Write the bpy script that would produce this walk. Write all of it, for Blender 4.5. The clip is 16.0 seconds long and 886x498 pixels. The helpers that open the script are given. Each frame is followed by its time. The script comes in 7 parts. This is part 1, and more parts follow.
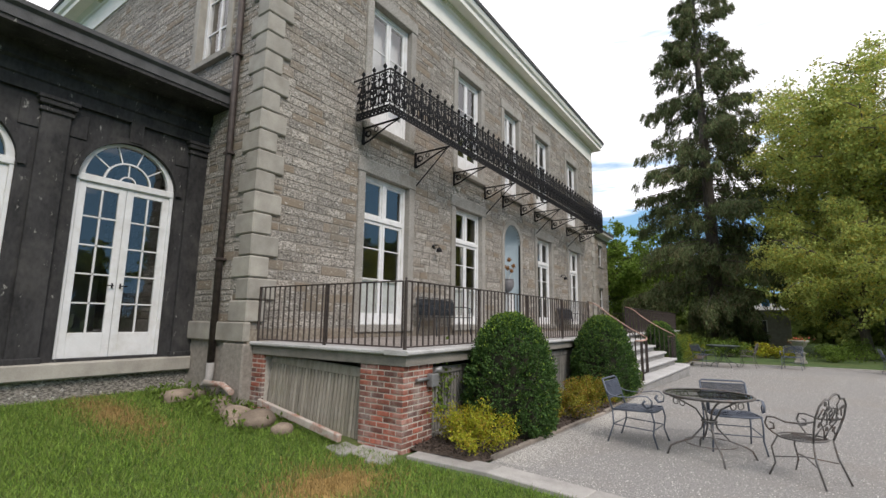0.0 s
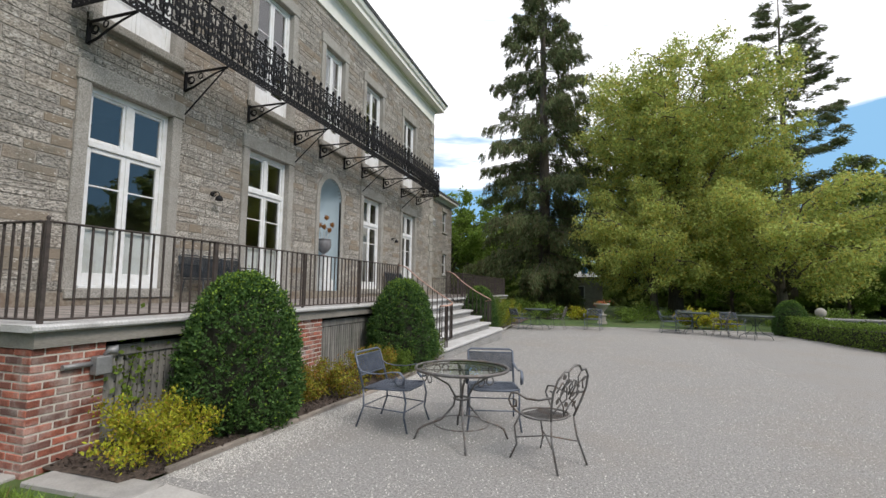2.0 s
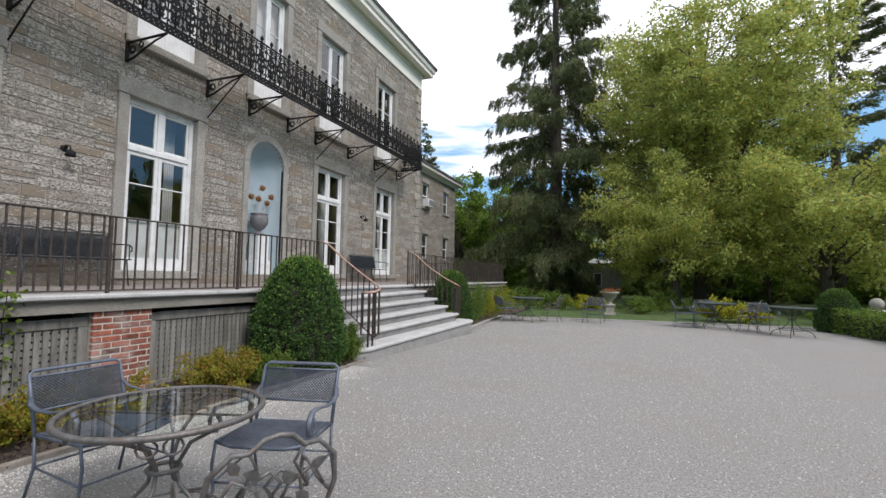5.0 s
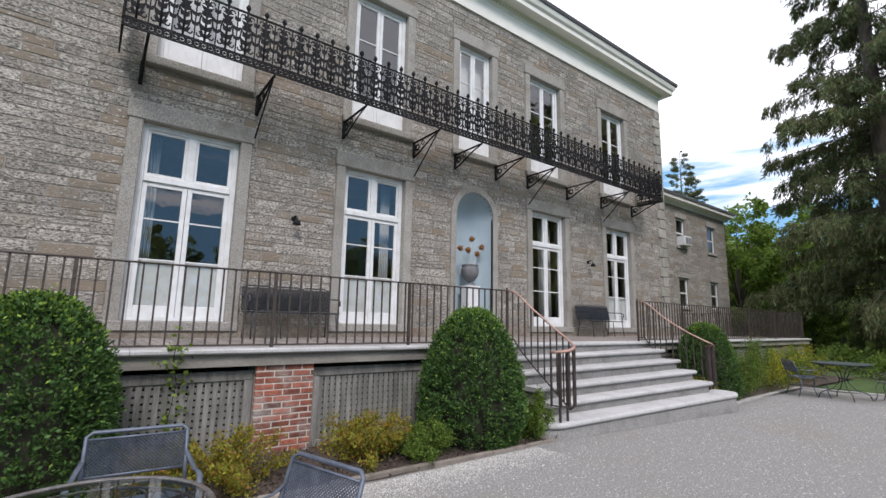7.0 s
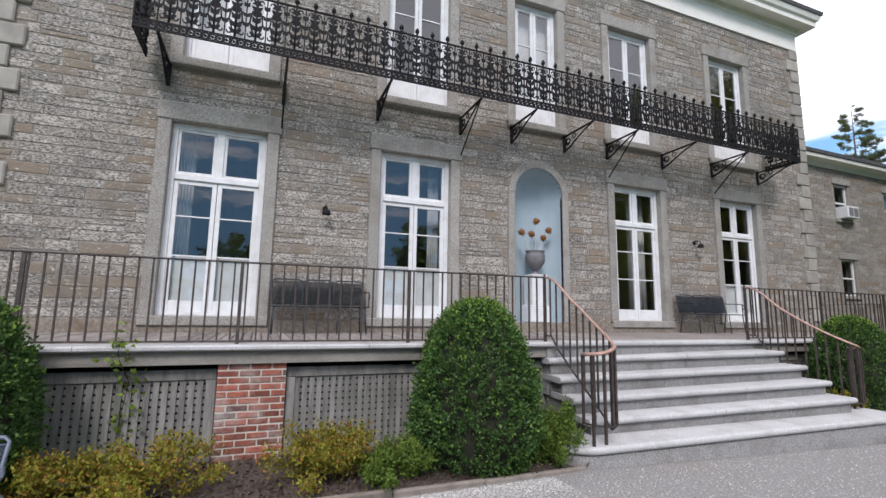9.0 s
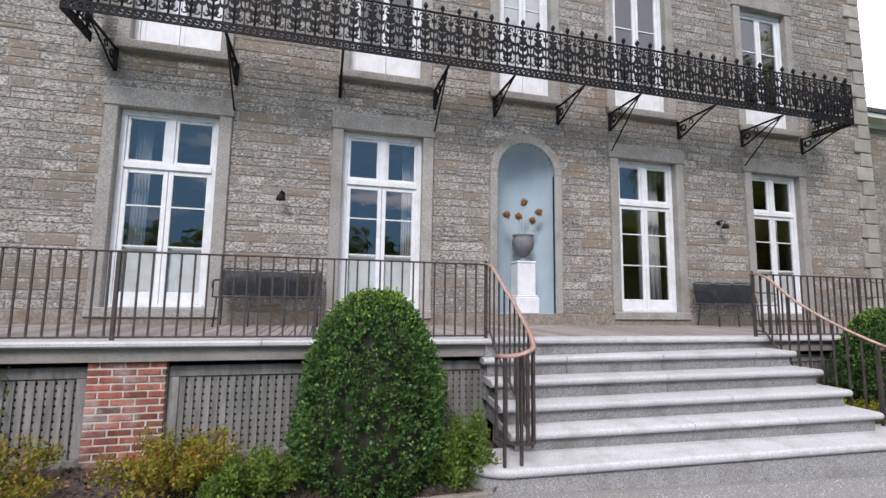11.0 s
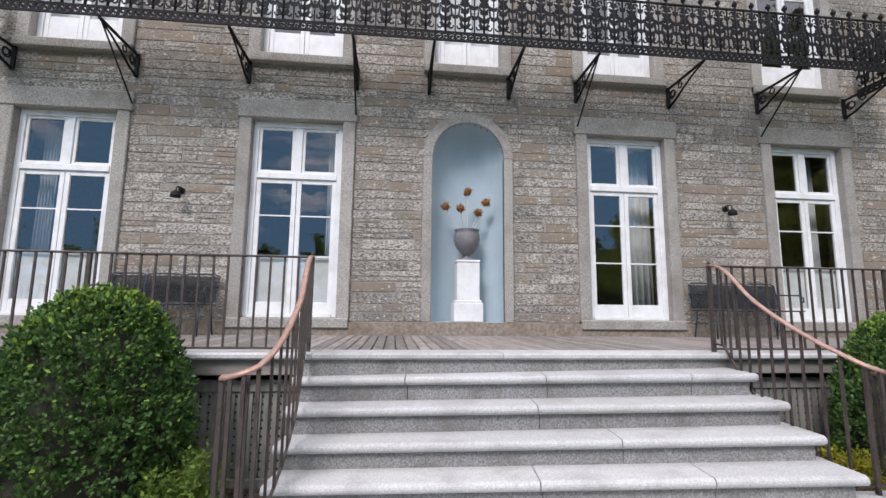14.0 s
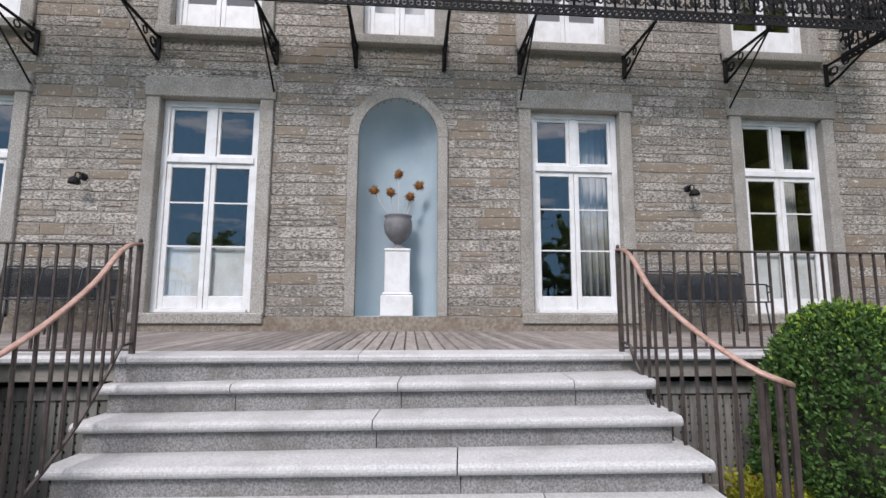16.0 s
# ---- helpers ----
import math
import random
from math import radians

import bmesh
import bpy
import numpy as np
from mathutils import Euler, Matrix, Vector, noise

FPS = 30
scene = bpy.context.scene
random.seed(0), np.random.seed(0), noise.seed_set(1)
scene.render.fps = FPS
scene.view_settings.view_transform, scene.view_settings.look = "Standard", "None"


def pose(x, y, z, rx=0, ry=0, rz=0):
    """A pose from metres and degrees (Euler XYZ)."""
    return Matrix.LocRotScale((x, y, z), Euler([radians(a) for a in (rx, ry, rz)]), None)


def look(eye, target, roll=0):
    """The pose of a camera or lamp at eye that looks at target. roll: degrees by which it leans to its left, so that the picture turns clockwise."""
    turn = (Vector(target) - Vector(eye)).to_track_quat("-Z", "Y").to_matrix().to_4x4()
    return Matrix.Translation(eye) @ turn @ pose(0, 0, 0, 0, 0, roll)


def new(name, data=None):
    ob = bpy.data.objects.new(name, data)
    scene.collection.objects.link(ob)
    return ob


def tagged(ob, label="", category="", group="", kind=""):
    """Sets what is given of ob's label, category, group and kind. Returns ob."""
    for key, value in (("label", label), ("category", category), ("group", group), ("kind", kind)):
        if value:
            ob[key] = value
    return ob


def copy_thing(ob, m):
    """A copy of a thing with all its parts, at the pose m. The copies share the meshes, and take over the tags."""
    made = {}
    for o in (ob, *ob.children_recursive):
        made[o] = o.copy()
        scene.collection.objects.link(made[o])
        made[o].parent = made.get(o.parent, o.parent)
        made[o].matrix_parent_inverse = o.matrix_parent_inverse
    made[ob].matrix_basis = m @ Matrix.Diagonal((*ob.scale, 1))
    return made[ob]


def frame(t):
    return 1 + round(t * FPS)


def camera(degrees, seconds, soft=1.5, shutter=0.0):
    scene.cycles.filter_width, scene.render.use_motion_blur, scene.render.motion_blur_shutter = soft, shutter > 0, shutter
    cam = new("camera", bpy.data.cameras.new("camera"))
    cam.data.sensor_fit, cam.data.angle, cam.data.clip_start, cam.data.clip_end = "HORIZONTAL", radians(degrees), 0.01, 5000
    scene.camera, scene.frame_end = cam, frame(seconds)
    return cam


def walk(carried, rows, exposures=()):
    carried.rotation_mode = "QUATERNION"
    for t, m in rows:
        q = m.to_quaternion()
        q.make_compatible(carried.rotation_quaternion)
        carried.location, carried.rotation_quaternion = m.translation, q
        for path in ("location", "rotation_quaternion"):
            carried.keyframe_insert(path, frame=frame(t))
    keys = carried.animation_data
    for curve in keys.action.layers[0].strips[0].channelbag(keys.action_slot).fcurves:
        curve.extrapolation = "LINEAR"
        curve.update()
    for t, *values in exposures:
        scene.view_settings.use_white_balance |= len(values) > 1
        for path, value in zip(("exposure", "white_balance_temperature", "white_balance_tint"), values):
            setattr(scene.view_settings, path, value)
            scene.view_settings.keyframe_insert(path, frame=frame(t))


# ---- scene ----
cam = camera(87.7, 16.0)
PATH = [
    (0, (-0.205, -0.968, 1.502), (-1.324, 0.662, 1.804), 0.8),
    (0.5, (-0.098, -0.482, 1.497), (-1.029, 1.269, 1.762), 0.9),
    (1, (0.073, -0.057, 1.462), (-0.717, 1.765, 1.697), 0.9),
    (1.5, (0.275, 0.371, 1.458), (-0.412, 2.238, 1.668), 0.8),
    (2, (0.422, 0.832, 1.476), (-0.181, 2.731, 1.642), 0.9),
    (2.5, (0.662, 1.253, 1.463), (0.115, 3.173, 1.596), 1.0),
    (3, (0.815, 1.708, 1.506), (0.324, 3.643, 1.618), 1.2),
    (3.2, (0.874, 1.924, 1.519), (0.396, 3.862, 1.633), 1.2),
    (5.3, (1.396, 3.845, 1.381), (0.545, 5.651, 1.506), 0.9),
    (5.5, (1.399, 4.008, 1.382), (0.444, 5.759, 1.531), 0.9),
    (6, (1.391, 4.462, 1.43), (0.179, 6.037, 1.652), 1.0),
    (6.5, (1.49, 4.86, 1.456), (0.06, 6.233, 1.722), 1.1),
    (7, (1.529, 5.286, 1.446), (-0.05, 6.472, 1.759), 1.1),
    (7.5, (1.556, 5.729, 1.468), (-0.127, 6.76, 1.789), 1.1),
    (8, (1.592, 6.173, 1.475), (-0.161, 7.08, 1.798), 1.0),
    (8.5, (1.479, 6.621, 1.492), (-0.326, 7.426, 1.804), 1.0),
    (9, (1.388, 7.086, 1.468), (-0.456, 7.81, 1.747), 0.9),
    (9.5, (1.306, 7.518, 1.476), (-0.555, 8.203, 1.732), 0.8),
    (9.7, (1.279, 7.699, 1.486), (-0.59, 8.368, 1.73), 0.8),
    (11.8, (1.049, 9.47, 1.554), (-0.892, 9.874, 1.818), 0.9),
    (12, (0.992, 9.68, 1.542), (-0.95, 10.068, 1.82), 0.9),
    (12.5, (0.858, 10.079, 1.515), (-1.089, 10.431, 1.808), 0.9),
    (13, (0.723, 10.493, 1.496), (-1.235, 10.783, 1.782), 0.8),
    (13.5, (0.603, 10.868, 1.488), (-1.361, 11.119, 1.767), 0.6),
    (14, (0.448, 11.242, 1.492), (-1.523, 11.45, 1.761), 0.6),
    (14.5, (0.333, 11.603, 1.494), (-1.645, 11.769, 1.736), 0.4),
    (15, (0.248, 11.944, 1.504), (-1.729, 12.128, 1.741), 0.3),
    (15.5, (0.086, 12.271, 1.518), (-1.892, 12.452, 1.755), 0.3),
    (16, (-0.064, 12.568, 1.517), (-2.045, 12.714, 1.752), 0.2),
]
walk(cam, [(t, look(eye, target, roll)) for t, eye, target, roll in PATH],
     exposures=[(0, .0, 6600, 15), (3, .06, 6400, 12), (5.5, .06, 6280, 15), (9, .17, 6110, 18), (12, .36, 6120, 19), (16, .31, 6180, 18)])

# ---- world and light ----
GZ = 0.0
world = bpy.data.worlds.new("sky")
scene.world = world
world.use_nodes = True
wn, wl = world.node_tree.nodes, world.node_tree.links
wn.clear()
SUN_EL, SUN_ROT = radians(44), radians(116)
sky = wn.new("ShaderNodeTexSky")
sky.sky_type = "NISHITA"
sky.sun_disc = False
sky.sun_elevation, sky.sun_rotation = SUN_EL, SUN_ROT
sky.air_density, sky.dust_density, sky.ozone_density = 1.0, 0.0, 4.0
tc = wn.new("ShaderNodeTexCoord")
mp = wn.new("ShaderNodeMapping")
mp.inputs["Scale"].default_value = (1.0, 1.0, 7.0)
cl = wn.new("ShaderNodeTexNoise")
cl.inputs["Scale"].default_value = 1.7
cl.inputs["Detail"].default_value = 6
cl.inputs["Roughness"].default_value = 0.55
cr = wn.new("ShaderNodeValToRGB")
cr.color_ramp.elements[0].position, cr.color_ramp.elements[1].position = 0.81, 0.93
cloud = wn.new("ShaderNodeRGB")
cloud.outputs[0].default_value = (25.5, 25.9, 26.6, 1)
mixc = wn.new("ShaderNodeMix")
mixc.data_type = "RGBA"
bg = wn.new("ShaderNodeBackground")
bg.inputs["Strength"].default_value = 0.052
wo = wn.new("ShaderNodeOutputWorld")
wl.new(tc.outputs["Generated"], mp.inputs["Vector"])
wl.new(mp.outputs[0], cl.inputs["Vector"])
sx = wn.new("ShaderNodeSeparateXYZ")
wl.new(tc.outputs["Generated"], sx.inputs[0])
cover = wn.new("ShaderNodeMath")
cover.operation = "MULTIPLY_ADD"
cover.inputs[1].default_value = 1.2
wl.new(sx.outputs["Z"], cover.inputs[0])
gain = wn.new("ShaderNodeMath")
gain.operation = "MULTIPLY_ADD"
gain.inputs[1].default_value, gain.inputs[2].default_value = 1.45, -0.22
wl.new(cl.outputs["Fac"], gain.inputs[0])
wl.new(gain.outputs[0], cover.inputs[2])
wl.new(cover.outputs[0], cr.inputs["Fac"])
wl.new(cr.outputs["Color"], mixc.inputs["Factor"])
deep = wn.new("ShaderNodeMix")
deep.data_type, deep.blend_type = "RGBA", "DARKEN"
deep.inputs["Factor"].default_value = 1
deep.inputs["B"].default_value = (5.6, 11.0, 16.5, 1)
lift = wn.new("ShaderNodeVectorMath")
lift.operation = "SCALE"
lift.inputs["Scale"].default_value = 9.0
wl.new(sky.outputs[0], lift.inputs[0])
wl.new(lift.outputs[0], deep.inputs["A"])
wl.new(deep.outputs["Result"], mixc.inputs["A"])
wl.new(cloud.outputs[0], mixc.inputs["B"])
wl.new(mixc.outputs["Result"], bg.inputs["Color"])
wl.new(bg.outputs[0], wo.inputs["Surface"])
sun = new("sun", bpy.data.lights.new("sun", "SUN"))
sun.data.energy, sun.data.angle, sun.data.color = 2.1, radians(16), (1.0, 0.95, 0.88)
sun.matrix_world = look((30 * math.sin(SUN_ROT), 30 * math.cos(SUN_ROT), 30 * math.tan(SUN_EL)), (0, 0, 0))


# ---- mesh tools ----
class MB:
    """Collects vertices and faces of one mesh."""

    def __init__(self):
        self.v, self.f, self.s = [], [], []

    def add(self, vs, fs, smooth=False):
        n = len(self.v)
        self.v.extend(tuple(p) for p in vs)
        self.f.extend(tuple(i + n for i in f) for f in fs)
        self.s.extend([smooth] * len(fs))
        return self

    def box(self, x0, x1, y0, y1, z0, z1):
        vs = [(x, y, z) for x in (x0, x1) for y in (y0, y1) for z in (z0, z1)]
        return self.add(vs, [(0, 1, 3, 2), (4, 6, 7, 5), (0, 4, 5, 1), (2, 3, 7, 6), (0, 2, 6, 4), (1, 5, 7, 3)])

    def cbox(self, x0, x1, y0, y1, z0, z1, c=0.006):
        """A box with chamfered edges."""
        lo, hi = (x0, y0, z0), (x1, y1, z1)
        c = min(c, *(0.45 * (h - l) for l, h in zip(lo, hi)))
        vs, ix = [], {}
        for sx in (0, 1):
            for sy in (0, 1):
                for sz in (0, 1):
                    s = (sx, sy, sz)
                    for ax in range(3):
                        p = []
                        for k in range(3):
                            b = hi[k] if s[k] else lo[k]
                            p.append(b if k == ax else b + (-c if s[k] else c))
                        ix[(s, ax)] = len(vs)
                        vs.append(p)
        fs = []
        for ax in range(3):
            o = [k for k in range(3) if k != ax]
            for d in (0, 1):
                ring = []
                for a, b in ((0, 0), (1, 0), (1, 1), (0, 1)):
                    s = [0, 0, 0]
                    s[ax], s[o[0]], s[o[1]] = d, a, b
                    ring.append(ix[(tuple(s), ax)])
                flip = (ax == 1) != (d == 0)
                fs.append(ring[::-1] if flip else ring)
        for ax in range(3):
            o = [k for k in range(3) if k != ax]
            for a in (0, 1):
                for b in (0, 1):
                    s0, s1 = [0, 0, 0], [0, 0, 0]
                    s0[o[0]] = s1[o[0]] = a
                    s0[o[1]] = s1[o[1]] = b
                    s1[ax] = 1
                    s0, s1 = tuple(s0), tuple(s1)
                    q = [ix[(s0, o[0])], ix[(s1, o[0])], ix[(s1, o[1])], ix[(s0, o[1])]]
                    fs.append(q)
        for s in [(a, b, d) for a in (0, 1) for b in (0, 1) for d in (0, 1)]:
            fs.append([ix[(s, 0)], ix[(s, 1)], ix[(s, 2)]])
        ctr = [(l + h) / 2 for l, h in zip(lo, hi)]
        out = []
        for f in fs:
            a, b, d = (Vector(vs[i]) for i in f[:3])
            m = sum((Vector(vs[i]) for i in f), Vector()) / len(f) - Vector(ctr)
            out.append(f if (b - a).cross(d - a).dot(m) >= 0 else f[::-1])
        return self.add(vs, out)

    def tube(self, pts, r, n=6, closed=False, flat=None):
        """A round bar along points; r a number or one per point; flat: scale of its second axis."""
        pts = [Vector(p) for p in pts]
        k = len(pts)
        rs = r if isinstance(r, (list, tuple)) else [r] * k
        base = len(self.v)
        ref = None
        for i, p in enumerate(pts):
            a = pts[i - 1] if (i or closed) else p
            b = pts[(i + 1) % k] if (i < k - 1 or closed) else p
            d = (b - a).normalized() if (b - a).length > 1e-9 else Vector((0, 0, 1))
            if ref is None:
                ref = Vector((0, 0, 1)) if abs(d.z) < 0.9 else Vector((1, 0, 0))
                ref = (ref - d * ref.dot(d)).normalized()
            else:
                t = ref - d * ref.dot(d)
                ref = t.normalized() if t.length > 1e-6 else ref
            side = d.cross(ref)
            for j in range(n):
                w = 2 * math.pi * (j + 0.5) / n
                self.v.append(tuple(p + ref * (rs[i] * math.cos(w)) * (flat or 1) + side * (rs[i] * math.sin(w))))
        for i in range(k if closed else k - 1):
            i2 = (i + 1) % k
            for j in range(n):
                j2 = (j + 1) % n
                self.f.append((base + i * n + j, base + i * n + j2, base + i2 * n + j2, base + i2 * n + j))
                self.s.append(n > 4)
        if not closed:
            self.f.append(tuple(base + j for j in range(n))[::-1])
            self.f.append(tuple(base + (k - 1) * n + j for j in range(n)))
            self.s += [False, False]
        return self

    def lathe(self, prof, c=(0, 0, 0), n=20, a0=0.0, a1=2 * math.pi, smooth=True):
        """Turns a profile of (radius, height) round z."""
        base, full = len(self.v), abs(a1 - a0 - 2 * math.pi) < 1e-6
        m = n if full else n + 1
        for r, z in prof:
            for j in range(m):
                w = a0 + (a1 - a0) * j / n
                self.v.append((c[0] + r * math.cos(w), c[1] + r * math.sin(w), c[2] + z))
        for i in range(len(prof) - 1):
            for j in range(n):
                j2 = (j + 1) % m
                self.f.append((base + i * m + j, base + i * m + j2, base + (i + 1) * m + j2, base + (i + 1) * m + j))
                self.s.append(smooth)
        return self

    def sweep(self, prof, path, up=(0, 0, 1)):
        """Extrudes an open or closed outline of (out, up) along straight corners of a plan path with out to its right."""
        pts = [Vector(p) for p in path]
        base, n = len(self.v), len(prof)
        for i, p in enumerate(pts):
            a = (pts[i] - pts[i - 1]).normalized() if i else (pts[1] - pts[0]).normalized()
            b = (pts[i + 1] - pts[i]).normalized() if i < len(pts) - 1 else a
            na, nb = Vector((a.y, -a.x, 0)), Vector((b.y, -b.x, 0))
            m = (na + nb).normalized()
            m /= max(0.3, m.dot(na))
            for o, u in prof:
                self.v.append(tuple(p + m * o + Vector((0, 0, u))))
        for i in range(len(pts) - 1):
            for j in range(n):
                j2 = (j + 1) % n
                self.f.append((base + i * n + j, base + i * n + j2, base + (i + 1) * n + j2, base + (i + 1) * n + j)[::-1])
                self.s.append(False)
        self.f.append(tuple(range(base, base + n)))
        self.f.append(tuple(range(base + (len(pts) - 1) * n, base + len(pts) * n))[::-1])
        self.s += [False, False]
        return self

    def mesh(self, name, mat):
        me = bpy.data.meshes.new(name)
        me.from_pydata(self.v, [], self.f)
        me.polygons.foreach_set("use_smooth", self.s)
        me.materials.append(mat)
        me.update()
        return me


def part(name, mb, mat, parent=None, label="", at=None):
    """One mesh object, under a thing or a part if there is one."""
    ob = new(name, mb.mesh(name, mat) if isinstance(mb, MB) else mb)
    if parent:
        ob.parent = parent
    if at is not None:
        ob.matrix_basis = at
    if label:
        ob["label"] = label
    return ob


def empty(name, label, category, group="", kind="", at=None):
    ob = new(name)
    if at is not None:
        ob.matrix_basis = at
    return tagged(ob, label, category, group, kind)


# ---- materials ----
def material(name, c1, c2, scale=6.0, rough=0.75, metal=0.0, bump=0.15, fine=60.0, vary=0.0, stain=None, stain_scale=0.7,
             stain_amount=0.5, spec=0.5, hue=None, stretch=(1, 1, 1), coords="Object", leafy=0.0, flecks=None, contrast=0.16):
    m = bpy.data.materials.new(name)
    m.use_nodes = True
    n, l = m.node_tree.nodes, m.node_tree.links
    b = n["Principled BSDF"]
    b.inputs["Roughness"].default_value, b.inputs["Metallic"].default_value = rough, metal
    b.inputs["Specular IOR Level"].default_value = spec
    if coords == "World":
        src = n.new("ShaderNodeNewGeometry").outputs["Position"]
    else:
        src = n.new("ShaderNodeTexCoord").outputs["Object"]
    mp = n.new("ShaderNodeMapping")
    mp.inputs["Scale"].default_value = stretch
    l.new(src, mp.inputs["Vector"])
    oi, ge = n.new("ShaderNodeObjectInfo"), n.new("ShaderNodeNewGeometry")
    ad = n.new("ShaderNodeMath")
    l.new(oi.outputs["Random"], ad.inputs[0])
    l.new(ge.outputs["Random Per Island"], ad.inputs[1])
    fr = n.new("ShaderNodeMath")
    fr.operation = "FRACT"
    l.new(ad.outputs[0], fr.inputs[0])
    t1 = n.new("ShaderNodeTexNoise")
    t1.inputs["Scale"].default_value, t1.inputs["Detail"].default_value = scale, 5
    t2 = n.new("ShaderNodeTexNoise")
    t2.inputs["Scale"].default_value, t2.inputs["Detail"].default_value = fine, 3
    if vary:
        off = n.new("ShaderNodeVectorMath")
        sc = n.new("ShaderNodeMath")
        sc.operation = "MULTIPLY"
        sc.inputs[1].default_value = 37.0
        l.new(fr.outputs[0], sc.inputs[0])
        l.new(mp.outputs[0], off.inputs[0])
        l.new(sc.outputs[0], off.inputs[1])
        l.new(off.outputs[0], t1.inputs["Vector"])
    else:
        l.new(mp.outputs[0], t1.inputs["Vector"])
    l.new(mp.outputs[0], t2.inputs["Vector"])
    ramp = n.new("ShaderNodeValToRGB")
    ramp.color_ramp.elements[0].position, ramp.color_ramp.elements[1].position = 0.5 - contrast, 0.5 + contrast
    ramp.color_ramp.elements[0].color, ramp.color_ramp.elements[1].color = (*c1, 1), (*c2, 1)
    mixn = n.new("ShaderNodeMath")
    mixn.operation = "MULTIPLY_ADD"
    mixn.inputs[1].default_value = 0.65
    m2 = n.new("ShaderNodeMath")
    m2.operation = "MULTIPLY"
    m2.inputs[1].default_value = 0.35
    l.new(t1.outputs["Fac"], mixn.inputs[0])
    l.new(t2.outputs["Fac"], m2.inputs[0])
    l.new(m2.outputs[0], mixn.inputs[2])
    l.new(mixn.outputs[0], ramp.inputs["Fac"])
    col = ramp.outputs["Color"]
    if vary:
        mr = n.new("ShaderNodeMapRange")
        mr.inputs["To Min"].default_value, mr.inputs["To Max"].default_value = 1 - vary, 1 + vary
        l.new(fr.outputs[0], mr.inputs["Value"])
        mu = n.new("ShaderNodeMix")
        mu.data_type, mu.blend_type = "RGBA", "MULTIPLY"
        mu.inputs["Factor"].default_value = 1
        l.new(col, mu.inputs["A"])
        l.new(mr.outputs["Result"], mu.inputs["B"])
        col = mu.outputs["Result"]
        if hue:
            r2 = n.new("ShaderNodeMath")
            r2.operation = "MULTIPLY"
            r2.inputs[1].default_value = 7.31
            f2 = n.new("ShaderNodeMath")
            f2.operation = "FRACT"
            l.new(fr.outputs[0], r2.inputs[0])
            l.new(r2.outputs[0], f2.inputs[0])
            hr = n.new("ShaderNodeValToRGB")
            hr.color_ramp.elements[0].position, hr.color_ramp.elements[1].position = 0.62, 0.95
            l.new(f2.outputs[0], hr.inputs["Fac"])
            hm = n.new("ShaderNodeMix")
            hm.data_type = "RGBA"
            hm.inputs["B"].default_value = (*hue, 1)
            l.new(hr.outputs["Color"], hm.inputs["Factor"])
            l.new(col, hm.inputs["A"])
            col = hm.outputs["Result"]
    if stain:
        st = n.new("ShaderNodeTexNoise")
        st.inputs["Scale"].default_value, st.inputs["Detail"].default_value = stain_scale, 7
        st.inputs["Roughness"].default_value = 0.65
        gp = n.new("ShaderNodeNewGeometry")
        l.new(gp.outputs["Position"], st.inputs["Vector"])
        sr = n.new("ShaderNodeValToRGB")
        sr.color_ramp.elements[0].position, sr.color_ramp.elements[1].position = 0.48, 0.68
        sr.color_ramp.elements[1].color = (stain_amount,) * 3 + (1,)
        l.new(st.outputs["Fac"], sr.inputs["Fac"])
        sm = n.new("ShaderNodeMix")
        sm.data_type = "RGBA"
        sm.inputs["B"].default_value = (*stain, 1)
        l.new(sr.outputs["Color"], sm.inputs["Factor"])
        l.new(col, sm.inputs["A"])
        col = sm.outputs["Result"]
    if flecks:
        fk = n.new("ShaderNodeTexNoise")
        fk.inputs["Scale"].default_value, fk.inputs["Detail"].default_value = flecks[1], 4
        fk.inputs["Roughness"].default_value = 0.7
        l.new(mp.outputs[0], fk.inputs["Vector"])
        fkr = n.new("ShaderNodeValToRGB")
        fkr.color_ramp.elements[0].position, fkr.color_ramp.elements[1].position = flecks[2], flecks[2] + 0.08
        l.new(fk.outputs["Fac"], fkr.inputs["Fac"])
        fkm = n.new("ShaderNodeMix")
        fkm.data_type = "RGBA"
        fkm.inputs["B"].default_value = (*flecks[0], 1)
        l.new(fkr.outputs["Color"], fkm.inputs["Factor"])
        l.new(col, fkm.inputs["A"])
        col = fkm.outputs["Result"]
    l.new(col, b.inputs["Base Color"])
    if leafy:
        tl, ms = n.new("ShaderNodeBsdfTranslucent"), n.new("ShaderNodeMixShader")
        ms.inputs[0].default_value = leafy
        l.new(col, tl.inputs["Color"])
        l.new(b.outputs[0], ms.inputs[1])
        l.new(tl.outputs[0], ms.inputs[2])
        l.new(ms.outputs[0], n["Material Output"].inputs["Surface"])
    if bump:
        bp = n.new("ShaderNodeBump")
        bp.inputs["Strength"].default_value, bp.inputs["Distance"].default_value = bump, 0.02
        l.new(mixn.outputs[0], bp.inputs["Height"])
        l.new(bp.outputs[0], b.inputs["Normal"])
    return m


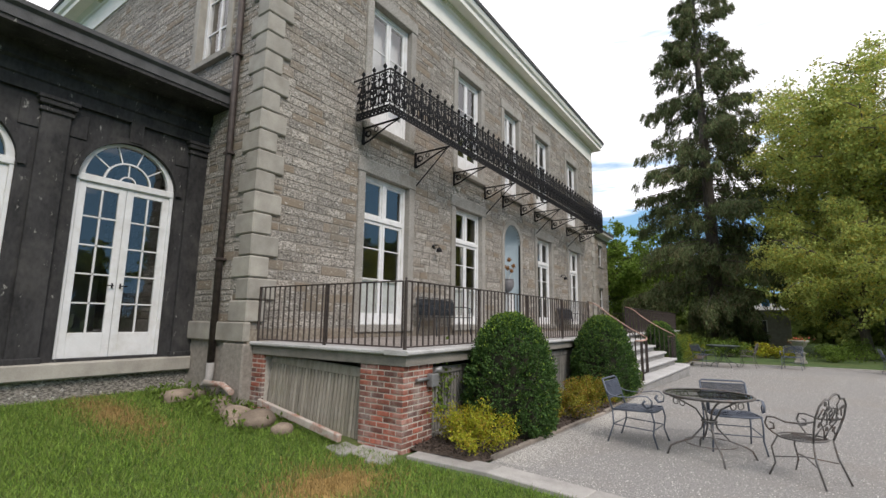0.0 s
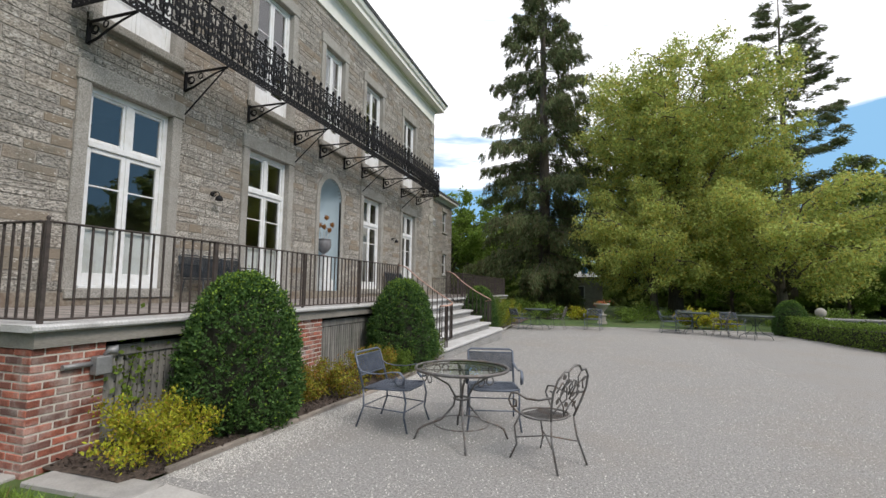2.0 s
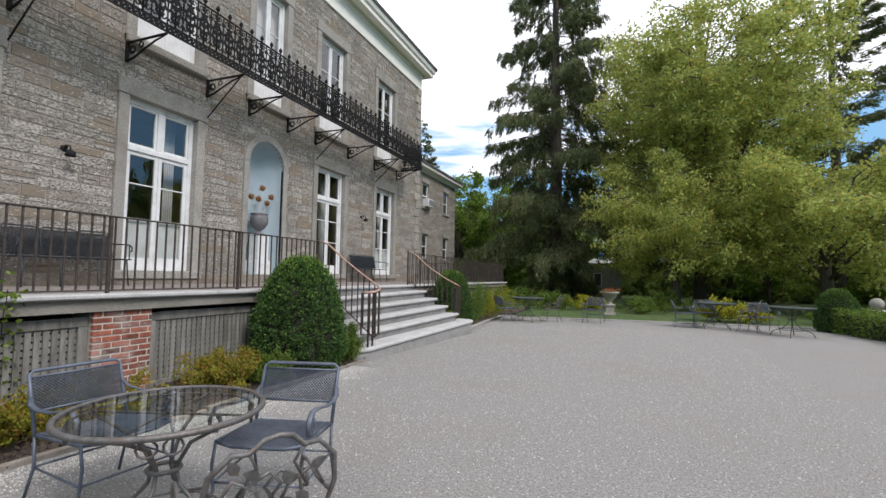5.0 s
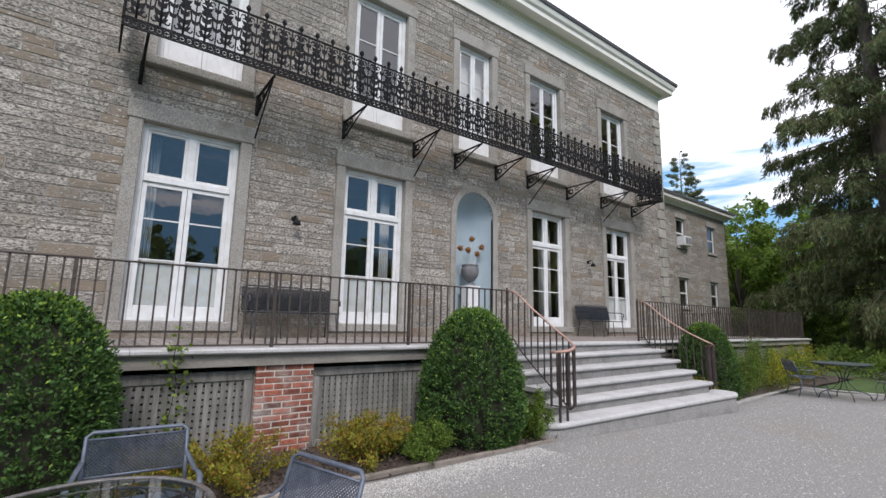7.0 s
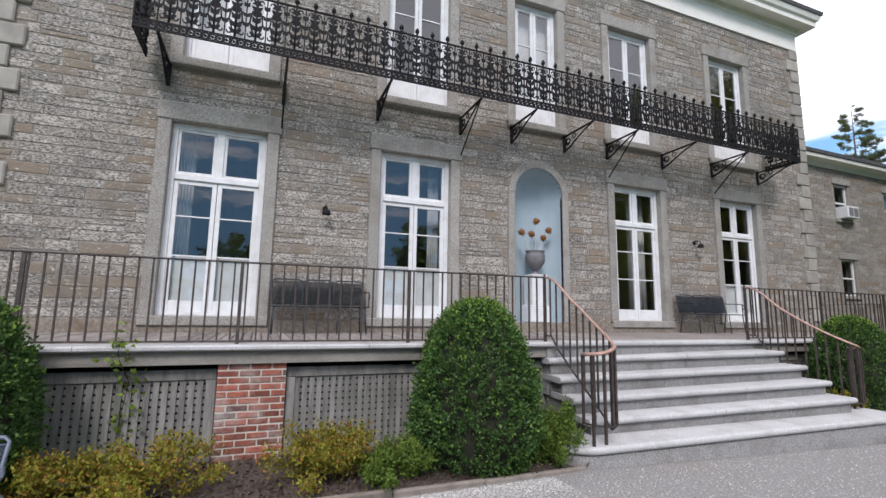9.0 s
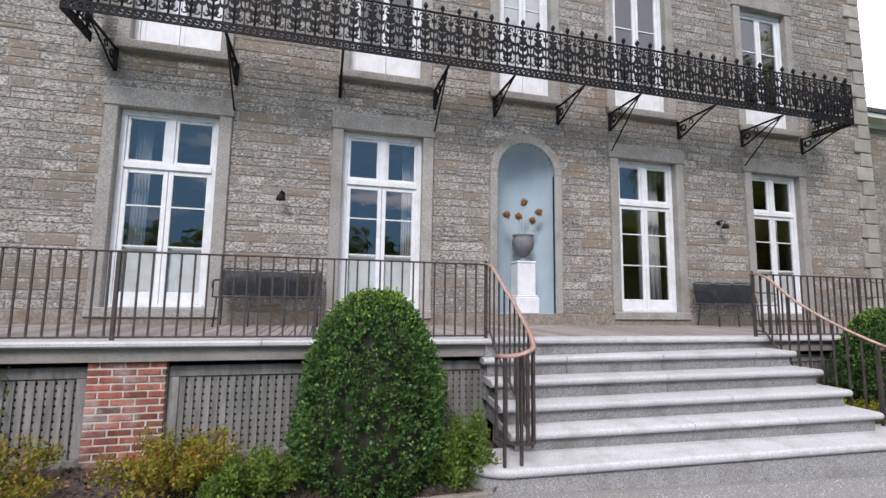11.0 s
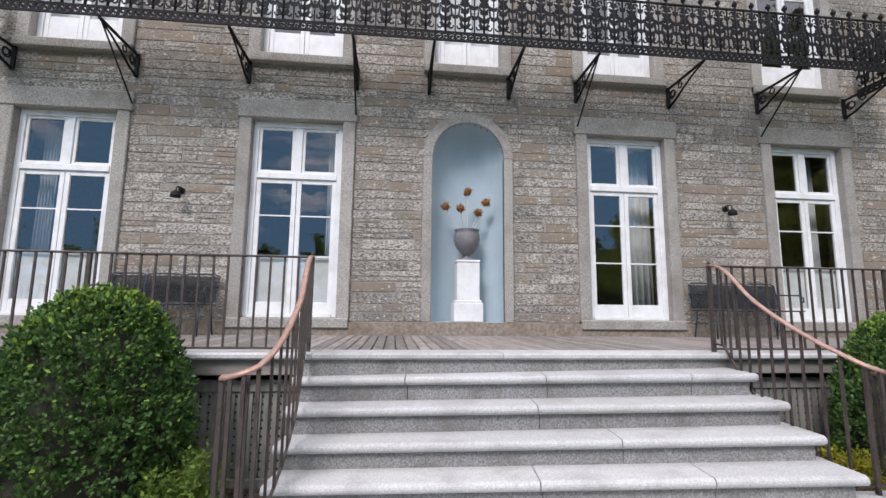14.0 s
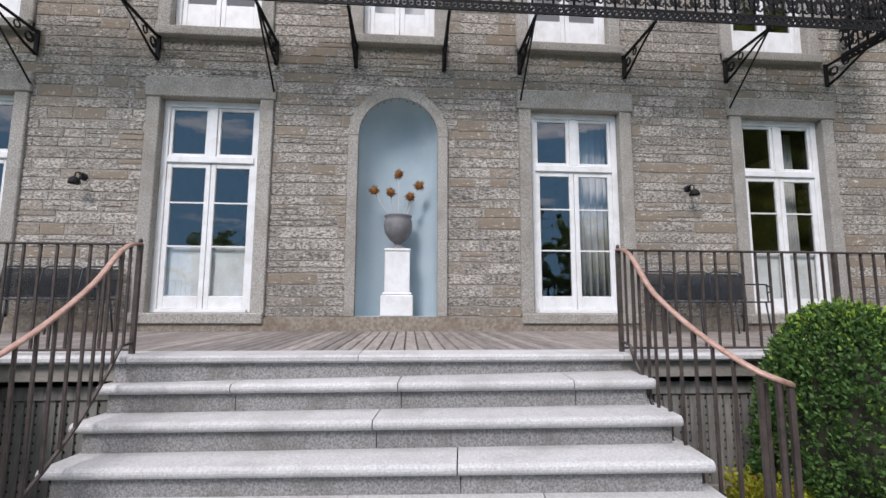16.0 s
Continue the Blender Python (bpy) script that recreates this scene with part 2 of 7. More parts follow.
def glass_material(name, tint=(0.9, 0.94, 0.94), gloss=0.1):
    m = bpy.data.materials.new(name)
    m.use_nodes = True
    n, l = m.node_tree.nodes, m.node_tree.links
    n.clear()
    tr, gl, fr, mx, out = (n.new("ShaderNode" + k) for k in ("BsdfTransparent", "BsdfGlossy", "Fresnel", "MixShader", "OutputMaterial"))
    tr.inputs["Color"].default_value = (*tint, 1)
    gl.inputs["Roughness"].default_value = 0.0
    fr.inputs["IOR"].default_value = 1.5
    ad = n.new("ShaderNodeMath")
    ad.inputs[1].default_value = gloss
    ad.use_clamp = True
    no, bp = n.new("ShaderNodeTexNoise"), n.new("ShaderNodeBump")
    no.inputs["Scale"].default_value = 1.6
    bp.inputs["Strength"].default_value, bp.inputs["Distance"].default_value = 0.05, 0.03
    l.new(no.outputs["Fac"], bp.inputs["Height"])
    l.new(bp.outputs[0], gl.inputs["Normal"])
    l.new(fr.outputs[0], ad.inputs[0])
    l.new(ad.outputs[0], mx.inputs[0])
    l.new(tr.outputs[0], mx.inputs[1])
    l.new(gl.outputs[0], mx.inputs[2])
    l.new(mx.outputs[0], out.inputs[0])
    return m


STONE = material("wall_stone", (0.095, 0.087, 0.075), (0.48, 0.44, 0.385), 40, 0.92, bump=0.9, fine=130, contrast=0.085, vary=0.24, hue=(0.24, 0.195, 0.145), stain=(0.13, 0.128, 0.11), stain_amount=0.55, stain_scale=0.9, stretch=(1, 0.6, 1.35), flecks=((0.62, 0.6, 0.55), 20, 0.595))
MORTAR = material("mortar", (0.2, 0.18, 0.155), (0.34, 0.31, 0.27), 14, 0.95, bump=0.5)
ASHLAR = material("dressed_granite", (0.2, 0.187, 0.165), (0.43, 0.41, 0.37), 55, 0.85, bump=0.35, fine=170, contrast=0.11, vary=0.08, stain=(0.17, 0.15, 0.12), stain_scale=1.6, stain_amount=0.6)
PLINTHSTONE = material("stained_plinth_stone", (0.16, 0.135, 0.105), (0.31, 0.27, 0.215), 22, 0.88, bump=0.35, fine=120, contrast=0.13, stain=(0.13, 0.08, 0.05), stain_scale=2.2, stain_amount=0.6)
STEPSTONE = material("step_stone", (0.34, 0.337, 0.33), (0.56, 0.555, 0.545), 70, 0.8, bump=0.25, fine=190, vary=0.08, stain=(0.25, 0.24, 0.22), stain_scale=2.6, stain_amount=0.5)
# darker than the treads: shade below the nosings is put into this colour
RISER = material("shaded_riser_stone", (0.13, 0.128, 0.123), (0.34, 0.335, 0.325), 75, 0.85, bump=0.5, fine=190, vary=0.1, contrast=0.12, stain=(0.13, 0.12, 0.105), stain_scale=3.0, stain_amount=0.7)
QUOIN = material("quoin_stone", (0.27, 0.25, 0.215), (0.4, 0.38, 0.33), 4, 0.85, bump=0.25, fine=90, vary=0.12, stain=(0.17, 0.16, 0.14), stain_scale=1.1, stain_amount=0.5)
WHITE = material("white_paint", (0.66, 0.665, 0.66), (0.78, 0.785, 0.78), 5, 0.5, bump=0.12, fine=70, stain=(0.5, 0.475, 0.42), stain_scale=3.4, stain_amount=0.45)
CREAM = material("cornice_paint", (0.74, 0.73, 0.66), (0.82, 0.81, 0.75), 3, 0.6, bump=0.05)
GREENISH = material("dentil_paint", (0.5, 0.52, 0.36), (0.6, 0.61, 0.46), 5, 0.7, bump=0.08)
IRON = material("black_iron", (0.008, 0.008, 0.009), (0.02, 0.02, 0.022), 18, 0.65, 0.0, 0.2, stain=(0.03, 0.026, 0.024), stain_scale=6, spec=0.15)
RAIL = material("brown_black_iron", (0.035, 0.027, 0.024), (0.085, 0.066, 0.057), 14, 0.6, 0.2, 0.2)
COPPER = material("worn_copper_rail", (0.3, 0.17, 0.125), (0.48, 0.32, 0.26), 20, 0.45, 0.35, 0.2)
BRICK = material("red_brick", (0.16, 0.05, 0.033), (0.37, 0.125, 0.08), 14, 0.92, bump=0.7, fine=60, vary=0.45, hue=(0.12, 0.06, 0.05), stain=(0.45, 0.41, 0.37), stain_scale=3.5, stain_amount=0.6)
BRICKMORTAR = material("brick_mortar", (0.42, 0.385, 0.33), (0.58, 0.54, 0.48), 20, 0.95, bump=0.5)
WOODGREY = material("weathered_wood", (0.115, 0.11, 0.1), (0.27, 0.26, 0.235), 5, 0.88, bump=0.4, fine=30, vary=0.18, stretch=(3, 3, 0.4), stain=(0.1, 0.12, 0.08), stain_scale=2, stain_amount=0.4)
WOODDECK = material("deck_boards", (0.15, 0.13, 0.117), (0.3, 0.266, 0.24), 5, 0.8, bump=0.3, fine=30, vary=0.25, stretch=(0.5, 3, 3))
PANELWOOD = material("pale_weathered_wood", (0.2, 0.18, 0.145), (0.4, 0.37, 0.31), 6, 0.9, bump=0.4, fine=40, vary=0.2, stretch=(3, 3, 0.4), stain=(0.16, 0.17, 0.1), stain_scale=2.5, stain_amount=0.4)
FASCIA = material("fascia_wood", (0.15, 0.14, 0.12), (0.3, 0.28, 0.245), 4, 0.85, bump=0.3, stretch=(1, 0.4, 2))
GREYPAINT = material("peeling_grey_paint", (0.022, 0.0217, 0.022), (0.056, 0.0545, 0.055), 3, 0.8, bump=0.3, fine=24, stain=(0.1, 0.096, 0.088), stain_scale=2.6, stain_amount=0.4, flecks=((0.34, 0.33, 0.3), 11, 0.645), spec=0.2, stretch=(1, 1, 0.45))
NICHE = material("pale_blue_plaster", (0.34, 0.42, 0.46), (0.41, 0.49, 0.53), 2, 0.85, bump=0.08)
PLASTER = material("room_plaster", (0.3, 0.28, 0.25), (0.36, 0.34, 0.31), 2, 0.9, bump=0.05)
ROOMFLOOR = material("room_floor", (0.08, 0.05, 0.035), (0.13, 0.08, 0.05), 4, 0.5, bump=0.05)
CURTAIN = material("curtain_cloth", (0.55, 0.54, 0.53), (0.68, 0.67, 0.66), 6, 0.9, bump=0.1)
ROOFING = material("dark_roof", (0.05, 0.05, 0.052), (0.1, 0.1, 0.1), 5, 0.8, bump=0.3)
GLASS = glass_material("window_glass")
TABLEGLASS = glass_material("table_glass", (0.92, 0.97, 0.95), 0.02)
GRAVEL = material("gravel", (0.175, 0.17, 0.162), (0.34, 0.331, 0.317), 50, 0.95, bump=1.0, fine=170, stain=(0.25, 0.225, 0.195), stain_scale=0.5, stain_amount=0.6, coords="World", flecks=((0.6, 0.58, 0.55), 46, 0.615), contrast=0.1)
GRASS_SOIL = material("lawn_soil", (0.03, 0.06, 0.012), (0.075, 0.13, 0.03), 3, 0.95, bump=0.8, fine=40, stain=(0.13, 0.11, 0.035), stain_scale=0.5, stain_amount=0.4, coords="World")
GRASS = material("grass_blades", (0.075, 0.155, 0.016), (0.25, 0.38, 0.06), 2.2, 0.7, bump=0, vary=0.4, hue=(0.17, 0.21, 0.05), coords="World", leafy=0.3, contrast=0.08)
MULCH = material("bark_mulch", (0.018, 0.013, 0.01), (0.12, 0.088, 0.068), 30, 0.95, bump=1.0, fine=110)
EDGEWOOD = material("weathered_edging", (0.16, 0.135, 0.11), (0.31, 0.27, 0.23), 6, 0.9, bump=0.3, fine=80, vary=0.15)
KERB = material("kerb_stone", (0.26, 0.25, 0.235), (0.4, 0.385, 0.36), 5, 0.9, bump=0.3, fine=80, vary=0.12)
BOXLEAF = material("boxwood_leaf", (0.032, 0.075, 0.02), (0.085, 0.16, 0.04), 2.5, 0.6, bump=0, vary=0.35, spec=0.2, leafy=0.15)
BOXTIP = material("boxwood_new_leaf", (0.14, 0.24, 0.03), (0.24, 0.35, 0.05), 3, 0.6, bump=0, vary=0.3, spec=0.25, leafy=0.3)
# near black: twigs, and painted shade under the terrace and inside shrubs
TWIGSHADE = material("twigs_and_shade", (0.012, 0.014, 0.007), (0.035, 0.032, 0.018), 8, 0.9, bump=0.2)
AZALEA = material("azalea_leaf", (0.2, 0.235, 0.018), (0.44, 0.45, 0.035), 4, 0.65, bump=0, vary=0.35, hue=(0.36, 0.24, 0.03), spec=0.25, leafy=0.35)
AZDULL = material("azalea_autumn_leaf", (0.12, 0.14, 0.018), (0.3, 0.28, 0.03), 4, 0.65, bump=0, vary=0.4, hue=(0.32, 0.15, 0.03), spec=0.25, leafy=0.3)
AZGREEN = material("green_shrub_leaf", (0.07, 0.13, 0.02), (0.17, 0.24, 0.04), 3, 0.65, bump=0, vary=0.4, spec=0.25, leafy=0.35)
SPRUCE = material("spruce_needles", (0.065, 0.1, 0.042), (0.18, 0.21, 0.09), 0.9, 0.8, bump=0, vary=0.4, hue=(0.16, 0.13, 0.07), spec=0.2, leafy=0.25)
MAPLE = material("maple_leaf", (0.25, 0.325, 0.085), (0.49, 0.54, 0.155), 0.35, 0.7, bump=0, vary=0.35, hue=(0.5, 0.43, 0.09), coords="World", spec=0.2, leafy=0.5)
WOODS = material("woods_leaf", (0.17, 0.24, 0.075), (0.37, 0.44, 0.135), 0.25, 0.75, bump=0, vary=0.4, coords="World", spec=0.2, leafy=0.5)
BRIGHTLEAF = material("bright_leaf", (0.11, 0.19, 0.03), (0.24, 0.33, 0.06), 0.4, 0.7, bump=0, vary=0.35, spec=0.2, leafy=0.45)
BARK = material("bark", (0.05, 0.04, 0.032), (0.14, 0.115, 0.09), 6, 0.95, bump=0.9, fine=25, stretch=(2, 2, 0.4))
BAREWOOD = material("pale_bark", (0.25, 0.22, 0.18), (0.42, 0.38, 0.32), 6, 0.95, bump=0.5, stretch=(2, 2, 0.4))

# ---- the house ----
FX, S, N, DECK = -6.67, 3.2, 21.36, 1.132
WINGX, WINGN = -8.9, 32.2
BACK = -17.0
LOWER = [(6.32, 1.42), (9.69, 1.39), (15.07, 1.37), (18.41, 1.35)]
UPPER = [(6.32, 1.30), (9.69, 1.28), (12.38, 1.08), (15.0, 1.28), (18.33, 1.30)]
LZ0, LZ1, UZ0, UZ1 = 1.38, 4.45, 5.52, 8.33
NY, NR, NSPR = 12.39, 0.58, 3.97


def wall_boxes(mb, u0, u1, z0, z1, holes, put):
    """Fills a wall's area but for its holes with boxes; put(mb, ua, ub, za, zb) adds one."""
    us = sorted({u0, u1, *[h[0] for h in holes], *[h[1] for h in holes]})
    for a, b in zip(us, us[1:]):
        m = (a + b) / 2
        z = z0
        for h in sorted((h for h in holes if h[0] < m < h[1]), key=lambda h: h[2]):
            if h[2] > z:
                put(mb, a, b, z, h[2])
            z = h[3]
        if z1 > z:
            put(mb, a, b, z, z1)


def setting(name, mb, mat, label, category="wall"):
    return tagged(part(name, mb, mat), label, category, kind="structure")


low_holes = [(y - w / 2 - .05, y + w / 2 + .05, LZ0 - .05, LZ1 + .05) for y, w in LOWER]
up_holes = [(y - w / 2 - .05, y + w / 2 + .05, UZ0 - .05, UZ1 + .05) for y, w in UPPER]
niche_hole = (NY - NR, NY + NR, 1.33, NSPR + NR + 0.01)
mb = MB()
wall_boxes(mb, S, N, -0.3, 9.35, low_holes + up_holes + [niche_hole], lambda m, a, b, c, d: m.box(FX - 0.42, FX - 0.022, a, b, c, d))
# spandrels beside the arch of the niche
for sgn in (-1, 1):
    arc = [(NY + sgn * NR * math.cos(w), NSPR + NR * math.sin(w)) for w in [math.pi / 2 * i / 10 for i in range(11)]]
    poly = arc + [(NY, NSPR + NR + 0.012), (NY + sgn * NR, NSPR + NR + 0.012)]
    k = len(poly)
    vs = [(x, y, z) for x in (FX - 0.022, FX - 0.3) for y, z in poly]
    fs = [tuple(range(k)), tuple(range(2 * k - 1, k - 1, -1))] + [(i, i + k, (i + 1) % k + k, (i + 1) % k) for i in range(k)]
    mb.add(vs, fs)
wall_east = setting("wall_east", mb, MORTAR, "long mansion wall of coursed grey-brown rubble stone")
SW_WIN = (-9.0, -7.95, 6.3, 8.5)
mb = MB()
wall_boxes(mb, BACK, FX - 0.42, -0.3, 9.35, [(SW_WIN[0] - .03, SW_WIN[1] + .03, SW_WIN[2] - .03, SW_WIN[3] + .03)], lambda m, a, b, c, d: m.box(a, b, S, S + 0.4, c, d))
wall_south = setting("wall_south", mb, MORTAR, "side wall of the mansion in dark coursed stone")
wall_north = setting("wall_north", MB().box(BACK, FX - 0.42, N - 0.4, N, -0.3, 9.35), MORTAR, "plain side wall of the mansion in stone")
setting("wall_west", MB().box(BACK - 0.4, BACK, S, N, -0.3, 9.35), MORTAR, "plain rear wall of the mansion")
setting("floor_ground", MB().box(BACK, FX - 0.42, S + 0.4, N - 0.4, 1.1, 1.3), ROOMFLOOR, "dark wooden floor of the ground-floor rooms", "floor")
setting("floor_upper", MB().box(BACK, FX - 0.42, S + 0.4, N - 0.4, 4.95, 5.3), PLASTER, "plastered floor between the storeys", "floor")
setting("ceiling_upper", MB().box(BACK, FX - 0.42, S + 0.4, N - 0.4, 8.95, 9.2), PLASTER, "plain plaster ceiling of the upper rooms", "ceiling")
setting("wall_inner", MB().box(-12.75, -12.6, S + 0.4, N - 0.4, 1.3, 8.95), PLASTER, "plain inner wall of the rooms behind the windows")
for y in (8.0, 12.39, 16.7):
    setting("wall_partition", MB().box(-12.6, FX - 1.0, y - 0.08, y + 0.08, 1.3, 8.95), PLASTER, "plain partition wall between two rooms")

# cornice and roof
corn = [(-0.05, 9.33), (0.03, 9.33), (0.03, 9.82), (0.07, 9.84), (0.07, 9.9), (0.16, 9.98), (0.4, 9.98), (0.4, 10.12), (0.46, 10.16), (0.5, 10.28), (0.5, 10.33), (-0.05, 10.4)]
house_path = [(BACK, S, 0), (FX, S, 0), (FX, N, 0), (BACK, N, 0)]
cornice = setting("cornice", MB().sweep(corn, house_path), CREAM, "deep white painted wooden cornice and frieze under the roof", "cornice")
mb = MB()
for i in range(int((N - S + 0.3) / 0.11)):
    y = S - 0.12 + i * 0.11
    mb.box(FX + 0.07, FX + 0.15, y, y + 0.065, 9.9, 9.97)
for i in range(int(8.0 / 0.11)):
    x = FX + 0.1 - i * 0.11
    mb.box(x - 0.065, x, S - 0.15, S - 0.07, 9.9, 9.97)
ob = part("dentils", mb, GREENISH, cornice, "row of small yellowish green dentil blocks")
ob["kind"] = "stuff"
part("gutter_edge", MB().sweep([(0.5, 10.3), (0.53, 10.3), (0.55, 10.4), (0.5, 10.4)], house_path), ROOFING, cornice, "thin dark metal gutter edge")
setting("roof", MB().add([(BACK, S - .4, 10.36), (FX + .45, S - .4, 10.36), (FX + .45, N + .4, 10.36), (BACK, N + .4, 10.36), (-12, S + 5, 12.2), (-12, N - 5, 12.2)],
        [(0, 1, 4), (1, 2, 5, 4), (2, 3, 5), (3, 0, 4, 5), (3, 2, 1, 0)]), ROOFING, "low hipped dark roof of the mansion", "roof")

# lower plinth course above the deck and the base of the side wall
setting("plinth_course", MB().box(FX - 0.02, FX + 0.05, S, NY - NR - 0.2, DECK - 0.1, LZ0 - 0.06).box(FX - 0.02, FX + 0.05, NY + NR + 0.2, N, DECK - 0.1, LZ0 - 0.06)
        .box(FX - 0.02, FX + 0.052, NY - NR - 0.2, NY + NR + 0.2, DECK - 0.1, 1.332), PLINTHSTONE, "low plinth of brownish dressed stone along the terrace", "plinth")
setting("water_table", MB().cbox(-8.25, FX + 0.06, S - 0.07, S + 0.05, 1.12, 1.42, 0.02), QUOIN, "band of dressed stone round the foot of the side wall", "plinth")


# ---- openings of the main house ----
def sash(mb, glass, y0, y1, z0, z1, x, stile, top, bottom, bars):
    """One glazed leaf: its frame goes into mb, its panes into glass, with thin bars at the heights given."""
    mb.cbox(x - 0.05, x, y0, y0 + stile, z0, z1, 0.006)
    mb.cbox(x - 0.05, x, y1 - stile, y1, z0, z1, 0.006)
    mb.cbox(x - 0.048, x - 0.002, y0 + stile, y1 - stile, z0, z0 + bottom, 0.006)
    mb.cbox(x - 0.048, x - 0.002, y0 + stile, y1 - stile, z1 - top, z1, 0.006)
    for z in bars:
        mb.box(x - 0.036, x - 0.008, y0 + stile, y1 - stile, z - 0.011, z + 0.011)
    edges = [z0 + bottom, *bars, z1 - top]
    for a, b in zip(edges, edges[1:]):
        glass.append((x - 0.026, y0 + stile, y1 - stile, a, b))


def window(name, yc, w, z0, z1, x, label, transom=None, bars=(), low=0.17, surround=True, room=""):
    """A white double-leaf window in a dressed stone surround."""
    win = tagged(new(name), label, "window", kind="structure")
    win.location = (x, yc, z0)
    h, hw = z1 - z0, w / 2
    if surround:
        sw, lh = 0.19, 0.3
        for a, b in ((-hw - sw, -hw), (hw, hw + sw)):
            part("jamb_stone", MB().cbox(-0.4, 0.035, a, b, -0.14, h, 0.012), ASHLAR, win, "dressed granite jamb")
        part("lintel", MB().cbox(-0.4, 0.05, -hw - sw - 0.03, hw + sw + 0.03, h, h + lh, 0.015), ASHLAR, win, "long dressed granite lintel")
        part("sill", MB().cbox(-0.4, 0.09, -hw - sw, hw + sw, -0.15, 0.0, 0.015), ASHLAR, win, "projecting granite sill")
    fw, d = 0.085, -0.1
    fr = MB()
    fr.cbox(d - 0.1, d, -hw, -hw + fw, 0, h).cbox(d - 0.1, d, hw - fw, hw, 0, h).cbox(d - 0.1, d, -hw + fw, hw - fw, h - 0.09, h).cbox(d - 0.12, d + 0.03, -hw + fw, hw - fw, 0, 0.05)
    tz = h - 0.09
    if transom:
        fr.cbox(d - 0.1, d + 0.012, -hw + fw, hw - fw, transom - 0.05, transom + 0.05, 0.01)
        fr.cbox(d - 0.1, d - 0.002, -0.06, 0.06, transom + 0.05, h - 0.09)
        tz = transom - 0.05
    part("window_frame", fr, WHITE, win, "white painted wooden frame with flaking sill")
    panes = []
    for sgn in (-1, 1):
        leaf = MB()
        y0, y1 = (-hw + fw, -0.004) if sgn < 0 else (0.004, hw - fw)
        sash(leaf, panes, y0, y1, 0.05, tz, d - 0.02, 0.07, 0.07, low, bars)
        lf = part("leaf", leaf, WHITE, win)
        if transom:
            top = MB()
            a, b = (-hw + fw, -0.06) if sgn < 0 else (0.06, hw - fw)
            sash(top, panes, a, b, transom + 0.05, h - 0.09, d - 0.025, 0.045, 0.045, 0.045, ())
            part("transom_light", top, WHITE, win)
    for px, a, b, c, e in panes:
        g = part("pane", MB().add([(px, a, c), (px, b, c), (px, b, e), (px, a, e)], [(0, 1, 2, 3)]), GLASS, win)
        g.visible_shadow = False
    return win


LB = (0.93, 1.56)
lower_labels = ["tall white french window with a low white board behind its glass", "tall white french window with pale curtains and a low white board",
                "tall white french window with clear glass to the sill", "tall white french window with a low white board at the far end"]
for i, (y, w) in enumerate(LOWER):
    window("window_%d" % (i + 1), y, w, LZ0, LZ1, FX, lower_labels[i], transom=2.19, bars=LB, low=0.18 if i != 2 else 0.2)
for i, (y, w) in enumerate(UPPER):
    window("window_%d" % (i + 5), y, w, UZ0, UZ1, FX, "tall white upper casement window with stone surround above the balcony" if i != 2 else "narrow white upper casement window above the niche",
           bars=(1.1, 1.85), low=0.42)


def curtain(y0, y1, z0, z1, x, folds, label):
    mb = MB()
    k = folds * 6
    vs = []
    for z in (z0, z1):
        for i in range(k + 1):
            y = y0 + (y1 - y0) * i / k
            vs.append((x + 0.035 * math.sin(i / 6 * 2 * math.pi) + (0.02 if z == z0 else 0), y, z))
    mb.add(vs, [(i, i + 1, k + 2 + i, k + 1 + i) for i in range(k)], True)
    ob = tagged(part("curtain", mb, CURTAIN), label, "curtain", "curtains behind the windows")
    mod = ob.modifiers.new("thickness", "SOLIDIFY")
    mod.thickness = 0.006
    return ob


for i, (y, w) in enumerate(LOWER):
    if i in (0, 1, 3):
        tagged(part("window_board", MB().cbox(FX - 0.24, FX - 0.2, y - w / 2 + .01, y + w / 2 - .01, 1.385, 2.32), WHITE), "low white painted board inside a french window", "panel", "window boards")
    for sgn in (-1, 1):
        if (i == 0) == (sgn > 0):
            continue
        a = y + sgn * (w / 2 - (0.18 if i != 2 else 0.25))
        curtain(a - 0.1 if i != 2 else a - 0.3, a + 0.13 if i != 2 else a + 0.25, 1.31, 4.4, FX - 0.55, 5, "pale grey curtain hanging at the side of a window")
for i, (y, w) in enumerate(UPPER):
    if i in (0, 2):
        tagged(part("roller_blind", MB().cbox(FX - 0.36, FX - 0.35, y - w / 2, y + w / 2, UZ0 + (0.05 if i != 1 else 1.5), UZ1 - 0.02), CURTAIN), "pale cloth blind drawn behind an upper window", "blind", "blinds")

# niche with its surround
niche = tagged(new("niche_1"), "arched niche painted pale blue in a granite surround", "niche", kind="structure")
niche.location = (FX, NY, 0)
mb = MB()
ND, k = 0.46, 16
prof = [(ND * -math.sin(math.pi * i / k), NR * -math.cos(math.pi * i / k)) for i in range(k + 1)]
vs = [(x - 0.06, y, z) for z in (1.33, NSPR) for x, y in prof]
fs = [(i, i + 1, k + 2 + i, k + 1 + i) for i in range(k)]
mb.add(vs, fs, True)
base = len(mb.v)
rows = 8
for j in range(rows + 1):
    a = math.pi / 2 * j / rows
    for x, y in prof:
        mb.v.append((x * math.cos(a) - 0.06, y * math.cos(a), NSPR + NR * math.sin(a)))
for j in range(rows):
    for i in range(k):
        p = base + j * (k + 1) + i
        mb.f.append((p, p + 1, p + k + 2, p + k + 1))
        mb.s.append(True)
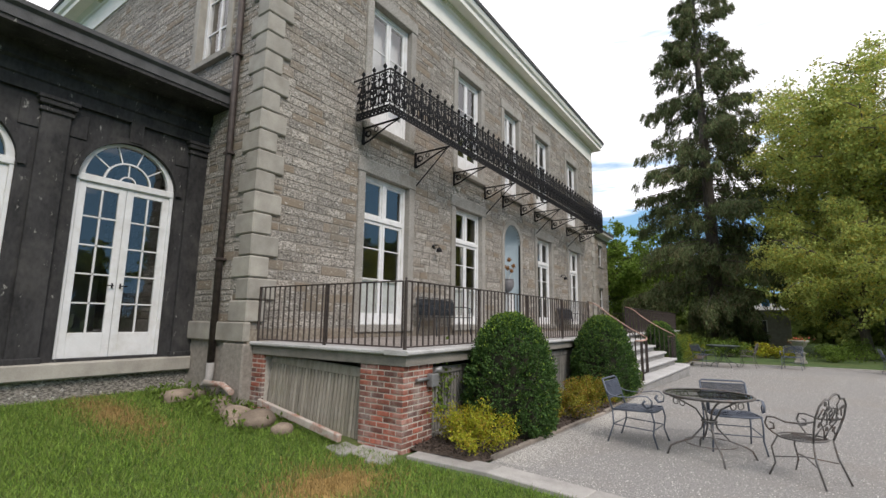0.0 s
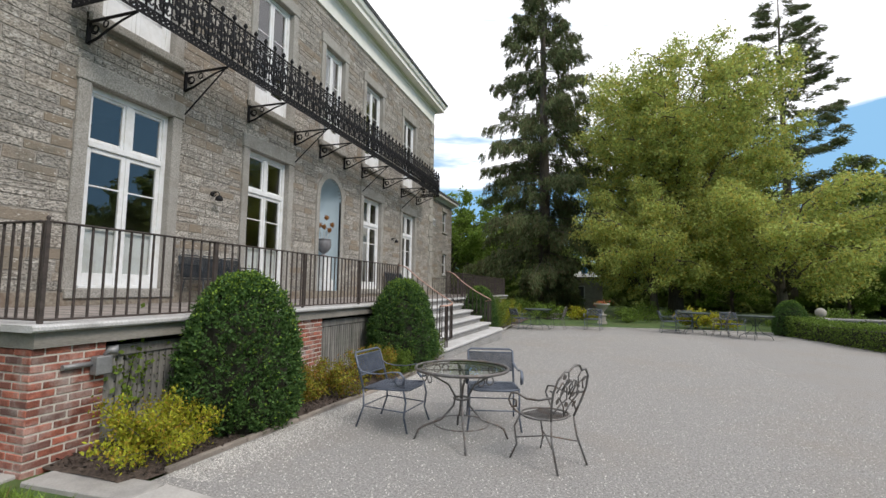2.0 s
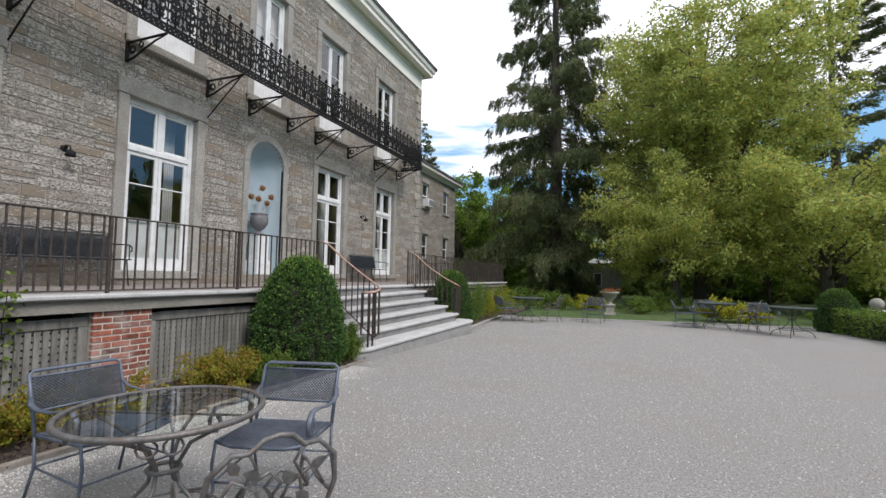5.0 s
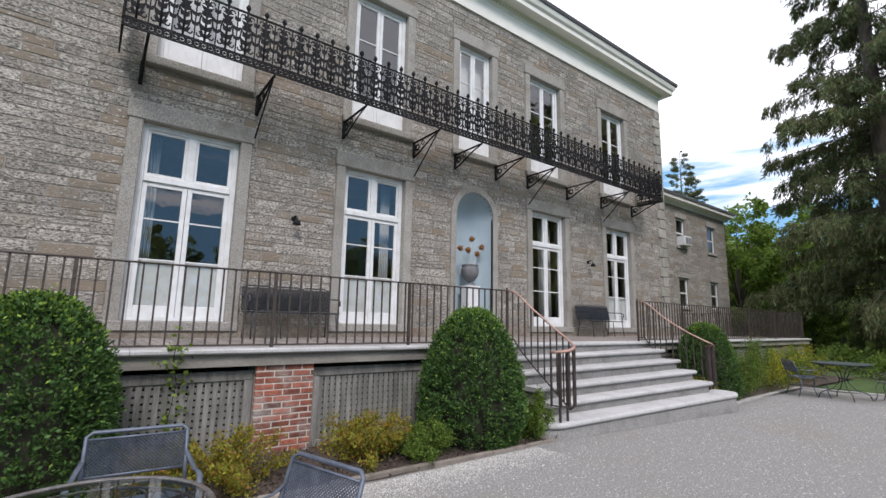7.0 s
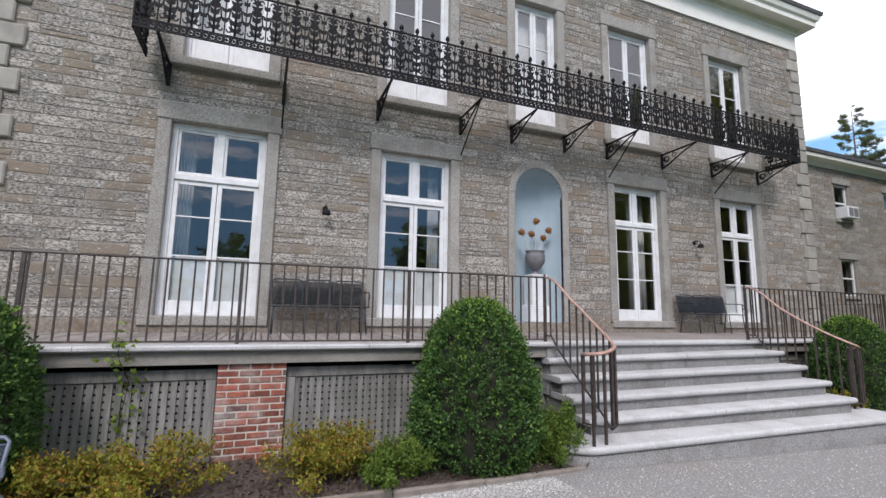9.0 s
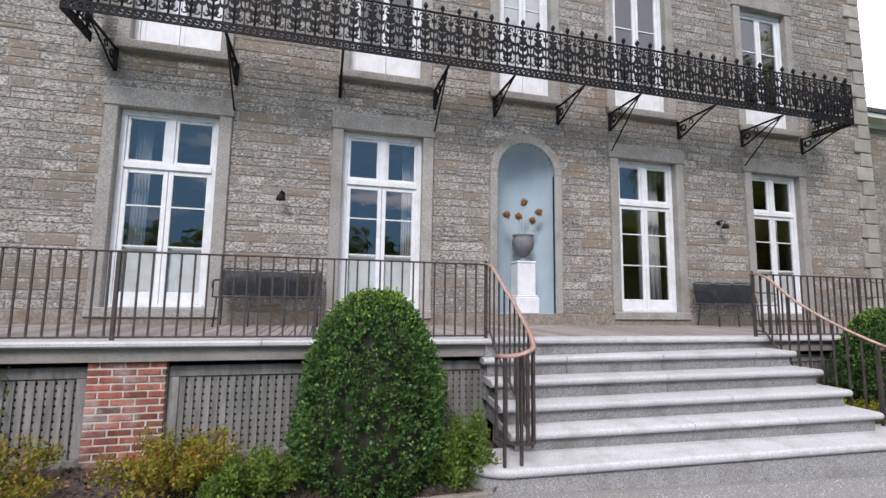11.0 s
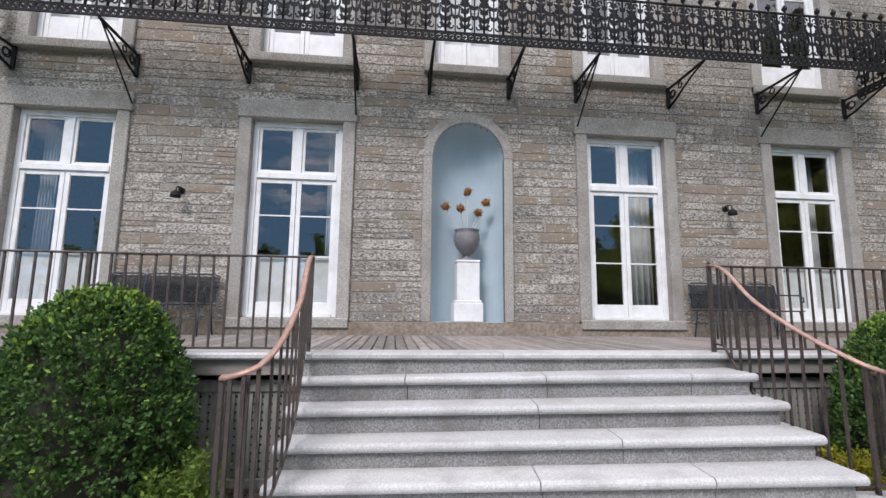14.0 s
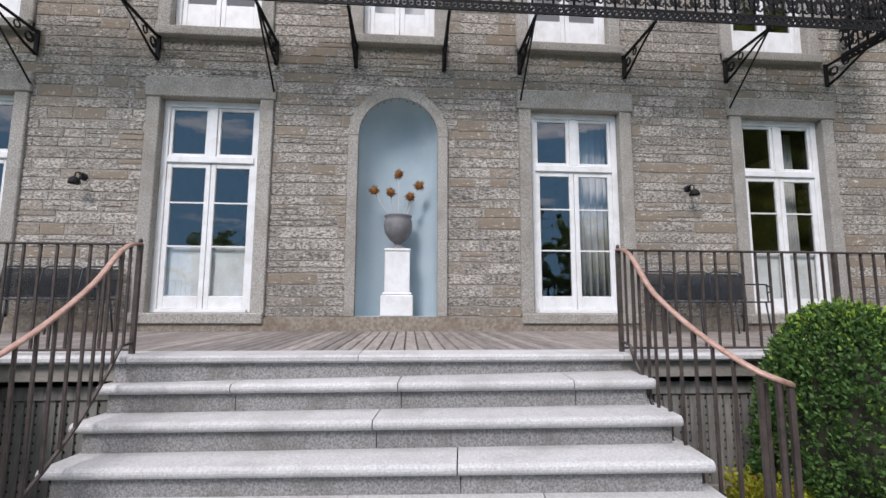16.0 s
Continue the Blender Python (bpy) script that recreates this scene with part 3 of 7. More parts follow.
for j in range(16):
    w0, w1 = math.pi * j / 16, math.pi * (j + 1) / 16
    c0, s0, c1, s1 = math.cos(w0) * NR, math.sin(w0) * NR, math.cos(w1) * NR, math.sin(w1) * NR
    mb.add([(0, c0, NSPR + s0), (0, c1, NSPR + s1), (-0.06, c1, NSPR + s1), (-0.06, c0, NSPR + s0)], [(0, 1, 2, 3)])
for y in (-NR, NR):
    mb.add([(0, y, 1.33), (0, y, NSPR), (-0.06, y, NSPR), (-0.06, y, 1.33)], [(0, 1, 2, 3)])
part("recess", mb, NICHE, niche)
part("niche_floor", MB().box(-0.6, 0.02, -NR, NR, 1.25, 1.334), NICHE, niche)
for y in (-NR - 0.15, NR):
    part("jamb_stone", MB().cbox(-0.1, 0.03, y, y + 0.15, 1.33, NSPR, 0.01), ASHLAR, niche)
ri, ro, na = NR, NR + 0.15, 11
for j in range(3):
    a = MB()
    w0, w1 = math.pi * j / 3 + 0.003, math.pi * (j + 1) / 3 - 0.003
    vs = []
    for i in range(na + 1):
        w = w0 + (w1 - w0) * i / na
        for r in (ri, ro):
            for x in (0.03, -0.1):
                vs.append((x, r * math.cos(w), NSPR + r * math.sin(w)))
    fs = []
    for i in range(na):
        p = 4 * i
        fs += [(p, p + 2, p + 6, p + 4), (p + 2, p + 3, p + 7, p + 6), (p + 1, p + 5, p + 7, p + 3), (p, p + 4, p + 5, p + 1)]
    fs += [(0, 1, 3, 2), (4 * na, 4 * na + 2, 4 * na + 3, 4 * na + 1)]
    a.add(vs, fs)
    part("arch_stone", a, ASHLAR, niche)

# upper window of the side wall, seen obliquely
sw = tagged(new("window_10"), "white sash window in a pale stone frame high on the side wall", "window", kind="structure")
x0, x1, z0, z1 = SW_WIN
part("window_frame", MB().cbox(x0, x0 + .1, S + .1, S + .2, z0, z1).cbox(x1 - .1, x1, S + .1, S + .2, z0, z1).cbox(x0 + .1, x1 - .1, S + .1, S + .2, z1 - .1, z1).cbox(x0 + .1, x1 - .1, S + .1, S + .2, z0, z0 + .1)
     .cbox((x0 + x1) / 2 - .03, (x0 + x1) / 2 + .03, S + .12, S + .17, z0 + .1, z1 - .1).box(x0 + .1, x1 - .1, S + .13, S + .16, 7.0, 7.03).box(x0 + .1, x1 - .1, S + .13, S + .16, 7.7, 7.73), WHITE, sw)
for a, b in ((x0 - .16, x0), (x1, x1 + .16)):
    part("jamb_stone", MB().cbox(a, b, S - .04, S + .3, z0 - .1, z1, .01), QUOIN, sw)
part("lintel", MB().cbox(x0 - .2, x1 + .2, S - .05, S + .3, z1, z1 + .28, .01), QUOIN, sw)
part("sill", MB().cbox(x0 - .2, x1 + .2, S - .1, S + .3, z0 - .12, z0, .01), QUOIN, sw)
g = part("pane", MB().add([(x0 + .1, S + .15, z0 + .1), (x1 - .1, S + .15, z0 + .1), (x1 - .1, S + .15, z1 - .1), (x0 + .1, S + .15, z1 - .1)], [(0, 1, 2, 3)]), GLASS, sw)
g.visible_shadow = False

# ---- far wing ----
WIN_W = [(27.3, 0.85), (30.5, 0.85)]
wing_holes = [(y - w / 2, y + w / 2, z, z + 1.35) for y, w in WIN_W for z in (2.35, 5.2)]
mb = MB()
wall_boxes(mb, N, WINGN, -0.3, 7.4, wing_holes, lambda m, a, b, c, d: m.box(WINGX - .35, WINGX - .02, a, b, c, d))
mb.box(BACK, WINGX - .35, WINGN - .35, WINGN, -0.3, 7.4)
wing_wall = setting("wall_wing", mb, MORTAR, "lower far wing of the house in dark grey stone")
setting("wall_wing_inner", MB().box(WINGX - 1.6, WINGX - 1.5, N, WINGN - .35, 0, 7.3), PLASTER, "plain inner wall of the far wing")
setting("roof_wing", MB().sweep([(-6, 7.4), (0.35, 7.4), (0.42, 7.42), (0.42, 7.55), (-6, 8.1)], [(WINGX, N - .3, 0), (WINGX, WINGN + .4, 0)]), ROOFING, "low dark roof of the far wing", "roof")
setting("cornice_wing", MB().sweep([(0, 7.1), (0.04, 7.1), (0.08, 7.25), (0.36, 7.28), (0.38, 7.42), (0, 7.42)], [(WINGX, N, 0), (WINGX, WINGN + .35, 0)]), CREAM, "white painted eaves of the far wing", "cornice")
for i, (y, w) in enumerate(WIN_W):
    for j, z in enumerate((2.35, 5.2)):
        win = tagged(new("window_%d" % (11 + 2 * i + j)), "small narrow sash window of the far wing", "window", kind="structure")
        win.location = (WINGX, y, z)
        part("lintel", MB().cbox(-.2, .03, -w / 2 - .14, w / 2 + .14, 1.35, 1.58, .01), ASHLAR, win)
        part("sill", MB().cbox(-.2, .07, -w / 2 - .08, w / 2 + .08, -.12, 0, .01), ASHLAR, win)
        part("window_frame", MB().box(-.16, -.1, -w / 2, -w / 2 + .06, 0, 1.35).box(-.16, -.1, w / 2 - .06, w / 2, 0, 1.35).box(-.16, -.1, -w / 2 + .06, w / 2 - .06, 1.28, 1.35)
             .box(-.16, -.1, -w / 2 + .06, w / 2 - .06, 0, .06).box(-.16, -.1, -w / 2 + .06, w / 2 - .06, .62, .68), WHITE, win)
        g = part("pane", MB().add([(-.13, -w / 2 + .06, .06), (-.13, w / 2 - .06, .06), (-.13, w / 2 - .06, 1.28), (-.13, -w / 2 + .06, 1.28)], [(0, 1, 2, 3)]), GLASS, win)
        g.visible_shadow = False

# ---- grey garden room against the side wall ----
GX, GEND = -8.3, -4.6
BAYS = [2.05, 0.0, -2.05]
DW, DZ0, DZ1 = 1.37, 0.88, 3.5
gh = [(y - DW / 2, y + DW / 2, DZ0, DZ1 + DW / 2 + .02) for y in BAYS]
mb = MB()
wall_boxes(mb, GEND, S, -0.3, 5.1, gh, lambda m, a, b, c, d: m.box(GX - .3, GX, a, b, c, d))
for yc in BAYS:
    for sgn in (-1, 1):
        arc = [(yc + sgn * DW / 2 * math.cos(w), DZ1 + DW / 2 * math.sin(w)) for w in [math.pi / 2 * i / 12 for i in range(13)]]
        poly = arc + [(yc, DZ1 + DW / 2 + .02), (yc + sgn * DW / 2, DZ1 + DW / 2 + .02)]
        k = len(poly)
        vs = [(x, y, z) for x in (GX, GX - .3) for y, z in poly]
        mb.add(vs, [tuple(range(k)), tuple(range(2 * k - 1, k - 1, -1))] + [(i, i + k, (i + 1) % k + k, (i + 1) % k) for i in range(k)])
mb.box(BACK, GX - .3, GEND, GEND + .3, -.3, 5.1)
grey_wall = setting("wall_garden_room", mb, GREYPAINT, "garden room wall of peeling dark grey painted wood")
for y in [b + 1.025 for b in BAYS] + [BAYS[-1] - 1.025]:
    a, b = (y - .17, y + .17) if y < 3 else (2.9, 3.3)
    q = MB().cbox(GX - .02, GX + .07, a, b, .9, 4.42, .01).cbox(GX - .02, GX + .1, a - .03, b + .03, .66, .92, .012)
    q.cbox(GX - .02, GX + .1, a - .03, b + .03, 4.3, 4.36, .01).cbox(GX - .02, GX + .12, a - .05, b + .05, 4.4, 4.47, .01).cbox(GX - .02, GX + .14, a - .07, b + .07, 4.47, 4.53, .01)
    part("pilaster", q, GREYPAINT, grey_wall)
part("entablature", MB().sweep([(0, 4.53), (.06, 4.53), (.06, 4.7), (.09, 4.72), (.09, 4.88), (.14, 4.92), (.14, 5.1), (0, 5.1)], [(GX, GEND, 0), (GX, S, 0)]), GREYPAINT, grey_wall)
for y in BAYS:
    part("keystone", MB().cbox(GX - .02, GX + .06, y - .1, y + .1, DZ1 + DW / 2 + .02, 4.54, .01), GREYPAINT, grey_wall)
    for sgn in (-1, 1):
        part("spandrel_panel", MB().cbox(GX - .02, GX + .02, y + sgn * .78 - .15, y + sgn * .78 + .15, DZ1 + .55, 4.42, .01), GREYPAINT, grey_wall)
mould = MB()
for y in BAYS:
    r0, r1 = DW / 2, DW / 2 + .09
    ring = []
    for i in range(25):
        w = math.pi * i / 24
        ring.append((w, math.cos(w), math.sin(w)))
    vs = [(x, y + r * c, DZ1 + r * s) for _, c, s in ring for r, x in ((r0, GX + .02), (r0, GX + .045), (r1, GX + .045), (r1, GX + .0))]
    fs = [(4 * i + j, 4 * i + 4 + j, 4 * i + 5 + j, 4 * i + 1 + j)[::-1] for i in range(24) for j in range(3)]
    mould.add(vs, fs)
part("arch_moulding", mould, GREYPAINT, grey_wall)
setting("sill_garden_room", MB().cbox(GX - .3, GX + .14, GEND, S, .62, .84, .02), QUOIN, "continuous worn stone sill under the garden room doors", "sill")
setting("base_garden_room", MB().box(GX - .3, GX + .03, GEND, S, -.3, .62), STONE, "rough dark fieldstone foundation of the garden room", "wall")
setting("soffit", MB().box(GX, -7.62, GEND, S - .01, 5.1, 5.16), GREYPAINT, "flat dark grey painted soffit under the garden room eaves", "soffit")
setting("roof_garden_room", MB().sweep([(-6, 5.16), (.66, 5.16), (.7, 5.16), (.7, 5.3), (.75, 5.34), (.75, 5.4), (-6, 6.4)], [(GX, GEND - .4, 0), (GX, S - .01, 0)]), ROOFING, "low roof with thick dark eaves over the garden room", "roof")
setting("floor_garden_room", MB().box(BACK, GX - .3, GEND, S, .6, .8), ROOMFLOOR, "dark floor inside the garden room", "floor")
setting("wall_garden_room_rear", MB().box(-12.6, -12.4, GEND, S, .8, 5.1), PLASTER, "plain rear wall inside the garden room")
for i, yc in enumerate(BAYS):
    d = tagged(new("door_%d" % (i + 1)), "white glazed double door under an arched fanlight", "door", kind="structure")
    d.location = (GX, yc, DZ0)
    h, hw, x = DZ1 - DZ0, DW / 2, -.07
    part("door_frame", MB().cbox(x - .08, x + .03, -hw, -hw + .05, 0, h).cbox(x - .08, x + .03, hw - .05, hw, 0, h).cbox(x - .08, x + .04, -hw, hw, h - .03, h + .08, .012), WHITE, d)
    panes = []
    for sgn in (-1, 1):
        lf = MB()
        a, b = (-hw + .05, -.004) if sgn < 0 else (.004, hw - .05)
        bars = [.36 + (h - .03 - .09 - .36) * k / 5 for k in range(1, 5)]
        sash(lf, panes, a, b, .0, h - .03, x, .1, .09, .36, bars)
        lf.box(x - .036, x - .008, (a + b) / 2 - .012, (a + b) / 2 + .012, .36, h - .12)
        leaf = part("leaf", lf, WHITE, d)
        part("door_handle", MB().tube([(x, sgn * .055, 1.06), (x + .05, sgn * .055, 1.06), (x + .055, sgn * .14, 1.06)], .009, 8).cbox(x - .002, x + .012, sgn * .055 - .012, sgn * .055 + .012, 1.02, 1.1, .004), IRON, leaf, "small dark lever handle")
    for px, a, b, c, e in panes:
        g = part("pane", MB().add([(px, a, c), (px, b, c), (px, b, e), (px, a, e)], [(0, 1, 2, 3)]), GLASS, d)
        g.visible_shadow = False
    fan = MB()
    def arcbar(r0, r1, xx=x, x2=x - .05):
        vs = [(q, r * math.cos(math.pi * i / 24), h + .06 + r * math.sin(math.pi * i / 24)) for i in range(25) for r, q in ((r0, xx), (r1, xx), (r1, x2), (r0, x2))]
        fan.add(vs, [(4 * i + j, 4 * i + 4 + j, 4 * i + 4 + (j + 1) % 4, 4 * i + (j + 1) % 4) for i in range(24) for j in range(4)])
    arcbar(hw - .1, hw - .01, x + .03)
    arcbar(.31, .335)
    arcbar(.1, .12)
    for w in (36, 72, 108, 144):
        c, s = math.cos(radians(w)), math.sin(radians(w))
        fan.tube([(x - .02, .32 * c, h + .06 + .32 * s), (x - .02, (hw - .08) * c, h + .06 + (hw - .08) * s)], .013, 4)
    fan.tube([(x - .02, 0, h + .15), (x - .02, 0, h + .4)], .012, 4)
    part("fanlight", fan, WHITE, d)
    arc = [(x - .025, (hw - .05) * math.cos(math.pi * i / 24), h + .06 + (hw - .05) * math.sin(math.pi * i / 24)) for i in range(25)]
    g = part("pane", MB().add(arc, [tuple(range(25))]), GLASS, d)
    g.visible_shadow = False

# ---- ground ----
def ground_z(x, y):
    """Height of the lawn by the garden room, which climbs to its foundation."""
    t = min(1, max(0, (-3.9 - x) / 4.2)) * min(1, max(0, (3.6 - y) / 0.6))
    return GZ - 0.02 + 0.36 * t


def sheet(x0, x1, y0, y1, nx, ny, zf):
    mb = MB()
    for j in range(ny + 1):
        for i in range(nx + 1):
            x, y = x0 + (x1 - x0) * i / nx, y0 + (y1 - y0) * j / ny
            mb.v.append((x, y, zf(x, y)))
    w = nx + 1
    for j in range(ny):
        for i in range(nx):
            mb.f.append((j * w + i, j * w + i + 1, (j + 1) * w + i + 1, (j + 1) * w + i))
            mb.s.append(True)
    return mb


def ground_far(x, y):
    return ground_z(x, y) if y < 3.7 else GZ - 0.03


mb = sheet(-60, 60, -60, 60, 120, 120, ground_far)
n0 = len(mb.v)
mb.add([(-900, -900, 0), (900, -900, 0), (900, 900, 0), (-900, 900, 0), (-60, -60, GZ - .03), (60, -60, GZ - .03), (60, 60, GZ - .03), (-60, 60, GZ - .03)],
       [(0, 1, 5, 4), (1, 2, 6, 5), (2, 3, 7, 6), (3, 0, 4, 7)])
setting("ground", mb, GRASS_SOIL, "mown green lawn with a worn straw-coloured patch", "lawn")
LAWN_Y = 19.7
poly = [(-2.72, 3.55), (-1.0, 3.42), (3.0, 3.2), (7.6, 3.0), (8.0, 8.0), (8.05, 13.0), (7.4, 18.0), (6.9, 20.4), (2.0, 19.95), (-2.5, 19.3), (-2.45, 15.5), (-2.2, 14.7), (-2.6, 10.1), (-2.5, 9.9), (-2.44, 7.6), (-2.56, 6.2)]
mb = MB()
mb.add([(x, y, GZ) for x, y in poly] + [(x, y, GZ - .1) for x, y in poly],
       [tuple(range(len(poly)))] + [(i, i + len(poly), (i + 1) % len(poly) + len(poly), (i + 1) % len(poly)) for i in range(len(poly))])
setting("gravel_court", mb, GRAVEL, "broad forecourt of compacted pale grey gravel", "gravel")

# ---- terrace ----
DX, DS, DN = -3.56, 3.24, 24.6
STEP0, STEP1 = 10.57, 14.22
terrace = tagged(new("terrace"), "raised timber terrace on brick piers along the house", "terrace", kind="structure")
k = int((DN - DS - .3) / .115)
board = MB().cbox(FX + .055, DX - .3, 0, .103, DECK - .035, DECK, .006).mesh("deck_board", WOODDECK)
for i in range(k):
    part("deck_board", board, None, terrace, at=pose(0, DS + .22 + i * .115, 0))
nose = [(-.36, -.055), (-.015, -.055), (.0, -.04), (.0, -.015), (-.015, 0), (-.36, 0)]
for a, b in ((DS, 5.6), (5.605, 8.2), (8.205, STEP0), (STEP0 + .005, 12.2), (12.205, STEP1), (STEP1 + .005, 17), (17.005, 20), (20.005, DN)):
    part("coping_stone", MB().sweep([(o, u + DECK + .006) for o, u in nose], [(DX, a, 0), (DX, b, 0)]), STEPSTONE, terrace, "pale stone edging with rounded nosing")
part("coping_stone", MB().sweep([(o, u + DECK + .004) for o, u in nose], [(FX + .05, DS, 0), (DX - .36, DS, 0)]), STEPSTONE, terrace)
part("fascia_board", MB().box(DX - .13, DX - .07, DS + .06, STEP0, .955, DECK - .05).box(DX - .13, DX - .07, STEP1, DN, .955, DECK - .05).box(FX + .05, DX - .131, DS + .06, DS + .12, .955, DECK - .05), FASCIA, terrace, "weathered grey timber fascia")
part("terrace_joist", MB().box(FX + .05, DX - .14, DS + .3, DN - .2, 1.0, DECK - .04), FASCIA, terrace)

# ---- stone steps ----
steps = tagged(new("steps_1"), "six broad pale stone steps with rounded nosings", "steps", kind="structure")
STEP_L, STEP_R = 10.45, 14.23
# nosing of each tread at its south and north end: the old flight has settled to the south
NOSE = [((-3.5, .945), (-3.165, 1.008)), ((-3.27, .748), (-2.878, .833)), ((-3.03, .55), (-2.595, .66)), ((-2.77, .372), (-2.325, .487))]
joints = [[11.35, 12.5, 13.7], [12.35], [12.85], [12.2, 13.3]]
BULL = [(-.56, -.068), (-.035, -.068), (-.014, -.06), (-.003, -.046), (.0, -.032), (-.003, -.018), (-.013, -.006), (-.032, 0), (-.56, 0)]
BLOCK = [(-.5, -.45), (-.062, -.45), (-.058, -.069), (-.5, -.069)]


def along(ends, y):
    (xa, za), (xb, zb) = ends
    t = (y - STEP_L) / (STEP_R - STEP_L)
    return xa + (xb - xa) * t, y, za + (zb - za) * t


for ends, js in zip(NOSE, joints):
    es = [STEP_L - .03, *js, STEP_R + .03]
    for a, b in zip(es, es[1:]):
        part("tread", MB().sweep(BULL, [along(ends, a + .004), along(ends, b - .004)]), STEPSTONE, steps)
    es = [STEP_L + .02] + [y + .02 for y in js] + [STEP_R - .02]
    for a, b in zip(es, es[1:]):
        part("riser", MB().sweep(BLOCK, [along(ends, a + .003), along(ends, b - .003)]), RISER, steps, "granite riser with its shade put into the colour")
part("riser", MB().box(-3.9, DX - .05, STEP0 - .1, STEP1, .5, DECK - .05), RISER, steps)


def round_step(ends, y0, y1, back, inset, z0, z1, r):
    """A slab with rounded front corners whose front edge runs between two ends; z0, z1 are measured from the tread's top."""
    def ring(d):
        q = [(-back, y0 + d)] + [(-r + (r - d) * math.sin(w), y0 + r - (r - d) * math.cos(w)) for w in [math.pi / 2 * i / 8 for i in range(9)]]
        q += [(-r + (r - d) * math.cos(w), y1 - r + (r - d) * math.sin(w)) for w in [math.pi / 2 * i / 8 for i in range(9)]] + [(-back, y1 - d)]
        return q
    m = MB()
    lay = [(inset + .016, z0), (inset + .003, z0 + .016), (inset, (z0 + z1) / 2), (inset + .004, z1 - .016), (inset + .02, z1)] if z1 == 0 else [(inset, z0), (inset, z1)]
    k = len(ring(0))
    for d, z in lay:
        for o, y in ring(d):
            x, _, zz = along(ends, y)
            m.v.append((x + o, y, zz + z))
    for l in range(len(lay) - 1):
        for i in range(k):
            j = (i + 1) % k
            m.f.append((l * k + i, l * k + j, (l + 1) * k + j, (l + 1) * k + i))
            m.s.append(True)
    m.f.append(tuple(range((len(lay) - 1) * k, len(lay) * k)))
    m.f.append(tuple(range(k))[::-1])
    m.s += [False, False]
    return m


FOOT = ((-2.4, .205), (-2.03, .305))
part("bottom_tread", round_step(FOOT, 9.98, 14.68, .55, 0, -.07, 0, .3), STEPSTONE, steps, "wide bottom tread with rounded ends")
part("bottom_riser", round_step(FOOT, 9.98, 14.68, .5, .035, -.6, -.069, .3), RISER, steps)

BX, BS, BN, BZ = -5.7, 5.19, 19.45, 5.36


def poly_mesh(name, verts, sides, mat):
    """A mesh of separate equal polygons from an array of (count * sides, 3) vertices."""
    verts = np.asarray(verts, dtype=np.float32).reshape(-1, 3)
    n = len(verts) // sides
    me = bpy.data.meshes.new(name)
    me.vertices.add(n * sides)
    me.vertices.foreach_set("co", verts.ravel())
    me.loops.add(n * sides)
    me.loops.foreach_set("vertex_index", np.arange(n * sides, dtype=np.int32))
    me.polygons.add(n)
    me.polygons.foreach_set("loop_start", np.arange(0, n * sides, sides, dtype=np.int32))
    me.materials.append(mat)
    me.update(calc_edges=True)
    me.validate()
    return me


def leaves(name, pts, length, width, mat, rng, out=None, spread=1.0, droop=0.0):
    """Small pointed leaves at pts, turned at random or about the directions out."""
    n = len(pts)
    d = rng.normal(size=(n, 3)) * spread
    if out is not None:
        d = d + out
    d[:, 2] -= droop
    d /= np.linalg.norm(d, axis=1)[:, None] + 1e-9
    r = rng.normal(size=(n, 3))
    s = np.cross(d, r)
    s /= np.linalg.norm(s, axis=1)[:, None] + 1e-9
    k = (0.7 + 0.6 * rng.random(n))[:, None]
    a, b = d * length * k, s * width * k * 0.5
    q = np.stack([pts, pts + a * 0.45 + b, pts + a, pts + a * 0.45 - b], axis=1)
    return poly_mesh(name, q, 4, mat)


# ---- balcony ----
balcony = empty("balcony", "long black cast-iron balcony with leafy railing on scrolled brackets", "balcony")
PITCH = 0.2851
nu = int(round((BN - BS) / PITCH))
PITCH = (BN - BS) / nu
RT = 6.22


def scroll(cx, cz, r, a0, turns, n=10, grow=0.35):
    return [(0, cx + r * (1 - grow * i / n) * math.cos(a0 + turns * 2 * math.pi * i / n), cz + r * (1 - grow * i / n) * math.sin(a0 + turns * 2 * math.pi * i / n)) for i in range(n + 1)]


def leaf_blade(mb, y, z, ang, ln, wd):
    c, s = math.cos(ang), math.sin(ang)
    wd *= 1.3
    pts = [(0, 0), (ln * .4, wd), (ln, 0), (ln * .4, -wd)]
    vs = [(x, y + u * c - v * s, z + u * s + v * c) for x in (-.007, .007) for u, v in pts]
    mb.add(vs, [(0, 3, 2, 1), (4, 5, 6, 7), (0, 1, 5, 4), (1, 2, 6, 5), (2, 3, 7, 6), (3, 0, 4, 7)])


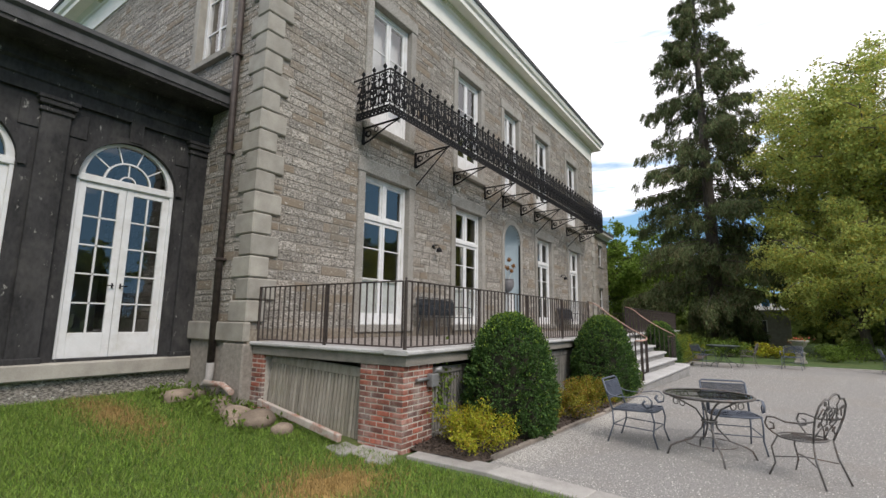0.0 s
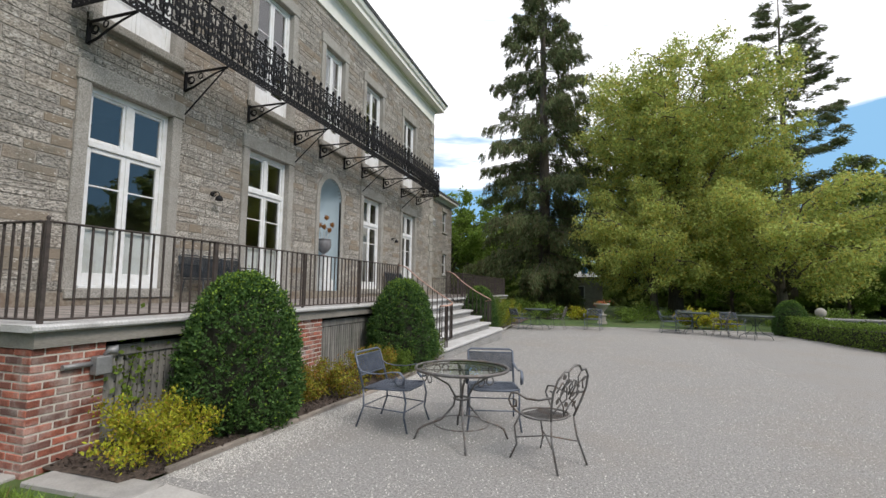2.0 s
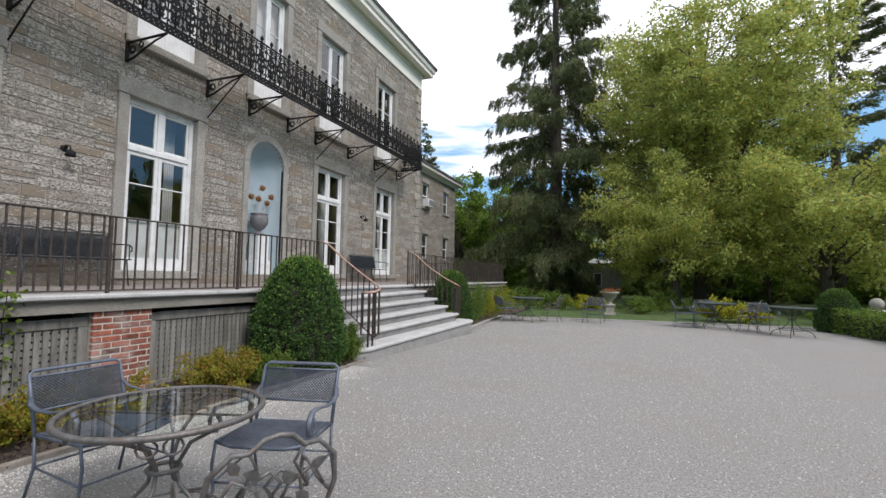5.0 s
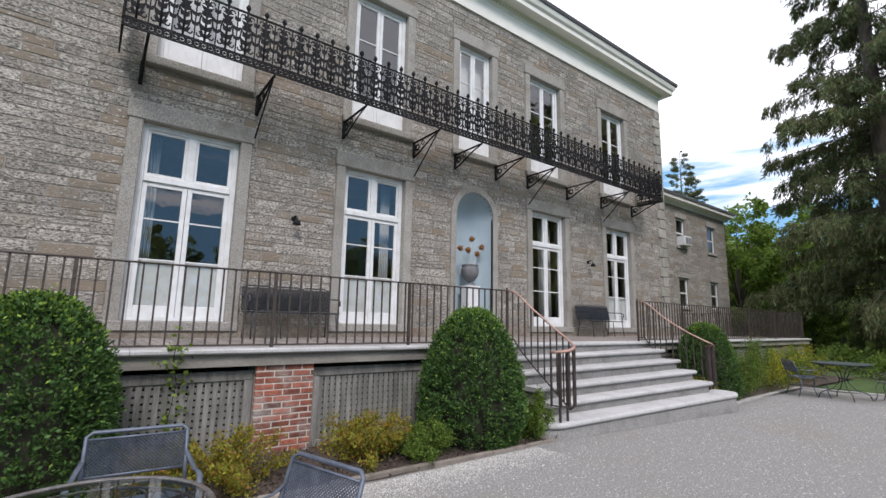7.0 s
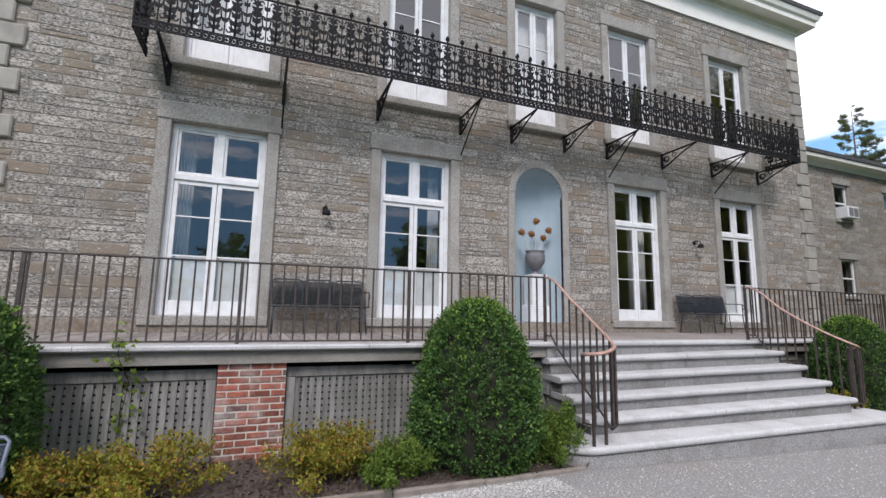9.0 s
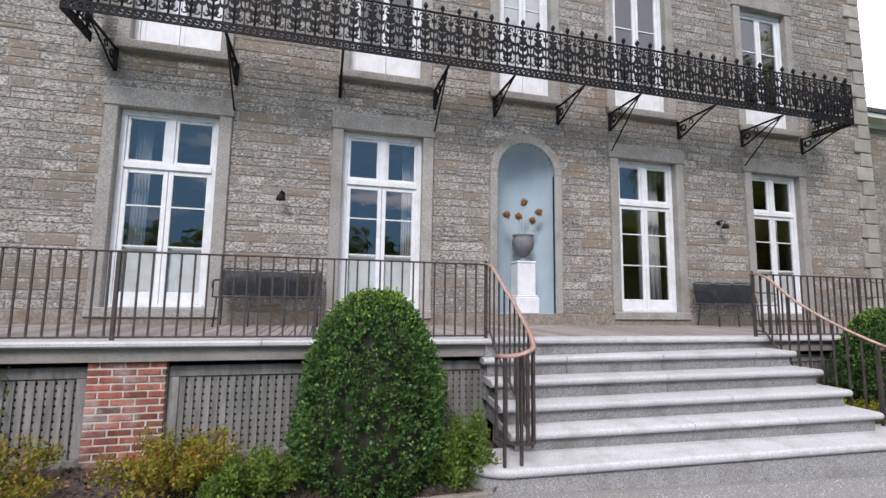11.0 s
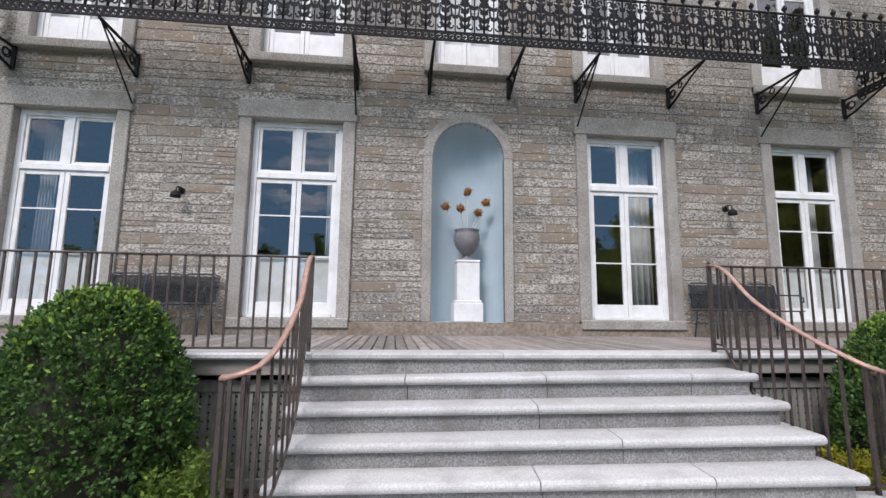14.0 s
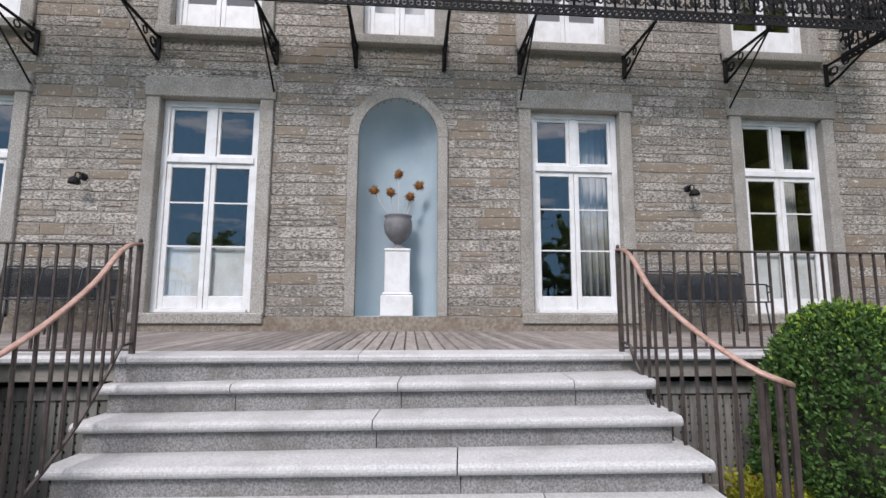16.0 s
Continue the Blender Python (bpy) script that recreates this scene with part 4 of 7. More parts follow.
unit = MB()
hp = PITCH / 2
zb = BZ + .15
unit.tube([(0, 0, zb), (0, 0, RT)], .018, 5)
unit.tube([(0, -hp, zb), (0, -hp, RT)], .013, 4)
for sg in (-1, 1):
    unit.tube([(0, 0, zb + .05), (0, sg * .05, zb + .14), (0, sg * .09, zb + .28), (0, sg * .075, zb + .42), (0, sg * .03, zb + .5), (0, 0, zb + .52)], .016, 4)
    unit.tube(scroll(sg * .085, zb + .09, .045, math.pi / 2, sg * .8), .012, 4)
    unit.tube(scroll(sg * .07, RT - .07, .04, -math.pi / 2, -sg * .8), .011, 4)
    for z, ang, ln, wd in ((.06, 40, .11, .026), (.16, 55, .13, .028), (.28, 62, .14, .028), (.4, 50, .11, .026), (.5, 40, .11, .024), (.56, 70, .14, .024)):
        leaf_blade(unit, 0, zb + z, radians(ang if sg > 0 else 180 - ang), ln, wd)
    for z, ang in ((.2, 120), (.36, 125), (.52, 115)):
        leaf_blade(unit, sg * hp, zb + z, radians(ang if sg > 0 else 180 - ang), .1, .022)
leaf_blade(unit, 0, zb + .4, radians(90), .2, .026)
unit_mesh = unit.mesh("railing_panel", IRON)
frieze = MB()
frieze.box(-.012, .012, -hp, hp, BZ, BZ + .018).box(-.012, .012, -hp, hp, BZ + .13, BZ + .15)
for i in range(3):
    c = -hp + PITCH * (i + .5) / 3
    frieze.tube([(0, c + .042 * math.cos(2 * math.pi * k / 10), BZ + .074 + .05 * math.sin(2 * math.pi * k / 10)) for k in range(10)], .014, 4, closed=True)
    leaf_blade(frieze, c - .03, BZ + .074, 0, .06, .02)
    frieze.tube([(0, c + PITCH / 6, BZ + .02), (0, c + PITCH / 6, BZ + .13)], .011, 4)
frieze_mesh = frieze.mesh("frieze_panel", IRON)
finial = MB().lathe([(.0, .15), (.012, .135), (.034, .1), (.04, .075), (.03, .05), (.012, .03), (.02, .015), (.016, 0)], n=8)
finial_mesh = finial.mesh("finial", IRON)
for i in range(nu):
    y = BS + PITCH * (i + .5)
    part("railing_panel", unit_mesh, None, balcony, at=pose(BX, y, 0))
    part("frieze_panel", frieze_mesh, None, balcony, at=pose(BX, y, 0))
    part("finial", finial_mesh, None, balcony, at=pose(BX, y, RT + .02))
for yy in (BS, BN):
    for i in range(3):
        x = BX - PITCH * (i + .5)
        for nm, me in (("railing_panel", unit_mesh), ("frieze_panel", frieze_mesh)):
            part(nm, me, None, balcony, at=pose(x, yy, 0, 0, 0, 90))
        part("finial", finial_mesh, None, balcony, at=pose(x, yy, RT + .02))
part("top_rail", MB().box(BX - .016, BX + .016, BS, BN, RT, RT + .022).box(FX, BX - .016, BS - .014, BS + .014, RT, RT + .022).box(FX, BX - .016, BN - .014, BN + .014, RT, RT + .022), IRON, balcony)
BRACKETS = [5.5, 7.24, 8.9, 10.58, 11.74, 13.06, 14.22, 15.88, 17.54, 19.25]
brk = MB().cbox(0, .97, -.02, .02, -.03, .0, .004).cbox(0, .035, -.03, .03, -.36, .02, .005)
brk.tube([(.03, 0, -.34), (.2, 0, -.3), (.42, 0, -.2), (.7, 0, -.09), (.95, 0, -.03)], [.022, .02, .018, .016, .012], 6)
brk.tube([(.15 + .085 * (1 - .5 * i / 14) * math.cos(2.2 + 9 * i / 14), 0, -.15 + .085 * (1 - .5 * i / 14) * math.sin(2.2 + 9 * i / 14)) for i in range(15)], .014, 5)
brk.tube([(.36 + .05 * math.cos(7 * i / 10), 0, -.1 + .05 * math.sin(7 * i / 10)) for i in range(11)], .011, 5)
brk_mesh = brk.mesh("bracket", IRON)
for y in BRACKETS:
    b = part("bracket", brk_mesh, None, balcony, at=pose(FX, y, BZ))
    if y in (7.24, 10.58, 14.22, 17.54):
        part("tie_rod", MB().tube([(.02, 0, -.8), (.06, 0, -.78), (.92, 0, -.03)], .014, 6), IRON, b)

# ---- terrace railings ----
HAND = 1.962
bal_mesh = MB().box(-.008, .008, -.008, .008, 1.172, HAND - .01).mesh("baluster", RAIL)
post_mesh = MB().box(-.016, .016, -.016, .016, DECK, HAND + .0).mesh("post", RAIL)
knob_mesh = MB().lathe([(0, .045), (.014, .035), (.017, .02), (.01, .008), (.012, 0)], n=8).mesh("knob", RAIL)


def railing(name, a, b, label, posts, pitch=.118):
    r = empty(name, label, "railing")
    a, b = Vector((*a, 0)), Vector((*b, 0))
    L, d = (b - a).length, (b - a).normalized()
    ang = math.degrees(math.atan2(d.y, d.x))
    part("handrail", MB().cbox(0, L, -.022, .022, HAND - .012, HAND + .004, .004), RAIL, r, at=pose(a.x, a.y, 0, 0, 0, ang))
    part("bottom_rail", MB().cbox(0, L, -.016, .016, 1.16, 1.176, .003), RAIL, r, at=pose(a.x, a.y, 0, 0, 0, ang))
    k = int(L / pitch)
    for i in range(k + 1):
        p = a + d * (L * i / k)
        part("baluster", bal_mesh, None, r, at=pose(p.x, p.y, 0, 0, 0, ang))
    for u in posts:
        p = a + d * u
        po = part("post", post_mesh, None, r, at=pose(p.x, p.y, 0, 0, 0, ang))
    return r


RX, RS = -3.72, 3.38
rl = railing("railing", (RX, RS), (RX, 10.52), "plain dark iron railing along the terrace front beside the steps", (0, 1.75, 3.52, 5.3, 7.14))
part("knob", knob_mesh, None, rl, at=pose(RX, RS, HAND))
part("knob", knob_mesh, None, rl, at=pose(RX, 10.52, HAND))
railing("railing", (FX + .05, RS), (RX - .05, RS), "plain dark iron railing across the end of the terrace", (.0, 1.5))
rl = railing("railing", (RX, 14.28), (RX, 24.4), "plain dark iron railing along the far terrace front", (0, 1.9, 3.8, 5.7, 7.6, 10.1))
part("knob", knob_mesh, None, rl, at=pose(RX, 14.28, HAND))
railing("railing", (RX - .05, 24.4), (WINGX + .2, 24.4), "plain dark iron railing at the far end of the terrace", (0, 2.4))


def bez(p0, p1, p2, p3, n):
    out = []
    for i in range(n + 1):
        t = i / n
        out.append(tuple(Vector(p0) * (1 - t) ** 3 + Vector(p1) * 3 * t * (1 - t) ** 2 + Vector(p2) * 3 * t * t * (1 - t) + Vector(p3) * t ** 3))
    return out


def stair_rail(y0, sg):
    """Rail from the terrace post down the steps, curling outwards at its foot. sg: the outward side."""
    foot, out = (.2, .03) if sg < 0 else (.3, .11)
    r = empty("stair_railing", "curved dark iron stair railing with a worn copper handrail", "railing", "stair railings")
    top = bez((RX, y0, HAND), (RX + .25, y0, HAND), (RX + .35, y0 - sg * .02, HAND - .22), (RX + .62, y0 - sg * .04, HAND - .38), 8)
    top += bez((RX + .62, y0 - sg * .04, HAND - .38), (RX + .95, y0 - sg * (.05 - out * .5), HAND - .62), (-2.55, y0 - sg * (.05 - out), 1.24), (-2.42, y0 + sg * (.02 + out), 1.165), 8)[1:]
    curl = bez((-2.42, y0 + sg * (.02 + out), 1.165), (-2.34, y0 + sg * (.1 + out), 1.115), (-2.4, y0 + sg * (.26 + out), 1.09), (-2.6, y0 + sg * (.28 + out), 1.08), 8)
    part("handrail", MB().tube(top + curl[1:], .024, 6, flat=.55), COPPER, r, "worn copper-brown handrail")
    def zt(x):
        for p, q in zip(top, top[1:]):
            if p[0] <= x <= q[0] + 1e-6:
                return p[2] + (q[2] - p[2]) * (x - p[0]) / max(1e-6, q[0] - p[0]), p[1] + (q[1] - p[1]) * (x - p[0]) / max(1e-6, q[0] - p[0])
        return top[-1][2], top[-1][1]
    low = []
    for i in range(11):
        x = RX + .01 + (-2.42 - RX) * i / 10
        z, y = zt(x)
        low.append((x, y, max(.375, z - .78 if i > 1 else 1.22)))
    low = [(x, y, z - .14 * (i / 10)) for i, (x, y, z) in enumerate(low)]
    curl_low = [(x, y, .4) for x, y, z in curl]
    part("bottom_rail", MB().tube(low[:-1] + curl_low, .012, 4), RAIL, r)
    def lowz(x):
        for p, q in zip(low, low[1:]):
            if p[0] <= x <= q[0] + 1e-6:
                return p[2] + (q[2] - p[2]) * (x - p[0]) / max(1e-6, q[0] - p[0])
        return .4
    for i in range(1, 11):
        x = RX + i * .118
        z, y = zt(x)
        part("baluster", MB().box(x - .008, x + .008, y - .008, y + .008, lowz(x), z), RAIL, r)
    for i in (0, 2, 4, 6, 8):
        x, y, z = curl[i]
        part("baluster", MB().box(x - .011, x + .011, y - .011, y + .011, .39, z), RAIL, r)
    part("post", MB().box(-2.5, -2.475, y0 + sg * (.1 + out) - .012, y0 + sg * (.1 + out) + .012, foot, 1.1).box(-2.5, -2.475, y0 + sg * (.25 + out) - .012, y0 + sg * (.25 + out) + .012, foot, 1.08), RAIL, r)
    return r


stair_rail(10.52, -1)
stair_rail(14.28, 1)

# ---- niche: plinth, urn and dried flowers ----
PX = FX - .18
pl = empty("plinth", "white painted square plinth standing in the niche", "plinth", at=pose(PX, NY + .01, 1.334))
part("base", MB().cbox(-.21, .21, -.23, .23, 0, .3, .012), WHITE, pl)
part("base_moulding", MB().cbox(-.19, .19, -.21, .21, .3, .34, .015), WHITE, pl)
part("shaft", MB().cbox(-.16, .16, -.18, .18, .34, .93, .008), WHITE, pl)
part("cap", MB().cbox(-.17, .17, -.19, .19, .93, .97, .01), WHITE, pl)
URN = material("grey_urn_metal", (0.13, 0.125, 0.13), (0.22, 0.215, 0.22), 8, 0.6, bump=0.25)
urn = empty("urn", "dark grey round urn on the white plinth", "urn", at=pose(PX, NY + .01, 2.304))
part("foot", MB().lathe([(0, 0), (.12, 0), (.12, .025), (.06, .05), (.04, .08), (.05, .1)], n=20).box(-.1, .1, -.1, .1, -.0, .02), URN, urn)
part("bowl", MB().lathe([(.05, .09), (.12, .14), (.19, .24), (.21, .34), (.205, .42), (.185, .47), (.205, .49), (.205, .505), (.17, .505), (.16, .4)], n=24), URN, urn)
STEM = material("dried_stem", (0.5, 0.5, 0.46), (0.62, 0.62, 0.58), 10, 0.8)
SEED = material("dried_flower_head", (0.16, 0.065, 0.015), (0.3, 0.13, 0.035), 40, 0.95, bump=0.9)
rng = np.random.default_rng(5)
for k, (dy, dz) in enumerate(((-.36, .42), (-.12, .4), (.0, .68), (.17, .34), (.3, .51))):
    fl = empty("dried_flower", "dried flower with a round rust-brown head on a pale stem", "flower", "dried flowers in the urn", at=pose(PX, NY + .01, 2.75))
    tip = Vector((.06, dy, dz))
    part("stem", MB().tube([(0, dy * .2, -.25), (.01, dy * .35, .05), (.03, dy * .75, dz * .6), tuple(tip)], .007, 5), STEM, fl)
    hd = MB().lathe([(0, -.06), (.035, -.05), (.055, -.02), (.06, .005), (.05, .035), (.025, .052), (0, .058)], tuple(tip), 10)
    part("flower_head", hd, SEED, fl)
    pt = np.repeat(np.array([tuple(tip)]), 160, 0)
    part("spikes", leaves("spikes", pt, .085, .014, SEED, rng), None, fl)

# ---- wall lamps ----
for y, z in ((8.04, 3.2), (16.8, 3.22)):
    la = empty("wall_lamp", "small black iron wall lamp on the stone front", "lamp", "wall lamps", at=pose(FX, y, z))
    part("backplate", MB().lathe([(0, .0), (.05, 0), (.045, .02), (0, .025)], n=12), IRON, la, at=pose(-.01, 0, .05, 0, 90, 0))
    part("arm", MB().tube([(0, 0, .05), (.1, 0, .09), (.16, 0, .06), (.17, 0, .0)], .01, 6).tube([(.04 + .05 * math.cos(6 * i / 9), 0, .05 + .05 * math.sin(6 * i / 9)) for i in range(10)], .008, 5), IRON, la)
    part("shade", MB().lathe([(.02, .0), (.06, -.03), (.075, -.09), (.07, -.1), (.0, -.1)], (.17, 0, .01), 12), IRON, la)

# ---- benches ----
MESHIRON = material("dark_mesh_metal", (0.018, 0.024, 0.031), (0.05, 0.06, 0.072), 12, 0.55, 0.3, 0.2)


def metal_mesh(mb, w, h, pt, cell=.022, r=.0022):
    """Expanded-metal sheet: crossing slanted wires over w by h; pt(u, v) places a point."""
    n = int((w + h) / cell)
    for i in range(n + 1):
        for sg in (0, 1):
            a = i * cell - h
            u0, u1, v0, v1 = a, a + h, 0, h
            if u0 < 0:
                v0, u0 = -a, 0
            if u1 > w:
                v1, u1 = w - a, w
            if v1 <= v0:
                continue
            f = (lambda u: u) if sg == 0 else (lambda u: w - u)
            mb.tube([pt(f(u0), v0), pt(f((u0 + u1) / 2), (v0 + v1) / 2), pt(f(u1), v1)], r, 3)


def wire(parent, mat, *args):
    """The wires of a mesh sheet, one joined part."""
    m = MB()
    metal_mesh(m, *args)
    part("wire_mesh", m, mat, parent)["kind"] = "stuff"


def bench():
    b = empty("garden_bench", "dark iron mesh garden bench against the house wall", "bench", "benches on the terrace")
    L = .75
    seat = part("seat", MB().tube([(.05, -L, .42), (.5, -L, .42), (.5, L, .42), (.05, L, .42)], .011, 6, closed=True), MESHIRON, b)
    wire(seat, MESHIRON, 1.5, .45, lambda u, v: (.05 + v, u - L, .42), .04, .005)
    for a, c in ((-L, -L / 3), (-L / 3, L / 3), (L / 3, L)):
        m = MB()
        w = c - a
        m.tube([(.04, a, .46), (-.04, a, .83), (-.045, a + w * .15, .86), (-.045, c - w * .15, .86), (-.04, c, .83), (.04, c, .46)], .012, 6, closed=True)
        br_ = part("backrest", m, MESHIRON, b)
        wire(br_, MESHIRON, w, .36, lambda u, v: (.04 - .08 * v / .36, a + u, .47 + v), .028, .006)
    for sg in (-1, 1):
        part("armrest", MB().tube([(-.02, sg * L, .68), (.2, sg * L, .67), (.42, sg * L, .66), (.5, sg * L, .62), (.5, sg * L, .56), (.45, sg * L, .55)], .012, 6).tube([(.45, sg * L, .42), (.44, sg * L, .66)], .01, 6), MESHIRON, b)
        part("leg", MB().tube([(.48, sg * (L - .06), .42), (.5, sg * (L - .05), .2), (.52, sg * (L - .04), 0)], .012, 6), MESHIRON, b)
        part("leg", MB().tube([(.06, sg * (L - .06), .42), (.03, sg * (L - .05), .2), (.0, sg * (L - .04), 0)], .012, 6), MESHIRON, b)
        part("leg", MB().tube([(.48, sg * .25, .42), (.5, sg * .25, .2), (.52, sg * .25, 0)], .01, 6), MESHIRON, b)
    b.matrix_basis = pose(FX + .16, 7.98, DECK)
    return b


b0 = bench()
copy_thing(b0, pose(FX + .16, 16.72, DECK))

# ---- garden furniture ----
BROWNIRON = material("grey_brown_iron", (0.09, 0.086, 0.083), (0.2, 0.193, 0.187), 20, 0.5, 0.45, 0.2, stain=(0.14, 0.075, 0.04), stain_scale=9, stain_amount=0.6)
BLUEMESH = material("blue_grey_mesh", (0.075, 0.09, 0.12), (0.14, 0.16, 0.2), 14, 0.5, 0.35, 0.15)


def round_table(frame_mat, top_mat, R=.455):
    t = empty("patio_table", "round glass-topped patio table with curved grey iron legs", "table")
    H = .74
    part("rim", MB().tube([(R * math.cos(2 * math.pi * i / 48), R * math.sin(2 * math.pi * i / 48), H - .008) for i in range(48)], .016, 8, closed=True)
         .tube([((R - .05) * math.cos(2 * math.pi * i / 40), (R - .05) * math.sin(2 * math.pi * i / 40), H - .03) for i in range(40)], .008, 5, closed=True), frame_mat, t)
    part("glass_top", MB().add([((R - .012) * math.cos(2 * math.pi * i / 48), (R - .012) * math.sin(2 * math.pi * i / 48), H) for i in range(48)], [tuple(range(48))]), top_mat, t, "clear round glass pane")
    for i in range(4):
        a = math.pi / 2 * i + .35
        c, s = math.cos(a), math.sin(a)
        prof = [(R - .04, H - .03), (.3, .66), (.13, .56), (.06, .43), (.08, .34), (.2, .2), (.36, .14), (.42, .1), (.46, 0)]
        leg = MB().tube([(r * c, r * s, z) for r, z in prof], .011, 6)
        lg = part("leg", leg, frame_mat, t)
        b = a + .5
        cb, sb = -s, c
        sc = MB()
        for sg in (-1, 1):
            sc.tube([(((R - .06) * math.cos(b)) + sg * (.05 + .04 * math.cos(7 * k / 10)) * -math.sin(b), ((R - .06) * math.sin(b)) + sg * (.05 + .04 * math.cos(7 * k / 10)) * math.cos(b), H - .075 + .04 * math.sin(7 * k / 10)) for k in range(11)], .006, 5)
        part("scroll", sc, frame_mat, t)
        part("top_bar", MB().tube([(0, 0, H - .03), ((R - .02) * c, (R - .02) * s, H - .03)], .007, 5), frame_mat, t)
    part("collar", MB().tube([(.075 * math.cos(2 * math.pi * i / 20), .075 * math.sin(2 * math.pi * i / 20), .42) for i in range(20)], .012, 6, closed=True), frame_mat, t)
    part("stretcher", MB().tube([(.27 * math.cos(2 * math.pi * i / 28), .27 * math.sin(2 * math.pi * i / 28), .165) for i in range(28)], .007, 5, closed=True), frame_mat, t)
    return t


def mesh_chair():
    """Faces +x, its middle over the origin."""
    c = empty("mesh_chair", "blue-grey metal mesh armchair with scrolled arms", "chair", "chairs round the glass table")
    hw = .26
    m = MB().tube([(.25, -hw, .42), (.27, -hw * .6, .405), (.27, hw * .6, .405), (.25, hw, .42), (-.22, hw, .4), (-.22, -hw, .4)], .011, 6, closed=True)
    seat = part("seat", m, BLUEMESH, c)
    wire(seat, BLUEMESH, .46, .5, lambda u, v: (.25 - u, v - .25, .408 + .012 * math.sin(u * 7)), .02, .0045)
    m = MB().tube([(-.22, -hw, .4), (-.27, -hw, .56), (-.33, -hw, .74), (-.345, -hw + .03, .76), (-.345, hw - .03, .76), (-.33, hw, .74), (-.27, hw, .56), (-.22, hw, .4)], .012, 6)
    m.tube([(-.325, -hw, .725), (-.325, hw, .725)], .008, 5).tube([(-.265, -hw, .53), (-.265, hw, .53)], .008, 5)
    back = part("backrest", m, BLUEMESH, c)
    wire(back, BLUEMESH, .5, .22, lambda u, v: (-.265 - .06 * v / .22, u - .25, .52 + v * .93), .02, .0045)
    for sg in (-1, 1):
        pts = [(-.29, sg * hw, .62), (-.24, sg * (hw + .02), .58), (-.14, sg * (hw + .03), .565), (0, sg * (hw + .03), .57), (.14, sg * (hw + .03), .6), (.22, sg * (hw + .03), .6), (.27, sg * (hw + .03), .55), (.26, sg * (hw + .03), .48), (.2, sg * (hw + .03), .465), (.16, sg * (hw + .03), .51), (.19, sg * (hw + .03), .55)]
        part("armrest", MB().tube(pts, .017, 6, flat=.35), BLUEMESH, c)
        part("leg", MB().tube([(.25, sg * hw, .42), (.28, sg * hw, .3), (.26, sg * hw, .15), (.31, sg * (hw + .02), 0)], .01, 6), BLUEMESH, c)
        part("leg", MB().tube([(-.22, sg * hw, .4), (-.21, sg * hw, .22), (-.29, sg * (hw + .01), 0)], .01, 6), BLUEMESH, c)
    part("stretcher", MB().tube([(.26, -hw, .2), (.26, hw, .2)], .007, 5).tube([(-.215, -hw, .22), (-.215, hw, .22)], .007, 5).tube([(.26, -hw, .2), (-.215, -hw, .22)], .007, 5).tube([(.26, hw, .2), (-.215, hw, .22)], .007, 5), BLUEMESH, c)
    return c


